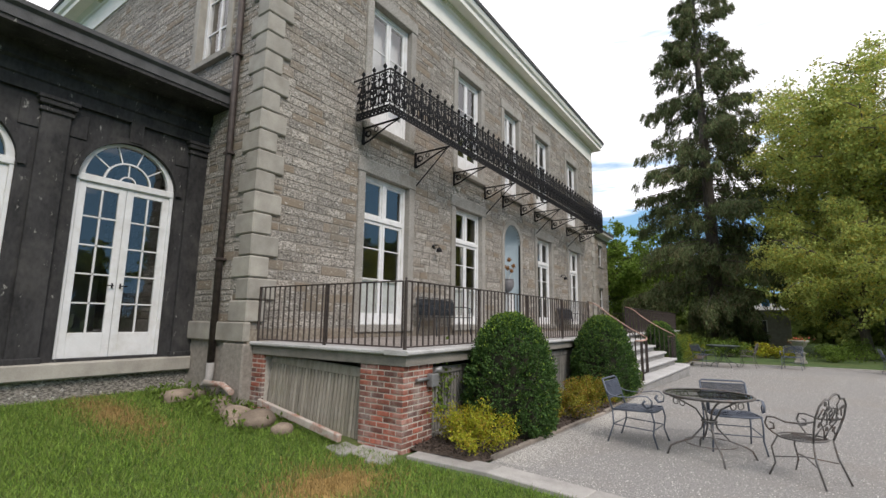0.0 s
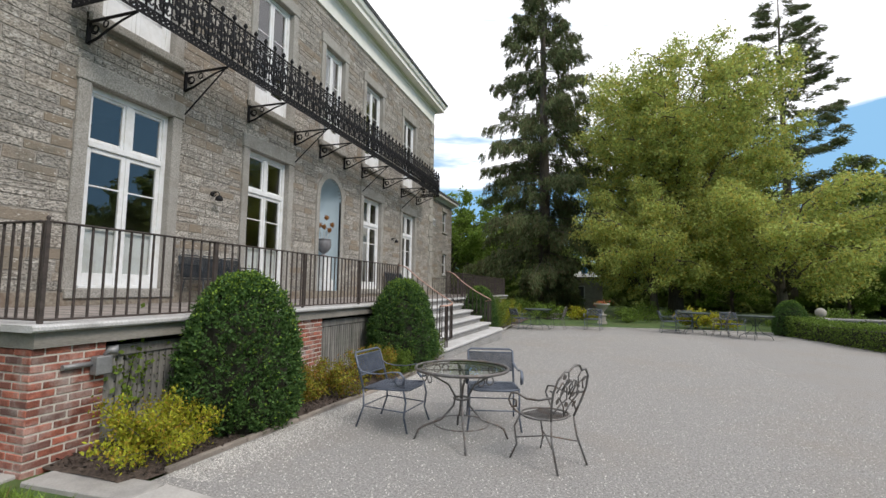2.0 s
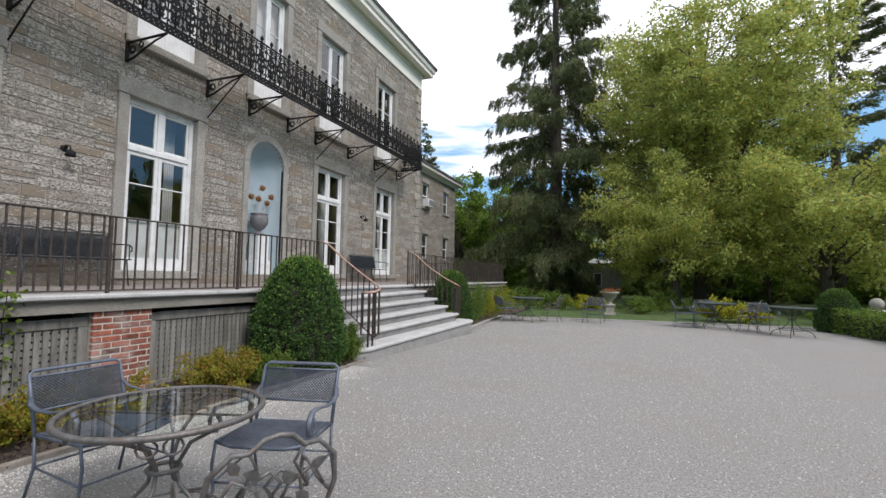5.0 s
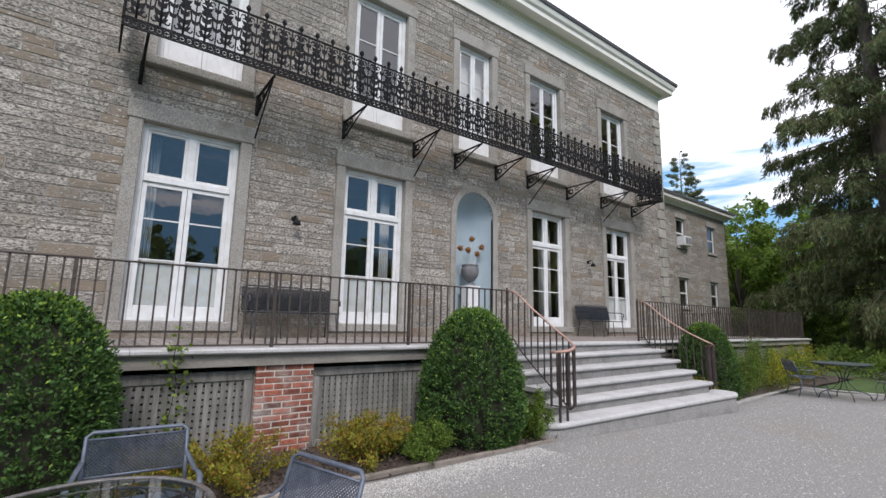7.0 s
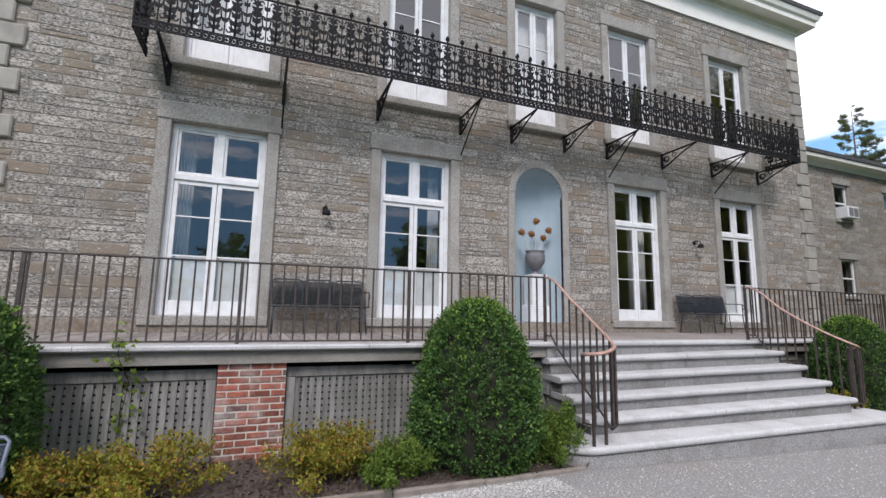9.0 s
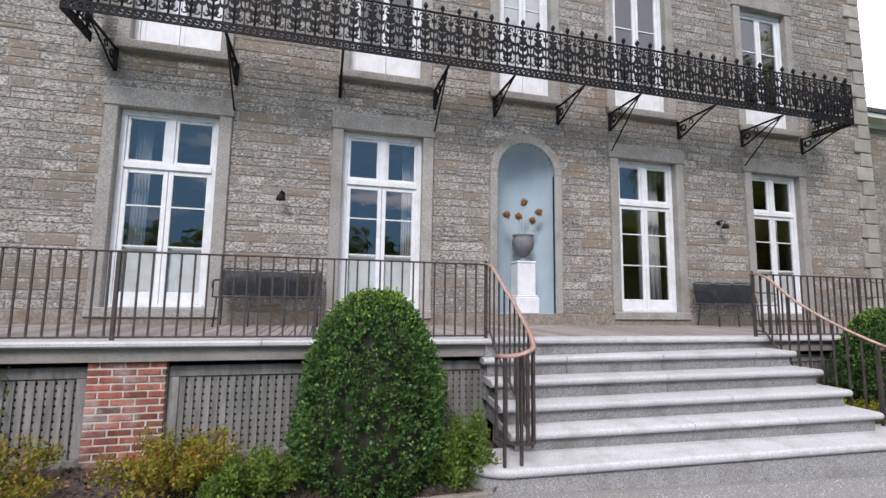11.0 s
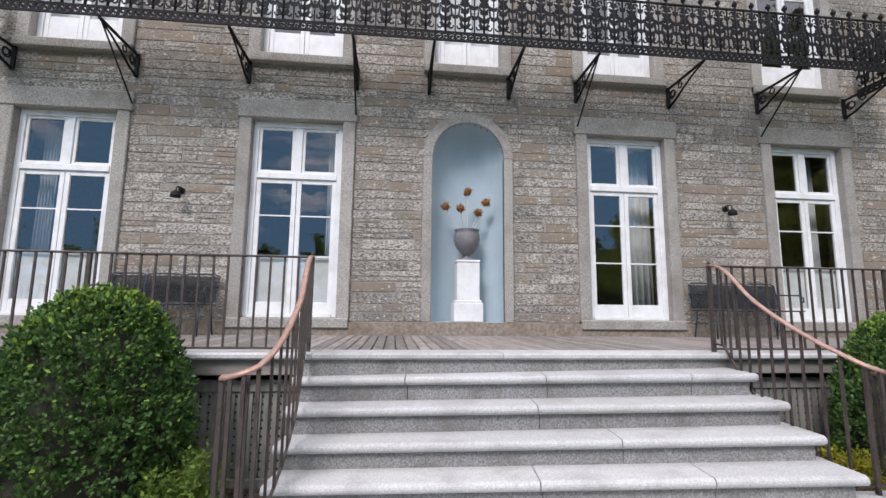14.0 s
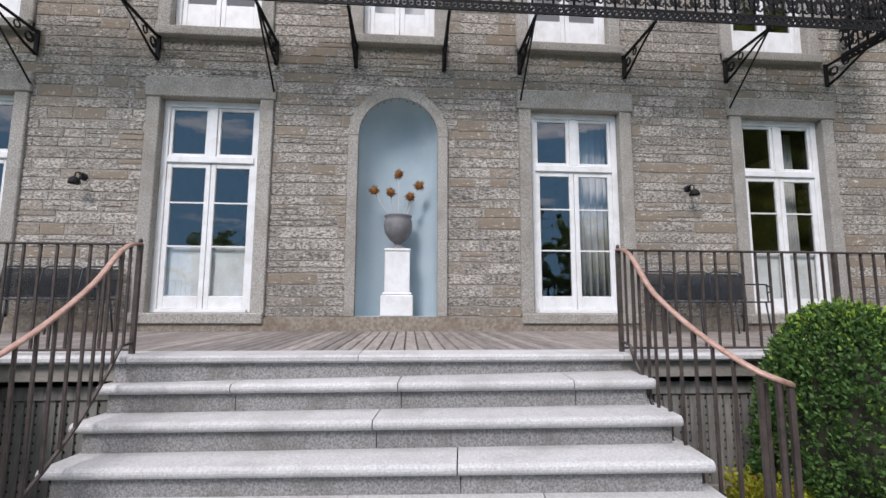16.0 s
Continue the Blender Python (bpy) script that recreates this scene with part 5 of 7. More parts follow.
def vine_chair():
    """Faces +x, its middle over the origin."""
    c = empty("vine_chair", "grey-brown wrought iron armchair with a leafy vine back", "chair", "chairs round the glass table")
    hw = .24
    ring = [(.24 * math.cos(w) * (1 if math.cos(w) > 0 else .85), hw * math.sin(w), .43) for w in [2 * math.pi * i / 28 for i in range(28)]]
    m = MB().tube(ring, .01, 6, closed=True)
    seat = part("seat", m, BROWNIRON, c)
    wire(seat, BROWNIRON, .36, .34, lambda u, v: (u - .18, v - .17, .425), .026, .003)
    def bk(y, z):
        return (-.2 - .16 * max(0, z - .43) / .5, y, z)
    out = [bk(-.17, .43), bk(-.22, .56), bk(-.25, .7), bk(-.23, .82), bk(-.16, .89), bk(-.1, .885), bk(-.05, .93), bk(0, .94), bk(.05, .93), bk(.1, .885), bk(.16, .89), bk(.23, .82), bk(.25, .7), bk(.22, .56), bk(.17, .43)]
    m = MB().tube(out, .011, 6)
    for sg in (-1, 1):
        m.tube([bk(0, .46), bk(sg * .04, .55), bk(sg * .13, .64), bk(sg * .1, .75), bk(sg * .02, .8), bk(-sg * .03, .74), bk(sg * .02, .66)], .008, 5)
        m.tube([bk(sg * .17, .5), bk(sg * .1, .58), bk(sg * .02, .62), bk(sg * .06, .73), bk(sg * .15, .79), bk(sg * .2, .7)], .008, 5)
        m.tube([bk(sg * .1, .885), bk(sg * .07, .82), bk(sg * .13, .72)], .007, 5)
    part("backrest", m, BROWNIRON, c)
    for y, z, a in ((-.12, .67, .6), (.13, .7, 2.2), (-.05, .76, 1.2), (.08, .8, .4), (-.16, .8, 2.6), (.17, .62, 1.6), (.02, .57, .9), (-.1, .56, 2.0), (.15, .84, 1.0), (-.04, .66, 2.8)):
        ca, sa = math.cos(a), math.sin(a)
        pts = [(-.03, 0), (-.01, .02), (.015, .018), (.04, 0), (.015, -.018), (-.01, -.02)]
        vs = []
        for d in (.004, -.004):
            for u, v in pts:
                q = bk(y + u * ca - v * sa, z + u * sa + v * ca)
                vs.append((q[0] - .01 + d, q[1], q[2]))
        part("leaf", MB().add(vs, [tuple(range(6)), tuple(range(11, 5, -1))] + [(i, i + 6, (i + 1) % 6 + 6, (i + 1) % 6) for i in range(6)]), BROWNIRON, c)
    for sg in (-1, 1):
        part("armrest", MB().tube([bk(sg * .24, .66), (-.14, sg * .27, .62), (0, sg * .28, .61), (.12, sg * .28, .64), (.2, sg * .28, .63), (.23, sg * .28, .56), (.19, sg * .28, .5), (.13, sg * .28, .52), (.13, sg * .28, .57), (.17, sg * .28, .58)], .01, 6)
             .tube([(.1, sg * .22, .43), (.16, sg * .26, .47), (.22, sg * .28, .53)], .009, 5), BROWNIRON, c)
        part("leg", MB().tube([(.17, sg * .17, .43), (.23, sg * .2, .3), (.2, sg * .2, .14), (.26, sg * .23, 0)], .01, 6), BROWNIRON, c)
        part("leg", MB().tube([(-.2, sg * .17, .43), (-.22, sg * .19, .25), (-.31, sg * .22, 0)], .01, 6), BROWNIRON, c)
    part("stretcher", MB().tube([(.21, -.2, .2), (0, 0, .23), (-.22, .19, .2)], .007, 5).tube([(.21, .2, .2), (0, 0, .23), (-.22, -.19, .2)], .007, 5), BROWNIRON, c)
    return c


TABLE = (-.79, 5.33)
t0 = round_table(BROWNIRON, TABLEGLASS)
t0.matrix_basis = pose(*TABLE, GZ)
t0.scale = (1, 1, .935)
c0 = mesh_chair()
c0.matrix_basis = pose(-1.63, 5.58, GZ, 0, 0, -4)
c1 = copy_thing(c0, pose(-.61, 5.96, GZ, 0, 0, -74))
v0 = vine_chair()
v0.matrix_basis = pose(.05, 5.04, GZ, 0, 0, 146)
v0.scale = (.89, .89, .91)

# furniture at the far side of the court
GREENIRON = material("dark_green_iron", (0.03, 0.045, 0.04), (0.07, 0.09, 0.08), 10, 0.6, 0.2, 0.1)
far = round_table(GREENIRON, GREENIRON, .5)
tagged(far, "round dark green iron table at the lawn's edge")
far.matrix_basis = pose(3.9, 18.9, GZ, 0, 0, 20)
copy_thing(far, pose(5.4, 17.8, GZ, 0, 0, 50))
copy_thing(far, pose(-1.4, 18.2, GZ, 0, 0, 10))
for x, y, a in ((3.1, 19.0, 0), (3.7, 19.7, -100), (4.6, 18.6, 160), (5.0, 18.7, -80), (.55, 18.9, -100), (-2.0, 18.0, 40), (-.7, 18.5, 170)):
    ch = copy_thing(c0 if x not in (4.6, -.7) else v0, pose(x, y, GZ, 0, 0, a))
    tagged(ch, "dark iron garden armchair at the lawn's edge", group="chairs at the lawn's edge")

# ---- lattice panels under the terrace ----
LX = -3.76


def lattice(y0, y1, label, diamond=True):
    p = empty("lattice_panel", label, "panel", "lattice panels under the terrace", kind="structure")
    z0, z1 = GZ + .02, .9
    part("frame", MB().cbox(LX - .02, LX + .03, y0, y1, z1 - .1, z1).cbox(LX - .02, LX + .03, y0, y1, z0, z0 + .08).cbox(LX - .02, LX + .028, y0, y0 + .09, z0 + .08, z1 - .1).cbox(LX - .02, LX + .028, y1 - .09, y1, z0 + .08, z1 - .1), WOODGREY, p)
    w, g = .05, .022
    me = MB().box(LX - .002, LX + .012, 0, w, z0 + .06, z1 - .08).mesh("slat", WOODGREY)
    k = int((y1 - y0 - .18) / (w + g))
    for i in range(k):
        part("slat", me, None, p, at=pose(0, y0 + .09 + (y1 - y0 - .18) * i / k, 0))
    cross = MB().box(LX - .016, LX - .003, y0 + .05, y1 - .05, 0, .045).mesh("cross_slat", WOODGREY)
    for i in range(11):
        part("cross_slat", cross, None, p, at=pose(0, 0, z0 + .09 + i * .066))
    return p


for a, b in ((3.902, 6.743), (7.392, 10.55), (14.24, 17.348), (17.982, 24.4)):
    lattice(a, b, "weathered grey wooden lattice panel between brick piers")
# added dark sheets that paint the shade under the terrace
setting("terrace_underside", MB().box(LX - .3, LX - .25, 3.4, 10.5, -.1, .95).box(LX - .3, LX - .25, 14.3, 24.5, -.1, .95), TWIGSHADE, "dark sheet standing for the shade behind the lattice", "wall")
# loose slatted panel leaning at the end of the terrace
lp = empty("slatted_panel", "loose weathered slatted wood panel leaning under the terrace", "panel", at=pose(-6.3, 3.42, .1, -3, 2.5, 0))
part("frame", MB().cbox(0, 1.9, -.05, 0, .74, .86).cbox(0, 1.9, -.05, 0, -.08, 0).cbox(0, .08, -.048, 0, 0, .74).cbox(1.82, 1.9, -.048, 0, 0, .74), PANELWOOD, lp)
me = MB().cbox(0, .052, -.04, -.02, -.02, .76, .004).mesh("slat", PANELWOOD)
for i in range(26):
    part("slat", me, None, lp, at=pose(.09 + i * .0665, 0, 0))
# same painted shade, across the end of the terrace
setting("terrace_end_wall", MB().box(-6.6, -4.0, 3.6, 3.65, -.1, .95), TWIGSHADE, "dark sheet standing for the shade under the terrace end", "wall")

# ---- bed, kerbs and edging ----
def kerb_x(y):
    return -2.76 + (min(y, 7.6) - 3.7) * .085 - max(0, y - 7.6) * .02


def bed_z(x, y):
    return GZ + .01 + .035 * noise.noise(Vector((x * 2.1, y * 2.1, 3))) + .03 * min(1, max(0, (kerb_x(y) - x)))


bed = sheet(0, 1, 3.45, 10.6, 10, 70, lambda u, y: 0)
bed.v = [(-3.8 + ((kerb_x(y) + .02 if y < 10.05 else -2.6) + 3.8) * u, y, bed_z(-3.8 + (kerb_x(y) + 3.8) * u, y)) for u, y, z in bed.v]
setting("flower_bed", bed, MULCH, "planting bed of dark bark mulch along the terrace", "flower bed")
bed = sheet(-3.8, -2.42, 14.3, 24, 10, 60, lambda x, y: GZ + .02 + .03 * noise.noise(Vector((x * 2, y * 2, 7))))
setting("flower_bed_far", bed, MULCH, "planting bed beyond the steps", "flower bed")
rng = np.random.default_rng(11)
n = 5200
by = 3.5 + rng.random(n) * 6.7
bx = -3.7 + rng.random(n) * (np.array([kerb_x(y) for y in by]) + 3.7)
bz = np.array([bed_z(x, y) for x, y in zip(bx, by)]) + .006
chips = leaves("bark_chips", np.stack([bx, by, bz], 1), .05, .022, MULCH, rng, out=np.zeros((n, 3)), spread=1)
tagged(part("bark_chips", chips, None), "loose dark bark chips on the bed", "mulch", kind="stuff")
kerb = tagged(new("kerb"), "low edging of weathered stone and timber strips along the bed", "kerb", kind="structure")
y = 3.75
random.seed(4)
while y < 9.9:
    L = min(random.uniform(.7, 1.15), 10.1 - y)
    a, b = Vector((kerb_x(y), y, 0)), Vector((kerb_x(y + L), y + L, 0))
    ang = math.degrees(math.atan2((b - a).y, (b - a).x))
    part("kerb_stone", MB().cbox(.005, (b - a).length - .005, -.027, .027, -.1, .045 + random.uniform(-.012, .012), .008), EDGEWOOD, kerb, at=pose(a.x, a.y, GZ, random.uniform(-3, 3), random.uniform(-.6, .6), ang))
    y += L
for (xa, ya), (xb, yb) in (((-2.35, 14.7), (-2.45, 16.2)), ((-2.45, 16.2), (-2.5, 17.8)), ((-2.5, 17.8), (-2.55, 19.3)), ((-2.55, 19.32), (-1.0, 19.5)), ((-1.0, 19.5), (2.0, 19.95)), ((2.0, 19.95), (5.0, 20.25)), ((5.0, 20.25), (6.9, 20.42))):
    a, b = Vector((xa, ya, 0)), Vector((xb, yb, 0))
    part("kerb_stone", MB().cbox(.005, (b - a).length - .005, -.045, .045, -.1, .05, .012), KERB, kerb, at=pose(xa, ya, GZ, 0, 0, math.degrees(math.atan2(yb - ya, xb - xa))))
edging = tagged(new("edging"), "flat strip of grey paving between lawn and gravel", "paving", kind="structure")
pts = [(-3.55, 3.38), (-2.55, 3.42), (-1.55, 3.3), (-.4, 3.15), (1.0, 2.97), (2.6, 2.85), (4.4, 2.78), (6.0, 2.78), (7.6, 2.85)]
for (xa, ya), (xb, yb) in zip(pts, pts[1:]):
    a, b = Vector((xa, ya, 0)), Vector((xb, yb, 0))
    part("paving_slab", MB().cbox(.004, (b - a).length - .002, -.15, .15, -.08, .018, .008), KERB, edging, at=pose(xa, ya, GZ, 0, 0, math.degrees(math.atan2(yb - ya, xb - xa))))
for x, y, a, w, l in ((-3.95, 3.12, 8, .34, .5), (-4.25, 2.98, -12, .3, .36), (-3.7, 2.98, 20, .22, .3)):
    tagged(part("stepping_stone", MB().cbox(-l / 2, l / 2, -w / 2, w / 2, -.05, .03, .012), KERB, at=pose(x, y, ground_z(x, y) + .005, 1, 2, a)), "flat broken paving stone at the foot of the brick pier", "stone", "loose paving stones")

# ---- shrubs ----
def lump(d, seed, amp=.12, f=2.2):
    return np.array([1 + amp * noise.noise(Vector((p[0] * f + seed, p[1] * f, p[2] * f))) + amp * .6 * noise.noise(Vector((p[0] * f * 3, p[1] * f * 3 + seed, p[2] * f * 3))) for p in d])


def boxwood(seed, R=.65, H=1.58, tufts=2500, pointy=1.0):
    """A clipped shrub: a near-black core painting the shade inside and a shell of leafy tufts that stand out unevenly,
    with hollows between.
    """
    rng = np.random.default_rng(seed)
    s = empty("boxwood", "dense dark green boxwood clipped to a rounded cone in the bed", "shrub", "clipped boxwoods by the steps")

    def rad(v):
        v = np.clip(v, 0, 1)
        lo = .84 + .16 * np.sin(np.clip(v / .22, 0, 1) * np.pi / 2)
        x = np.clip((v - .22) / .78, 0, 1)
        up = np.sqrt(np.clip(1 - x ** 3.0, 0, 1)) * (1 - (.1 + .07 * pointy) * x)
        return R * lo * (.05 + .95 * up)
    # solid dark body, so that gaps between tufts look shaded
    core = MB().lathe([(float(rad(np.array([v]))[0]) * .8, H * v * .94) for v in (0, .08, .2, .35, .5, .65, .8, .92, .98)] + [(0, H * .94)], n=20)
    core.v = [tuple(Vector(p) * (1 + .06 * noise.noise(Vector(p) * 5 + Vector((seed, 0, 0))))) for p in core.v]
    part("inner_growth", core, TWIGSHADE, s)
    v = rng.random(tufts) ** .9
    a = rng.random(tufts) * 2 * np.pi
    cap = rng.random(tufts) < .09
    v = np.where(cap, .9 + .1 * rng.random(tufts), v)
    wob = lump(np.stack([np.cos(a), np.sin(a), v * 2], 1), seed, .1, 2.6)
    r = rad(v) * wob * (.99 - .13 * rng.random(tufts) ** 1.6)
    r = np.where(cap, r * np.sqrt(rng.random(tufts)), r)
    c = np.stack([r * np.cos(a), r * np.sin(a), H * v * (.97 + .03 * wob)], 1)
    slope = np.clip((v - .3) / .7, 0, 1) ** 2
    out = np.stack([np.cos(a), np.sin(a), .5 + 2.2 * slope], 1)
    out /= np.linalg.norm(out, axis=1)[:, None]
    per = 17
    k = np.repeat(np.arange(tufts), per)
    q = rng.random(len(k))
    d = rng.normal(size=(len(k), 3)) * .62 + out[k] * 1.0
    d /= np.linalg.norm(d, axis=1)[:, None]
    p = c[k] + out[k] * ((q - .45) * .075)[:, None] + rng.normal(size=(len(k), 3)) * .018
    p[:, 2] = np.maximum(p[:, 2], .02)
    tip = (q > .72) & (rng.random(len(k)) < (.12 + .6 * slope[k] ** 2))
    part("leaves", leaves("leaves", p[~tip], .034, .02, BOXLEAF, rng, out=d[~tip] * 1.2, spread=.35), None, s)
    part("new_leaves", leaves("new_leaves", p[tip], .032, .018, BOXTIP, rng, out=d[tip] * 1.2, spread=.35), None, s)
    return s


s1 = boxwood(1)
s1.matrix_basis = pose(-3.04, 9.21, GZ)
s2 = boxwood(2, .61, 1.56, 2300, .4)
s2.matrix_basis = pose(-3.12, 4.95, GZ)
s3 = copy_thing(s1, pose(-2.95, 15.45, GZ, 0, 0, 110) @ Matrix.Scale(1, 4))
s3.scale = (.88, .88, .94)
tagged(s3, "smaller clipped green boxwood beside the far stair railing")


def loose_shrub(seed, R, H, mat, label, n=2600, leaf=.034):
    rng = np.random.default_rng(seed)
    s = empty("azalea", label, "shrub")
    tw = MB()
    tips = []
    for i in range(26):
        a, e = rng.random() * 2 * np.pi, .35 + rng.random() * 1.1
        L = H * (.75 + .35 * rng.random())
        d = Vector((math.cos(a) * math.cos(e) * R / H * 1.5, math.sin(a) * math.cos(e) * R / H * 1.5, math.sin(e)))
        p = [Vector((0, 0, 0)), d * L * .5 + Vector((0, 0, .04)), d * L]
        tw.tube(p, [.008, .006, .003], 4)
        for t in (.45, .6, .75, .9, 1.0):
            tips.append(d * L * t)
    part("branchwood", tw, BARK, s)["kind"] = "stuff"
    c = np.array([tuple(t) for t in tips])
    k = rng.integers(0, len(c), n)
    p = c[k] + rng.normal(size=(n, 3)) * np.array([R, R, H]) * .085
    p[:, 2] = np.maximum(p[:, 2], .02)
    part("leaves", leaves("leaves", p, leaf, leaf * .5, mat, rng, out=np.array([0, 0, .6]), spread=.8), None, s)
    return s


YEL = "low azalea with yellow-green autumn leaves in the bark bed"
for i, (x, y, R, H, m) in enumerate(((-3.06, 3.95, .48, .52, AZALEA), (-2.95, 6.35, .45, .46, AZDULL), (-3.0, 5.72, .35, .36, AZDULL), (-2.97, 7.72, .42, .48, AZDULL), (-2.75, 8.28, .3, .36, AZGREEN),
                                     (-2.72, 9.95, .26, .55, AZGREEN), (-2.8, 14.75, .3, .45, AZALEA), (-2.85, 16.5, .5, .95, AZGREEN), (-2.9, 17.6, .55, 1.05, AZGREEN), (-2.9, 18.7, .5, .8, AZALEA), (-3.0, 20.0, .6, .9, AZGREEN), (-3.1, 21.4, .6, .9, AZALEA))):
    s = loose_shrub(20 + i, R, H, m, YEL if m == AZALEA else "low azalea with yellow-green and rust-orange leaves in the bark bed" if m == AZDULL else "loose light green shrub in the bed", 6500 if H < .7 else 8000)
    s.matrix_basis = pose(x, y, GZ)

# creeper on the lattice
rng = np.random.default_rng(8)
vine = empty("creeper", "thin light green creeper climbing over the terrace edge", "plant")
vp = [(LX + .04, 5.95, .2), (LX + .05, 5.98, .5), (LX + .045, 6.02, .8), (DX - .02, 5.96, 1.0), (DX + .03, 5.95, 1.1), (DX + .0, 5.97, 1.2)]
part("stem", MB().tube(vp, .004, 4).tube([(LX + .04, 4.25, .2), (LX + .045, 4.15, .5), (LX + .05, 4.2, .8)], .004, 4), TWIGSHADE, vine)
vq = np.concatenate([np.array(vp)[rng.integers(0, 6, 110)] + rng.normal(size=(110, 3)) * (.02, .07, .09), np.array([(LX + .05, 4.2, .6)]) + rng.normal(size=(150, 3)) * (.015, .14, .2)])
part("leaves", leaves("leaves", vq, .055, .04, BRIGHTLEAF, rng), None, vine)

# hedge and cones at the far right of the court
def hedge_mesh(nm, x0, y0, x1, y1, w, h, n, mat, rng):
    t, u, v = rng.random(n), rng.random(n) * 2 - 1, rng.random(n)
    face = rng.random(n)
    u = np.where(face < .5, np.sign(u), u)
    v = np.where(face >= .5, 1, v)
    d = np.array([x1 - x0, y1 - y0])
    L = np.linalg.norm(d)
    nn = np.array([d[1], -d[0]]) / L
    wob = 1 + .12 * np.sin(t * L * 2.3) + .08 * np.sin(t * L * 5.1)
    p = np.stack([x0 + d[0] * t + nn[0] * u * w * wob, y0 + d[1] * t + nn[1] * u * w * wob, h * v * wob], 1) + rng.normal(size=(n, 3)) * .035
    return leaves(nm, p, .06, .035, mat, rng, spread=1)


rng = np.random.default_rng(31)
hd = empty("hedge", "low clipped light green hedge along the gravel court", "hedge")
part("leaves", hedge_mesh("leaves", 7.2, 19.6, 8.4, 13.0, .42, .55, 15000, AZGREEN, rng), None, hd)
# near-black block that paints the shade inside the hedge
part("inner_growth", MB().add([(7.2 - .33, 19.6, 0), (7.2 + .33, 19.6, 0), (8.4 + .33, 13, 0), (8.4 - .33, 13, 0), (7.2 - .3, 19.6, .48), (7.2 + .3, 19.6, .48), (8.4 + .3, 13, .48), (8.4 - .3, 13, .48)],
     [(0, 1, 2, 3), (4, 7, 6, 5), (0, 4, 5, 1), (1, 5, 6, 2), (2, 6, 7, 3), (3, 7, 4, 0)]), TWIGSHADE, hd)
for x, y, sc in ((7.0, 19.7, .85), (8.6, 12.4, .9), (9.2, 14.2, .75), (8.9, 10.2, .7)):
    cp = copy_thing(s2, pose(x, y, GZ - .02, 0, 0, x * 90))
    cp.scale = (sc, sc, sc * .9)
    tagged(cp, "clipped green boxwood cone beside the low hedge", group="boxwoods by the hedge")
low = tagged(new("garden_wall"), "low dry stone wall with flat coping behind the hedge", "wall", kind="structure")
for i in range(9):
    part("coping_stone", MB().cbox(0, 1.1, -.2, .2, .52, .6, .02).cbox(.02, 1.08, -.16, .16, -.1, .52, .03), RISER, low, at=pose(8.3 + i * 1.12, 20.6 - i * .12, 0, 0, 0, -6))
ball = empty("stone_ball", "pale stone ball finial on a short pier", "ornament", at=pose(8.2, 20.5, 0))
part("pier", MB().cbox(-.2, .2, -.2, .2, -.1, .62, .02), KERB, ball)
part("ball", MB().lathe([(0, 0)] + [(.17 * math.sin(math.pi * i / 10), .17 - .17 * math.cos(math.pi * i / 10)) for i in range(1, 10)] + [(0, .34)], (0, 0, .62), 16), QUOIN, ball)

# planter urn on the lawn
pu = empty("garden_urn", "classical pale stone urn with red flowers on the lawn", "urn", at=pose(.95, 22.6, GZ - .02))
part("pedestal", MB().cbox(-.2, .2, -.2, .2, 0, .1, .01).cbox(-.15, .15, -.15, .15, .1, .36, .01).cbox(-.19, .19, -.19, .19, .36, .42, .01), QUOIN, pu)
part("bowl", MB().lathe([(.1, .42), (.06, .5), (.1, .56), (.22, .68), (.3, .82), (.34, .86), (.33, .9), (.25, .88), (.0, .86)], n=20), QUOIN, pu)
rng = np.random.default_rng(77)
RED = material("red_petals", (0.35, 0.05, 0.03), (0.5, 0.1, 0.05), 9, 0.7, bump=0, vary=0.2)
part("flowers", leaves("flowers", np.array([0, 0, .9]) + rng.normal(size=(260, 3)) * (.13, .13, .05), .06, .05, RED, rng), None, pu)["kind"] = "stuff"
part("leaves", leaves("leaves", np.array([0, 0, .88]) + rng.normal(size=(260, 3)) * (.14, .14, .04), .08, .04, AZGREEN, rng), None, pu)
for i, (x, y, R, H, m) in enumerate(((-1.6, 24.5, .9, .7, AZGREEN), (2.2, 24.6, .9, .6, AZGREEN), (4.5, 21.8, .6, .75, AZALEA), (-4.0, 23.6, 1.0, .9, AZGREEN), (5.3, 22.0, .6, .6, AZALEA), (-.2, 25.2, .8, .6, AZALEA), (7.8, 22.3, .7, .7, AZGREEN), (3.2, 27, 1.2, .8, AZGREEN), (-3, 27, 1.2, .9, AZGREEN), (10, 23, 1.0, .8, AZGREEN))):
    s = loose_shrub(60 + i, R, H, m, "loose green border shrub beyond the lawn", 2600, .09)
    s.matrix_basis = pose(x, y, GZ - .03)

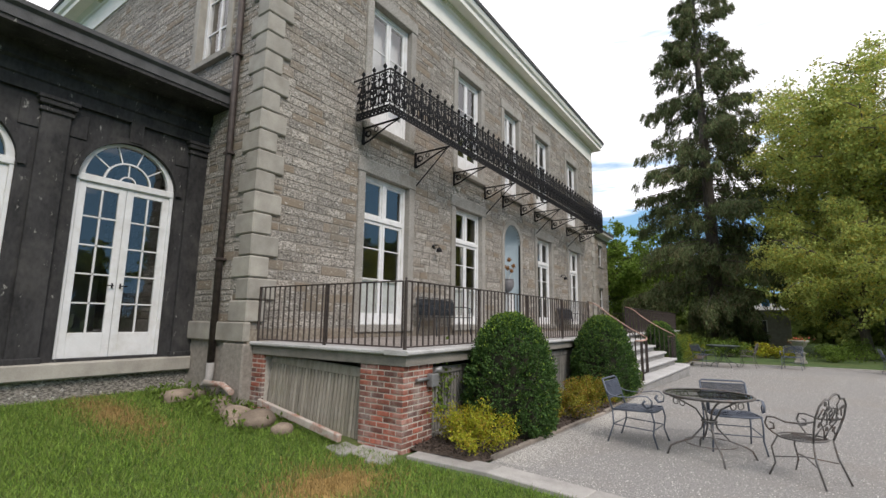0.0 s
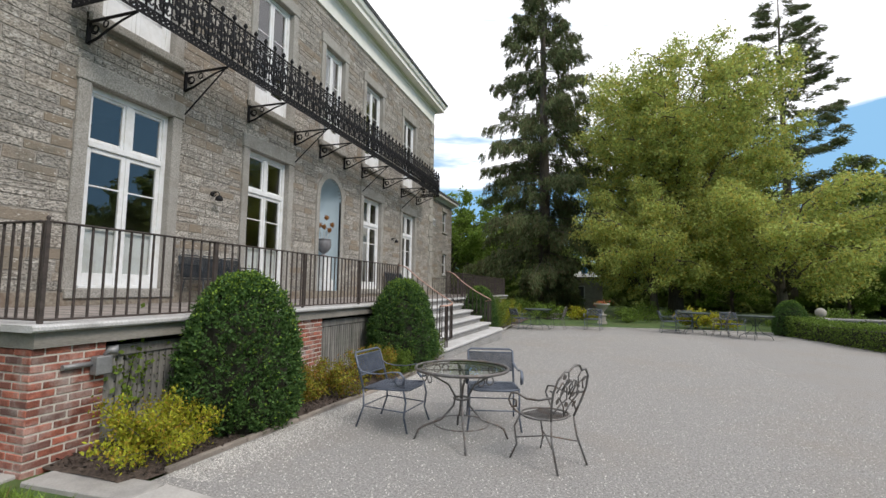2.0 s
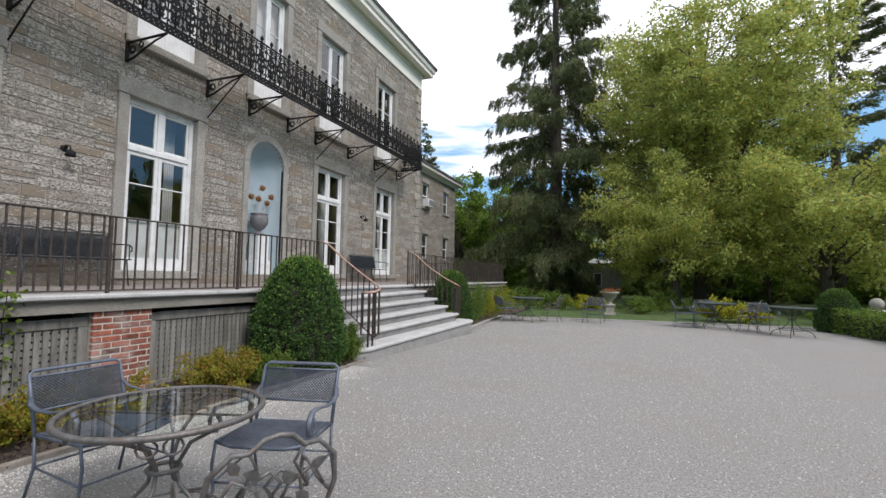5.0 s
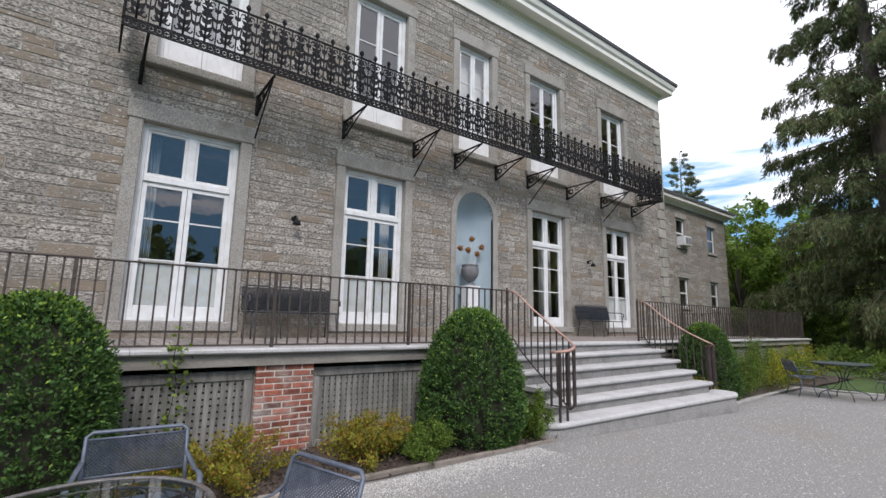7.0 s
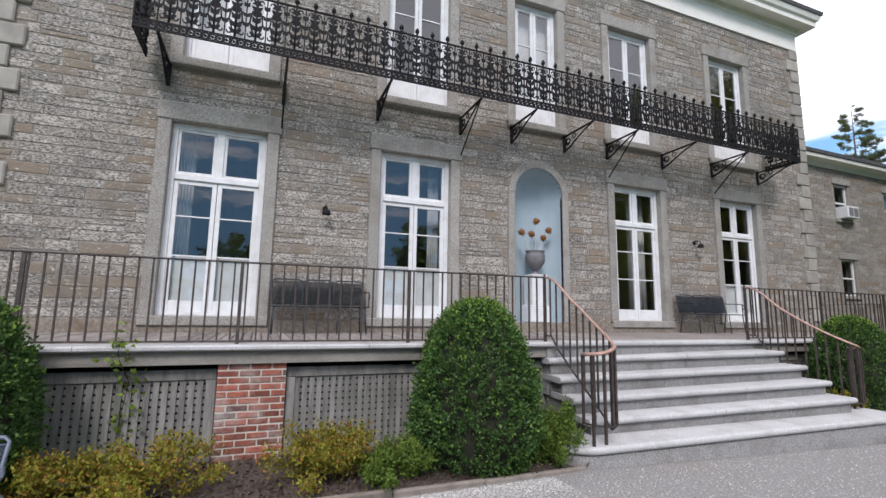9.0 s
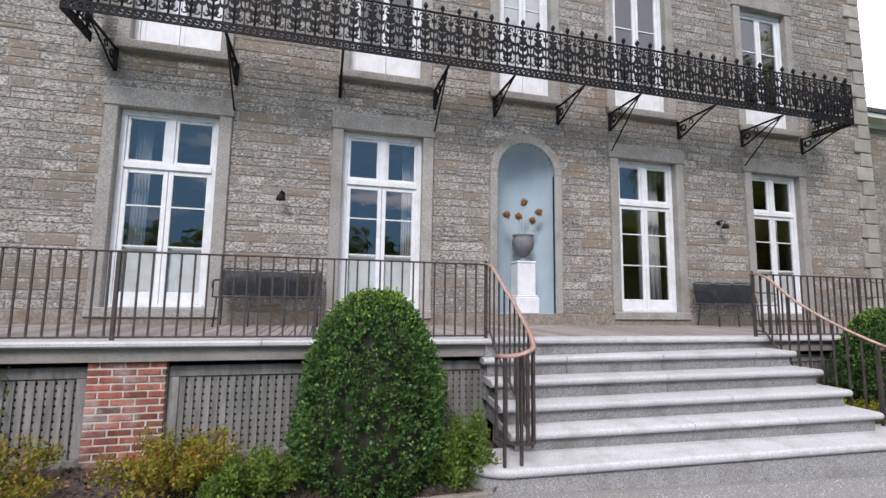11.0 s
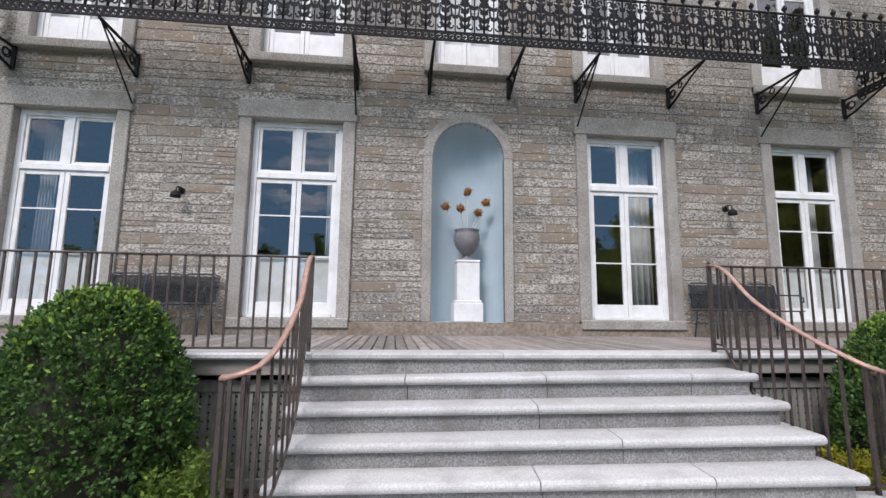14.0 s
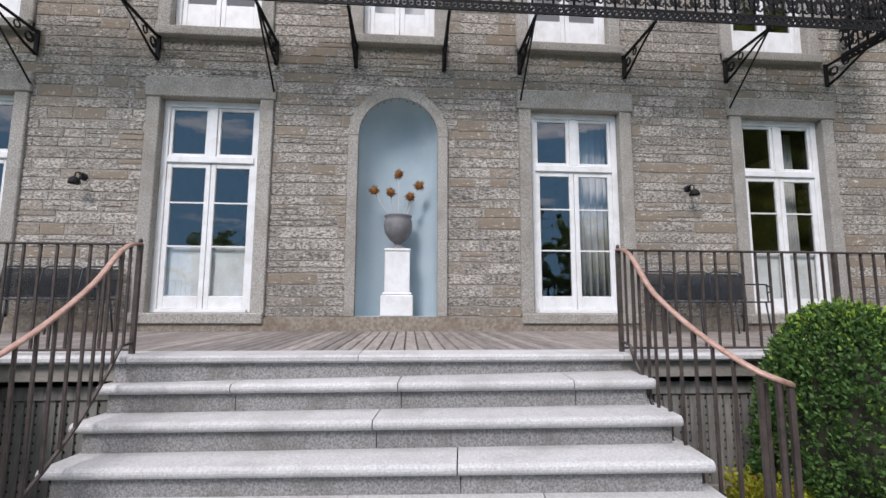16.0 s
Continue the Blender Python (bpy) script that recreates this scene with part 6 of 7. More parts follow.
# ---- trees ----
def spruce(seed, H, R, sprays=3400, low=.05, tier=0.0, taper=.7, label="tall dark drooping conifer behind the lawn"):
    """A tall conifer: trunk, limbs round it, and needle sprays that hang from the limbs with gaps between.
    tier: 0 for hanging curtains of needles, 1 for flat plumes on open limbs."""
    rng = np.random.default_rng(seed)
    t = empty("conifer", label, "tree")
    part("trunk", MB().tube([(0, 0, -.2), (.05, 0, H * .3), (-.05, .05, H * .65), (0, 0, H)], [H * .016, H * .012, H * .006, .02], 9), BARK, t)
    limbs = MB()
    nb = int(H * (9 - 4.5 * tier))
    us = low + (1 - low) * (np.arange(nb) + rng.random(nb)) / nb
    Ls = R * (1 - us) ** taper * (.55 + .5 * rng.random(nb)) + .25
    Ls = np.where(us < .1, Ls * .42, Ls)
    az = rng.random(nb) * 2 * np.pi
    dro = (.1 + .34 * (1 - us)) * (1 - .6 * tier)

    def on(i, f):
        L = Ls[i]
        return L * f, H * us[i] + L * (.1 * f - dro[i] * f * f + (.1 + .12 * tier) * f ** 4)
    for i in range(nb):
        c, s_ = math.cos(az[i]), math.sin(az[i])
        pts = []
        for f in (0, .3, .6, .85, 1):
            rr, z = on(i, f)
            pts.append((c * rr, s_ * rr, z))
        limbs.tube(pts, [.05 * (1 - us[i]) + .015, .04 * (1 - us[i]) + .01, .02, .012, .006], 4)
    part("limbwood", limbs, BARK, t)["kind"] = "stuff"
    i = rng.choice(nb, sprays, p=Ls / Ls.sum())
    f = rng.random(sprays) ** .65 * .92 + .1
    rr, z = on(i, f)
    side = rng.normal(size=sprays) * (.07 + .16 * Ls[i] * (1.1 - f)) * .8
    c, s_ = np.cos(az[i]), np.sin(az[i])
    root = np.stack([c * rr - s_ * side, s_ * rr + c * side, z - .1 * np.abs(side)], 1)
    hang = (.35 + .75 * rng.random(sprays)) * (1 - .62 * tier) * (.45 + .55 * (1 - us[i]))
    outw = np.stack([c, s_, np.zeros(sprays)], 1)
    per = 26
    k = np.repeat(np.arange(sprays), per)
    q = rng.random(len(k))
    P = root[k] + outw[k] * (q * (.16 + .4 * tier))[:, None] + rng.normal(size=(len(k), 3)) * .07 * (1 - .5 * q)[:, None]
    P[:, 2] -= q * hang[k]
    P[:, 2] = np.maximum(P[:, 2], .15)
    D = outw[k] * (.35 + .9 * tier) + np.array([0, 0, -1.0 + .75 * tier])
    part("needles", leaves("needles", P, .27, .05, SPRUCE, rng, out=D, spread=.45), None, t)
    return t


def broadleaf(seed, H, R, mat, sprays=1500, per=40, leaf=.15, trunk=.3, base=.3, label="large broad green tree turning yellow behind the lawn", boughs=26, droop=.25, dome=.55):
    """A leafy tree: trunk, boughs that fork into branches, and flat drooping leaf sprays along them, open between the layers."""
    rng = np.random.default_rng(seed)
    t = empty("broadleaf_tree", label, "tree")
    part("trunk", MB().tube([(0, 0, -.2), (.1, .05, H * .15), (.0, .1, H * .32), (.1, 0, H * .62)], [trunk * 1.25, trunk, trunk * .8, trunk * .3], 10), BARK, t)
    limbs = MB()
    tips, reach = [], []
    for i in range(boughs):
        a = 2.4 * i + rng.random() * .8
        u = base + (1 - base) * ((i + .5) / boughs) ** .9
        w = (u - base) / (1 - base)
        prof = math.sqrt(max(.04, 1 - max(0, (w - .3) / .75) ** 2.2)) * (1 - dome * max(0, .3 - w))
        L = R * prof * (.8 + .32 * rng.random())
        z0 = H * (.16 + .36 * w) * (.8 + .2 * rng.random()) * min(1, base + .55)
        end = np.array([L * math.cos(a), L * math.sin(a), H * u])
        mid = np.array([end[0] * .42, end[1] * .42, z0 + (end[2] - z0) * .62 + .05 * H])
        start = np.array([.05, .05, z0])
        limbs.tube([tuple(start), tuple(mid), tuple(end)], [trunk * .3, trunk * .15, .02], 5)
        for j in range(9):
            f = .3 + .7 * (j + rng.random()) / 9
            b = start * (1 - f) ** 2 + 2 * mid * f * (1 - f) + end * f * f
            aa = a + (1 if j % 2 else -1) * (.5 + .7 * rng.random())
            l2 = R * (.14 + .2 * rng.random()) * (1.25 - .5 * f)
            e = b + np.array([l2 * math.cos(aa), l2 * math.sin(aa), l2 * (.35 - droop * 2 * rng.random())])
            limbs.tube([tuple(b), tuple((b + e) / 2 + np.array([0, 0, .12 * l2])), tuple(e)], [.04, .025, .008], 4)
            tips.append((b, e))
            reach.append(l2)
    part("limbwood", limbs, BARK, t)["kind"] = "stuff"
    B, E = np.array([p[0] for p in tips]), np.array([p[1] for p in tips])
    k = rng.integers(0, len(B), sprays)
    f = rng.random(sprays) ** .7
    c = B[k] + (E[k] - B[k]) * (f * 1.1)[:, None] + rng.normal(size=(sprays, 3)) * R * np.array([.05, .05, .04])
    size = R * (.045 + .06 * rng.random(sprays))
    i = np.repeat(np.arange(sprays), per)
    n = len(i)
    ang = rng.random(n) * 2 * np.pi
    rad = np.sqrt(rng.random(n))
    off = np.stack([np.cos(ang) * rad, np.sin(ang) * rad, rng.normal(size=n) * .36 - droop * 1.1 * rad ** 2], 1)
    p = c[i] + off * size[i][:, None]
    p[:, 2] = np.maximum(p[:, 2], .3)
    d = np.stack([np.cos(ang), np.sin(ang), np.full(n, -.45)], 1)
    part("crown", leaves("crown", p, leaf, leaf * .62, mat, rng, out=d * .55, spread=.85), None, t)
    return t


big = spruce(3, 29.5, 6.1, 7600, .03)
big.matrix_basis = pose(-2.55, 33.5, 0)
sp2 = spruce(4, 23.5, 6.4, 2600, .25, 1.0, .75, "tall thin conifer with open tiers of drooping limbs")
sp2.matrix_basis = pose(13.7, 38.5, 0)
sp3 = copy_thing(sp2, pose(-24, 60, 0, 0, 0, 70))
sp3.scale = (.8, .8, .95)
mp1 = broadleaf(5, 16.2, 6.2, MAPLE, 3300, 42, .16, .38, .44, boughs=46, dome=.9)
mp1.matrix_basis = pose(5.4, 32, 0)
mp2 = broadleaf(6, 7.4, 5.0, MAPLE, 1450, 38, .14, .24, .34, "spreading lower green tree with drooping branches", 20, .45, .6)
mp2.matrix_basis = pose(9.6, 28.2, 0)
mp3 = copy_thing(mp2, pose(3.9, 28.8, 0, 0, 0, 130))
mp3.scale = (.84, .84, 1)
wd = [broadleaf(40 + i, 15 + 2 * i, 5.5, WOODS, 950, 24, .4, .26, .07, "tree of the woods round the garden", 22) for i in range(3)]
br = broadleaf(50, 11, 4.5, BRIGHTLEAF, 850, 26, .27, .2, .08, "sunlit light green tree beyond the far wing", 20)
br.matrix_basis = pose(-12.5, 43, 0)
b2 = copy_thing(br, pose(-8.0, 47, 0, 0, 0, 60))
b3 = copy_thing(br, pose(24, 40, 0, 0, 0, 200))
for x, y, k in ((14.5, 33, .5), (20.5, 36, .6), (10.0, 38, .5), (17.5, 30.5, .42), (-6.5, 36, .4), (25, 32, .55)):
    bb = copy_thing(br, pose(x, y, 0, 0, 0, x * 50))
    bb.scale = (k, k, k)
    tagged(bb, "small light green tree at the edge of the woods", group="small trees by the woods")
for i, w in enumerate(wd):
    w.matrix_basis = pose((-4, 4.5, 12)[i], (52, 50, 49)[i], 0)
    w.scale = (.7, .7, .7)
random.seed(9)
spots = [(-18, 55), (-11, 56), (0, 58), (8.5, 57), (18, 50), (24, 47), (29, 44), (34, 38), (38, 32), (31, 34), (15, 58), (22, 56), (30, 54), (-26, 48), (-32, 52), (9, 44), (19, 43), (25, 36), (20, 39), (27, 41), (33, 46), (16, 45), (38, 40), (29, 37), (-15, 50), (-7, 54)]
spots += [(41 + 4 * (i % 2), 26 - 7.5 * i) for i in range(9)] + [(33 - 8 * i, -40 - 4 * (i % 2)) for i in range(9)]
for i, (x, y) in enumerate(spots):
    c = copy_thing(wd[i % 3], pose(x, y, 0, 0, 0, random.uniform(0, 360)))
    k = random.uniform(.58, .78)
    c.scale = (k, k, k * random.uniform(.85, 1.1))
    tagged(c, group="trees of the woods")
for x, y, h in ((19, 33, 9), (20.5, 34, 11), (22.5, 33, 10), (16.4, 31.5, 7)):
    dt = empty("bare_tree", "thin pale bare trunk at the edge of the woods", "tree", "bare trunks", at=pose(x, y, 0))
    part("trunk", MB().tube([(0, 0, -.1), (.1, 0, h * .4), (.05, .1, h)], [.16, .12, .03], 7), BAREWOOD, dt)
    lm = MB()
    for j in range(7):
        z, a, L = h * (.3 + .09 * j), j * 2.4, 1.6 - .12 * j
        lm.tube([(.08, .03, z), (L * .6 * math.cos(a), L * .6 * math.sin(a), z + L * .35), (L * math.cos(a), L * math.sin(a), z + L * .4)], [.05, .03, .01], 5)
    part("limbwood", lm, BAREWOOD, dt)
rng = np.random.default_rng(90)
n = 42000
ux = rng.random(n) * 75 - 30
uy = 44 + 4 * np.sin(ux * .35) + rng.random(n) * 8 - np.maximum(0, ux - 15) * .45
uz = rng.random(n) ** 1.6 * (3.0 + 1.2 * np.sin(ux * .9))
tagged(part("undergrowth", leaves("undergrowth", np.stack([ux, uy, uz], 1), .55, .34, WOODS, rng), None), "dark leafy undergrowth at the foot of the woods", "undergrowth", kind="stuff")

# small stone house beyond the trees
hs = empty("garden_house", "small pale stone house glimpsed between the trees", "house", at=pose(.25, 39, 0))
hs.scale = (.8, .8, .68)
part("wall", MB().cbox(-1.4, 1.4, -1.5, 1.5, -.1, 3.6, .03), QUOIN, hs)
part("roof", MB().add([(-1.7, -1.8, 3.6), (1.7, -1.8, 3.6), (1.7, 1.8, 3.6), (-1.7, 1.8, 3.6), (-.6, 0, 4.3), (.6, 0, 4.3)], [(0, 1, 5, 4), (1, 2, 5), (2, 3, 4, 5), (3, 0, 4), (3, 2, 1, 0)]), CREAM, hs, "pale roof")
TARP = material("blue_cover", (0.03, 0.2, 0.42), (0.05, 0.28, 0.52), 4, 0.6)
part("chimney_cover", MB().lathe([(.3, 0), (.3, .45), (.18, .7), (0, .75)], (-.2, -.6, 4.0), 12), TARP, hs, "bright blue cover on the chimney")
wn1 = part("window", MB().box(-.9, -.2, -1.53, -1.49, 1.2, 2.6), WHITE, hs)
part("pane", MB().box(-.82, -.28, -1.54, -1.53, 1.28, 2.52), ROOFING, wn1)

# ---- small things by the side wall ----
dp = empty("downspout", "dark brown metal downspout in the corner of the side wall", "pipe")
part("pipe", MB().tube([(-7.42, S - .08, 9.6), (-7.42, S - .08, 5.0), (-7.42, S - .08, .75)], .055, 10), RAIL, dp)
for z in (2.4, 4.2, 6.0, 7.8):
    part("strap", MB().cbox(-7.5, -7.34, S - .14, S, z, z + .04, .004), RAIL, dp)
part("boot", MB().tube([(-7.42, S - .08, .78), (-7.42, S - .08, .55), (-7.36, S - .2, .42)], .06, 10), KERB, dp, "pale clay boot of the downspout")
RUST = material("rusty_white_metal", (0.4, 0.35, 0.3), (0.56, 0.52, 0.47), 7, 0.6, 0.0, 0.2, stain=(0.3, 0.09, 0.04), stain_scale=5.5, stain_amount=1.0)
gp = empty("fallen_gutter", "fallen white metal gutter pipe with rusty patches on the grass", "pipe")
a, b = Vector((-6.1, 3.12, .33)), Vector((-4.32, 2.98, .13))
d = (b - a).normalized()
part("pipe", MB().cbox(0, (b - a).length, -.045, .045, -.03, .03, .01), RUST, gp, at=look(tuple(a), tuple(b)) @ pose(0, 0, 0, 0, 90, 0))
part("end_piece", MB().tube([(-7.3, S - .22, .5), (-7.0, 3.1, .48), (-6.6, 3.0, .42)], .045, 8), RUST, gp)
ROCK = material("field_rock", (0.13, 0.1, 0.075), (0.28, 0.225, 0.17), 7, 0.9, bump=0.6, vary=0.25)
random.seed(12)
for x, y, r in ((-6.0, 2.72, .2), (-5.6, 2.78, .24), (-6.35, 2.8, .16), (-5.2, 2.85, .15), (-6.75, 2.95, .16), (-5.75, 2.55, .12), (-7.3, 2.6, .22), (-7.45, 3.0, .12)):
    m = MB().lathe([(0, -.6)] + [(math.sin(math.pi * i / 7), -.6 * math.cos(math.pi * i / 7)) for i in range(1, 7)] + [(0, .6)], n=10)
    sd = random.uniform(0, 50)
    m.v = [tuple(Vector(p) * r * (1 + .35 * noise.noise(Vector(p) * 1.3 + Vector((sd, 0, 0))))) for p in m.v]
    tagged(part("rock", m, ROCK, at=pose(x, y, ground_z(x, y) + r * .28, 0, 0, sd * 20)), "rounded brown field rock in the weedy corner", "rock", "rocks by the side wall")
rng = np.random.default_rng(14)
n = 1500
wx, wy = -7.9 + rng.random(n) * 2.6, 2.35 + rng.random(n) * .95
wz = np.array([ground_z(x, y) for x, y in zip(wx, wy)]) + rng.random(n) ** 2 * .14
tagged(part("weeds", leaves("weeds", np.stack([wx, wy, wz], 1), .07, .03, AZGREEN, rng, out=np.array([0, 0, .8]), spread=.7), None), "low green weeds in the corner by the side wall", "weeds", kind="stuff")
METAL = material("grey_box_metal", (0.2, 0.2, 0.2), (0.3, 0.3, 0.3), 9, 0.5, 0.4, 0.15)
eb = empty("outlet_box", "small grey electrical box and floodlight on the brick pier", "electrical box", at=pose(-3.66, 3.82, .78))
part("box", MB().cbox(0, .09, -.07, .07, -.1, .06, .01), METAL, eb)
part("conduit", MB().tube([(.02, -.07, .0), (.02, -.3, .0)], .022, 8), METAL, eb)
part("floodlight", MB().tube([(.04, .02, .06), (.06, .05, .1), (.1, .1, .1)], [.015, .03, .045], 10), METAL, eb)
ac = empty("air_conditioner", "white window air conditioner in the far wing", "air conditioner", at=pose(WINGX, 27.3, 5.21))
part("case", MB().cbox(-.2, .32, -.34, .34, 0, .44, .02), WHITE, ac)
part("grille", MB().box(.32, .326, -.28, -.02, .06, .38).box(.32, .326, .02, .28, .06, .38), METAL, ac)

# ---- grass and pebbles near the path ----
rng = np.random.default_rng(21)
n = 300000
gx, gy = -8.1 + rng.random(n) * 13.0, -1.9 + rng.random(n) * 5.05
edge = np.interp(gx, [-3.5, -1.5, 1.0, 4.4], [3.2, 3.12, 2.8, 2.6])
worn = np.exp(-(((gx + 3.55) / .42) ** 2 + ((gy - 2.15) / .5) ** 2)) + .8 * np.exp(-(((gx + 7.0) / 1.0) ** 2 + ((gy - 1.7) / .3) ** 2))
straw = (rng.random(n) < worn * 1.2)
keep = gy < edge
gx, gy, straw = gx[keep], gy[keep], straw[keep]
gz = np.array([ground_z(x, y) for x, y in zip(gx, gy)]) - .004
n = len(gx)
base = np.stack([gx, gy, gz], 1)
lean = rng.normal(size=(n, 3)) * (.034, .034, 0)
hgt = np.array([0, 0, 1]) * (.03 + .05 * rng.random(n) * (.5 + rng.random(n)))[:, None]
w = rng.normal(size=(n, 3)) * (1, 1, 0)
w /= np.linalg.norm(w, axis=1)[:, None]
w *= .0055
tri = np.stack([base - w, base + w, base + lean + hgt], 1)
STRAW = material("dead_grass", (0.22, 0.14, 0.045), (0.36, 0.25, 0.09), 9, 0.9, bump=0, vary=0.3)
tagged(part("grass", poly_mesh("grass", tri[~straw], 3, GRASS), None), "short mown grass blades of the lawn", "grass", kind="stuff")
tagged(part("dead_grass", poly_mesh("dead_grass", tri[straw] * np.array([1, 1, 1]), 3, STRAW), None), "patches of dead straw-coloured grass", "grass", kind="stuff")
for (cx, cy, ra, rb), nm in (((-3.55, 2.15, .38, .48), "worn_patch"), ):
    ring = [(cx + ra * k * math.cos(w), cy + rb * k * math.sin(w)) for w, k in [(2 * math.pi * i / 24, 1 + .5 * noise.noise(Vector((math.cos(i * .9) * 2, i * .7, cx)))) for i in range(24)]]
    m = MB().add([(x, y, ground_z(x, y) + .006) for x, y in ring] + [(cx, cy, ground_z(cx, cy) + .008)], [(i, (i + 1) % 24, 24) for i in range(24)])
    setting(nm, m, STRAW, "worn straw-coloured patch in the lawn", "ground")
n = 95000
px = -2.7 + rng.random(n) * 6.5
py = 3.5 + rng.random(n) ** 1.2 * 14
near = rng.random(n) < .25
py = np.where(near, 3.7 + rng.random(n) * 6.0, py)
px = np.where(near, np.array([kerb_x(y) for y in py]) + .06 + np.abs(rng.normal(size=n)) * .25, px)
keep = (px > np.array([kerb_x(y) for y in py]) + .05) & ~((py > 9.9) & (py < 14.8) & (px < -2.42 + (py - 9.9) * .09)) & ~((py >= 14.8) & (px < -2.3))
px, py = px[keep], py[keep]
n = len(px)
r = .003 + .006 * rng.random(n) ** 2
ctr = np.stack([px, py, np.full(n, GZ + .001)], 1)
ang = rng.random(n) * 6.28
corner = [np.stack([np.cos(ang + k * 2.09) * r, np.sin(ang + k * 2.09) * r, np.zeros(n)], 1) + ctr for k in range(3)]
apex = ctr + np.stack([rng.normal(size=n) * r * .3, rng.normal(size=n) * r * .3, r * .9], 1)
tri = np.concatenate([np.stack([corner[k], corner[(k + 1) % 3], apex], 1) for k in range(3)])
PEBBLE = material("pebbles", (0.28, 0.27, 0.25), (0.66, 0.64, 0.6), 30, 0.9, bump=0, vary=0.4)
tagged(part("pebbles", poly_mesh("pebbles", tri, 3, PEBBLE), None), "loose pale pebbles strewn over the gravel", "pebbles", kind="stuff")

# ---- masonry pieces ----
def brick_pier(name, x0, x1, y0, y1, z0, z1, faces, label):
    """A brick pier with every brick of the faces named ('e', 's') its own piece."""
    pr = tagged(new(name), label, "pier", kind="structure")
    part("core", MB().box(x0 + .008, x1 - .008, y0 + .008, y1 - .008, z0, z1), BRICKMORTAR, pr)
    L, Hc, g = .2, .0675, .014
    nz = int(round((z1 - z0) / Hc))
    Hc = (z1 - z0) / nz
    cache = {}
    for f in faces:
        u0, u1 = (y0, y1) if f == "e" else (x0, x1)
        for k in range(nz):
            u = u0 - (L / 2 if k % 2 else 0)
            while u < u1 - .02:
                a, b = max(u, u0), min(u + L, u1)
                if b - a > .03:
                    key = (f, round(b - a, 3))
                    if key not in cache:
                        m = MB()
                        w = b - a - g
                        if f == "e":
                            m.cbox(-.05, 0, 0, w, 0, Hc - g, .005)
                        else:
                            m.cbox(0, w, 0, .05, 0, Hc - g, .005)
                        cache[key] = m.mesh("brick", BRICK)
                    j = random.uniform(-.004, .003)
                    z = z0 + k * Hc + g / 2
                    part("brick", cache[key], None, pr, at=pose(x1 + j, a + g / 2, z, 0, random.uniform(-.5, .5), 0) if f == "e" else pose(a + g / 2, y0 - j, z, random.uniform(-.5, .5), 0, 0))
                u += L
    return pr


random.seed(30)
brick_pier("pier_corner", -4.37, -3.67, 3.31, 3.9, -.1, .955, "es", "red brick corner pier with patchy whitish mortar")
brick_pier("pier_front", -4.1, -3.67, 6.745, 7.39, -.1, .955, "e", "red brick pier under the terrace front")
brick_pier("pier_side", -6.7, -6.33, 3.31, 3.7, .0, .955, "s", "narrow brick pier against the house wall")
brick_pier("pier_far", -4.1, -3.67, 17.35, 17.98, -.1, .955, "e", "red brick pier beyond the steps")


def stone_block(mb, w, h, d, seed, flip):
    """A rubble stone with a worn, uneven face; flip: 'e' faces +x along y, 's' faces -y along x."""
    rr = random.Random(seed)
    c = min(.009, h * .12)
    fr = [(c * rr.uniform(.6, 1.6), c * rr.uniform(.5, 1.5)) for _ in range(4)]
    o = [(0, 0), (w, 0), (w, h), (0, h)]
    i = [(fr[0][0], fr[0][1]), (w - fr[1][0], fr[1][1]), (w - fr[2][0], h - fr[2][1]), (fr[3][0], h - fr[3][1])]
    dd = [d * rr.uniform(.55, 1.25) for _ in range(4)]
    mid = (w * rr.uniform(.3, .7), h * rr.uniform(.35, .65))
    vs3 = [(-.02, u, v) for u, v in o] + [(dd[k], *i[k]) for k in range(4)] + [(d * rr.uniform(.9, 1.6), *mid)]
    fs = [(k, (k + 1) % 4, (k + 1) % 4 + 4, k + 4) for k in range(4)] + [(4 + k, 4 + (k + 1) % 4, 8) for k in range(4)]
    if flip == "e":
        return [(p[0], p[1], p[2]) for p in vs3], fs
    return [(p[1], -p[0], p[2]) for p in vs3], fs


def courses(u0, u1, z0, z1, blocked, hmin, hmax, lmin, lmax, seed):
    """Lays out stones as (u, z, w, h); blocked(u, z) tells where there is none."""
    rr = random.Random(seed)
    z = z0
    out = []
    while z < z1 - .04:
        h = min(rr.uniform(hmin, hmax), z1 - z)
        u = u0 - rr.uniform(0, .2)
        while u < u1:
            w = rr.uniform(lmin, lmax) * (1.3 if h > .15 else 1)
            a, b = max(u, u0), min(u + w, u1)
            zm = z + h / 2
            ks = 6
            free = [not blocked(a + (b - a) * (q + .5) / ks, zm) for q in range(ks)]
            q = 0
            while q < ks:
                if free[q]:
                    e = q
                    while e < ks and free[e]:
                        e += 1
                    s, t = a + (b - a) * q / ks, a + (b - a) * e / ks
                    if t - s > .04:
                        if h > .12 and rr.random() < .1:
                            hs_ = h * rr.uniform(.4, .6)
                            out.append((s, z, t - s, hs_))
                            out.append((s, z + hs_, t - s, h - hs_))
                        else:
                            out.append((s, z, t - s, h))
                    q = e
                else:
                    q += 1
            u += w
        z += h
    return out


RECTS = [(y - w / 2 - .17, y + w / 2 + .17, LZ0 - .13, LZ1 + .28) for y, w in LOWER] + [(y - w / 2 - .17, y + w / 2 + .17, UZ0 - .13, UZ1 + .28) for y, w in UPPER]


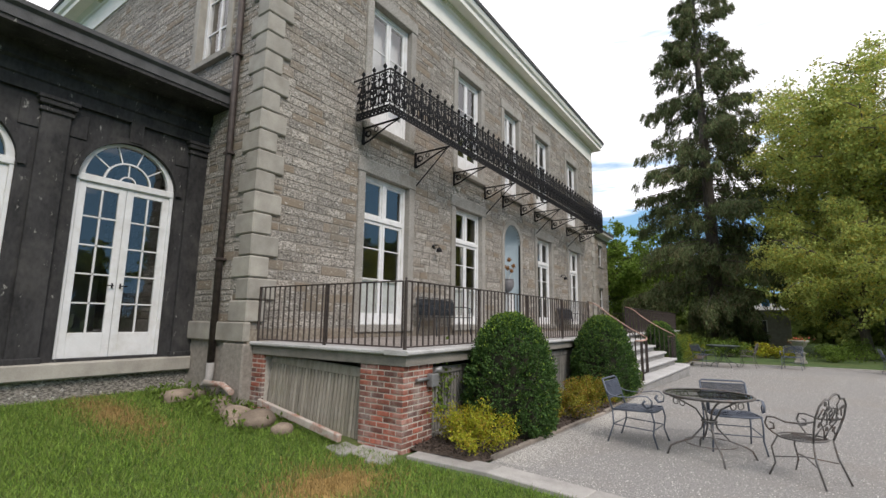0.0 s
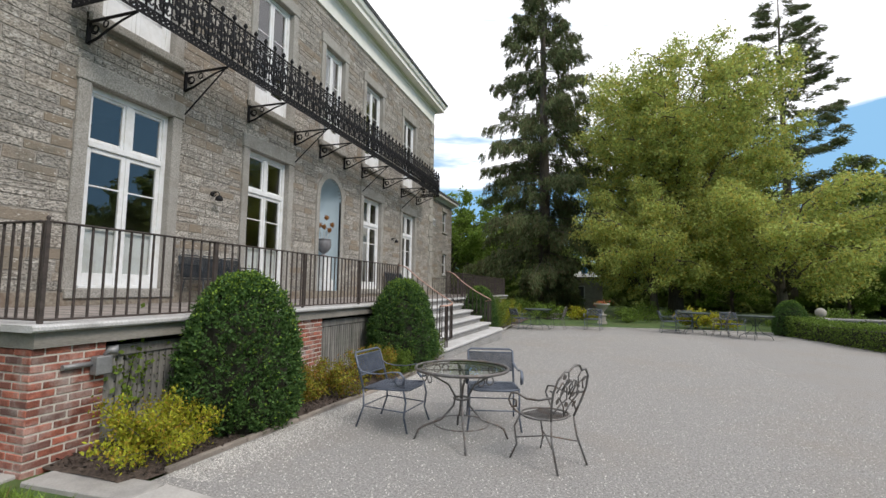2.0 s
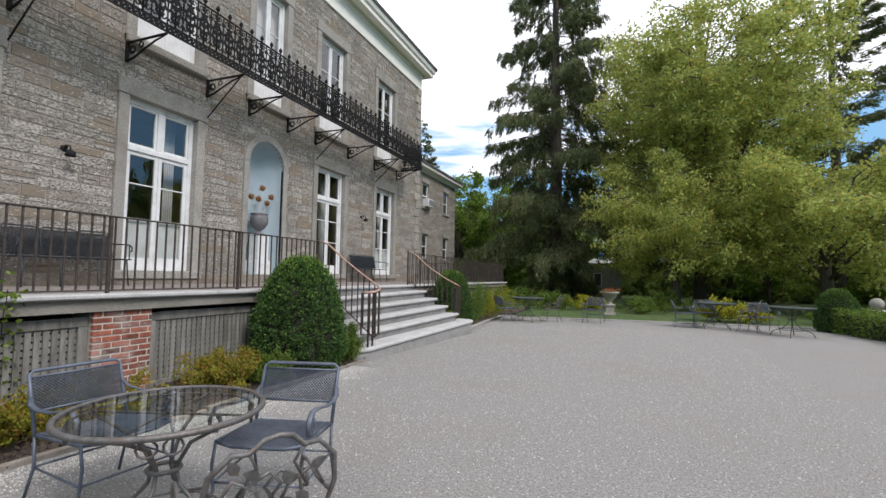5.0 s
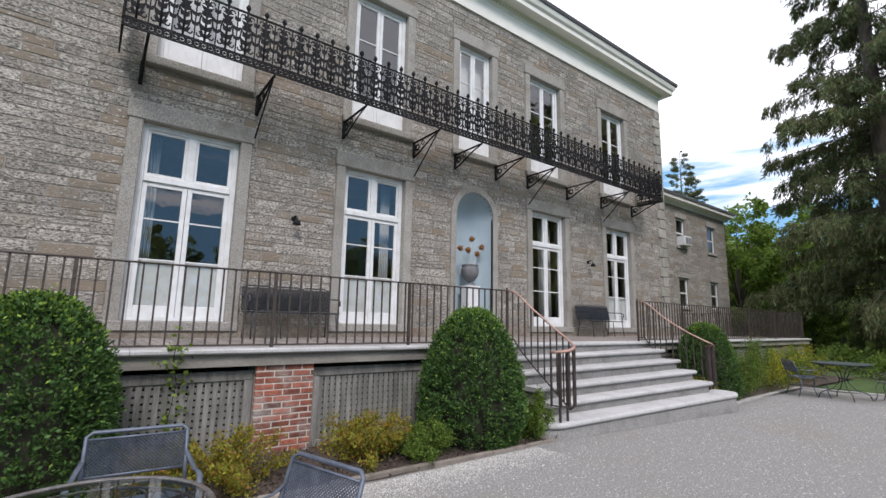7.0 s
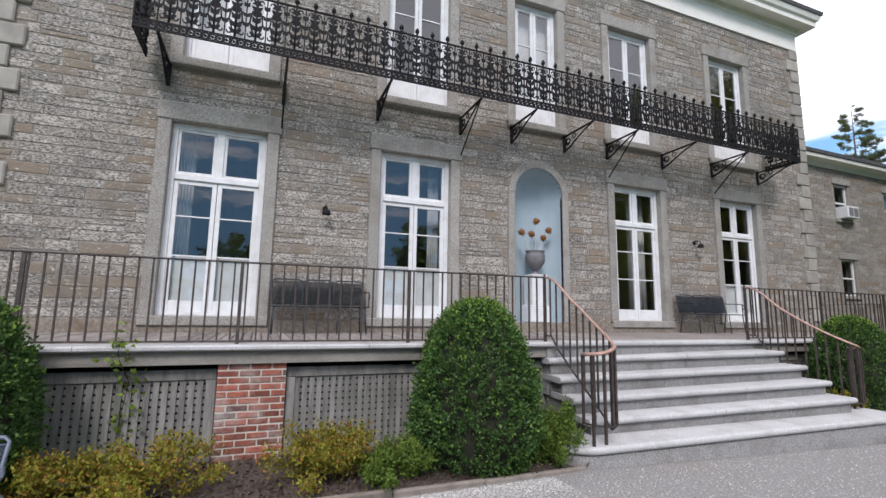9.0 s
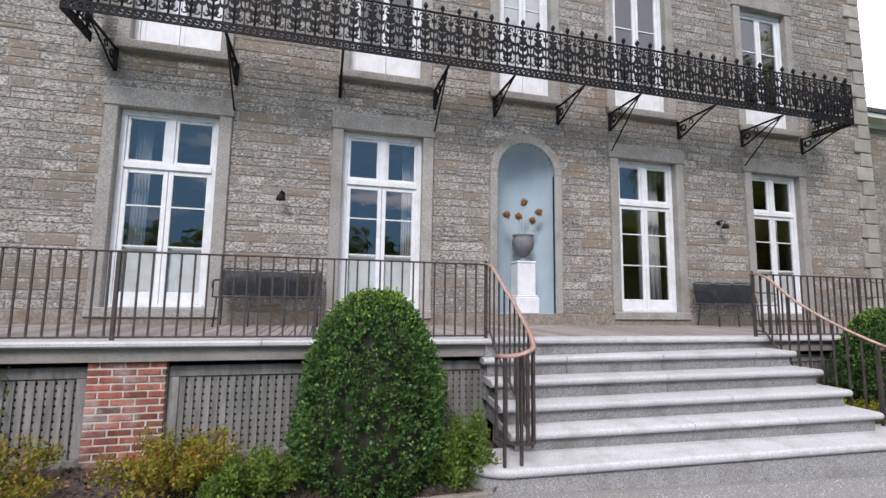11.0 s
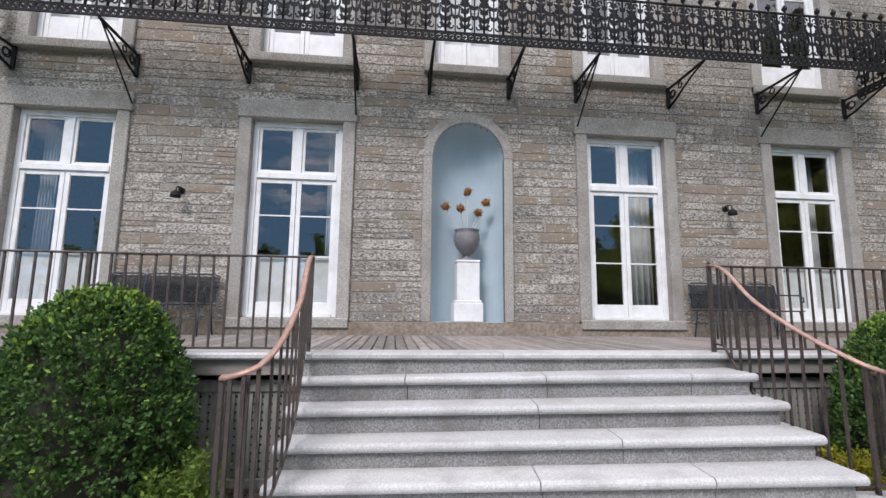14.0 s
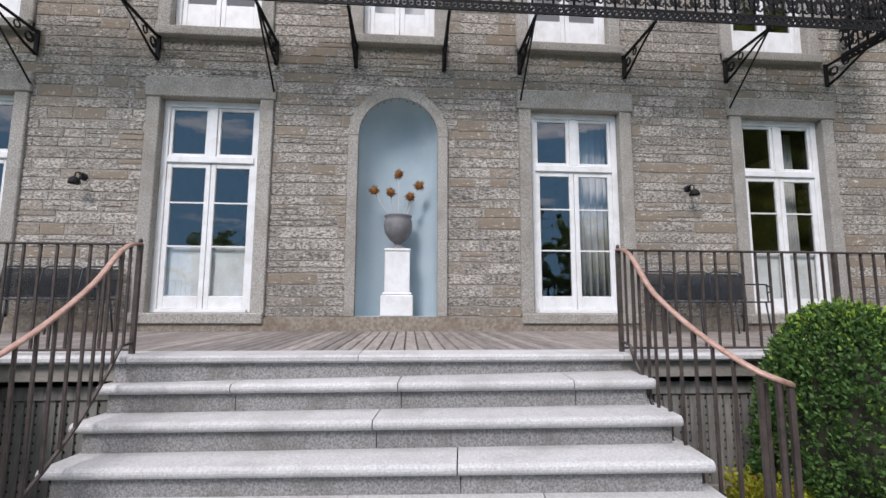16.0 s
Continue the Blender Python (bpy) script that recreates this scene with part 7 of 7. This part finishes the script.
def front_blocked(y, z):
    if z < LZ0 - .05:
        return True
    for a, b, c, d in RECTS:
        if a < y < b and c < z < d:
            return True
    if abs(y - NY) < NR + .13 and z < NSPR:
        return True
    if (y - NY) ** 2 + (z - NSPR) ** 2 < (NR + .13) ** 2:
        return True
    qz = (z - 1.42) / .345
    qw = .46 if int(qz) % 2 else .3
    if y < S + qw - .03 or y > N - qw + .03:
        return True
    return False


def lay(wall, stones, place, flip, near, gap=.006):
    """Stones for which near is true become pieces of their own, the rest one mesh."""
    rest = MB()
    for k, (u, z, w, h) in enumerate(stones):
        jz = ((k * 37) % 17 - 8) * .0011
        z += jz
        vs, fs = stone_block(None, w - gap, h - gap, .008, k * 7 + 1, flip)
        if near(u, z):
            m = MB().add(vs, fs)
            p = place(u, z)
            part("stone", m, STONE, wall, at=pose(*p))
        else:
            p = place(u, z)
            rest.add([(a + p[0], b + p[1], c + p[2]) for a, b, c in vs], fs)
    if rest.v:
        ob = part("stonework", rest, STONE, wall)
        ob["kind"] = "stuff"


front = courses(S, N, LZ0 - .05, 9.33, front_blocked, .125, .19, .22, .58, 3)
lay(wall_east, front, lambda u, z: (FX - .02, u + .005, z + .005), "e", lambda u, z: 10.5 < u < 14.25 and z < 4.9)


def side_blocked(x, z):
    if SW_WIN[0] - .15 < x < SW_WIN[1] + .15 and SW_WIN[2] - .1 < z < SW_WIN[3] + .26:
        return True
    qz = (z - 1.42) / .345
    return x > FX - (.3 if int(qz) % 2 else .46) + .03 and z > 1.42


lay(wall_south, courses(-14, FX, 1.42, 9.33, side_blocked, .075, .17, .18, .55, 5), lambda u, z: (u + .005, S - .0, z + .005), "s", lambda u, z: False)
lay(wing_wall, courses(N, WINGN, 1.0, 7.1, lambda y, z: any(a - .1 < y < b + .1 and c - .1 < z < d + .2 for a, b, c, d in wing_holes), .1, .2, .25, .7, 8), lambda u, z: (WINGX - .02, u + .005, z + .005), "e", lambda u, z: False)
quoins = tagged(new("quoins"), "raised dressed corner stones laid long and short", "quoins", kind="structure")
k, z = 0, 1.42
while z < 9.3:
    h = min(.345, 9.33 - z) - .012
    fw_, sw_ = (.46, .3) if k % 2 else (.3, .46)
    part("quoin", MB().cbox(FX - sw_, FX + .04, S - .04, S + fw_, z, z + h, .02), QUOIN, quoins)
    part("quoin", MB().cbox(FX - sw_, FX + .04, N - fw_, N + .04, z, z + h, .02), QUOIN, quoins)
    z += .345
    k += 1
part("quoin", MB().cbox(FX - .5, FX + .06, S - .06, S + .5, .2, 1.1, .02), MORTAR, quoins, "rendered footing of the corner")
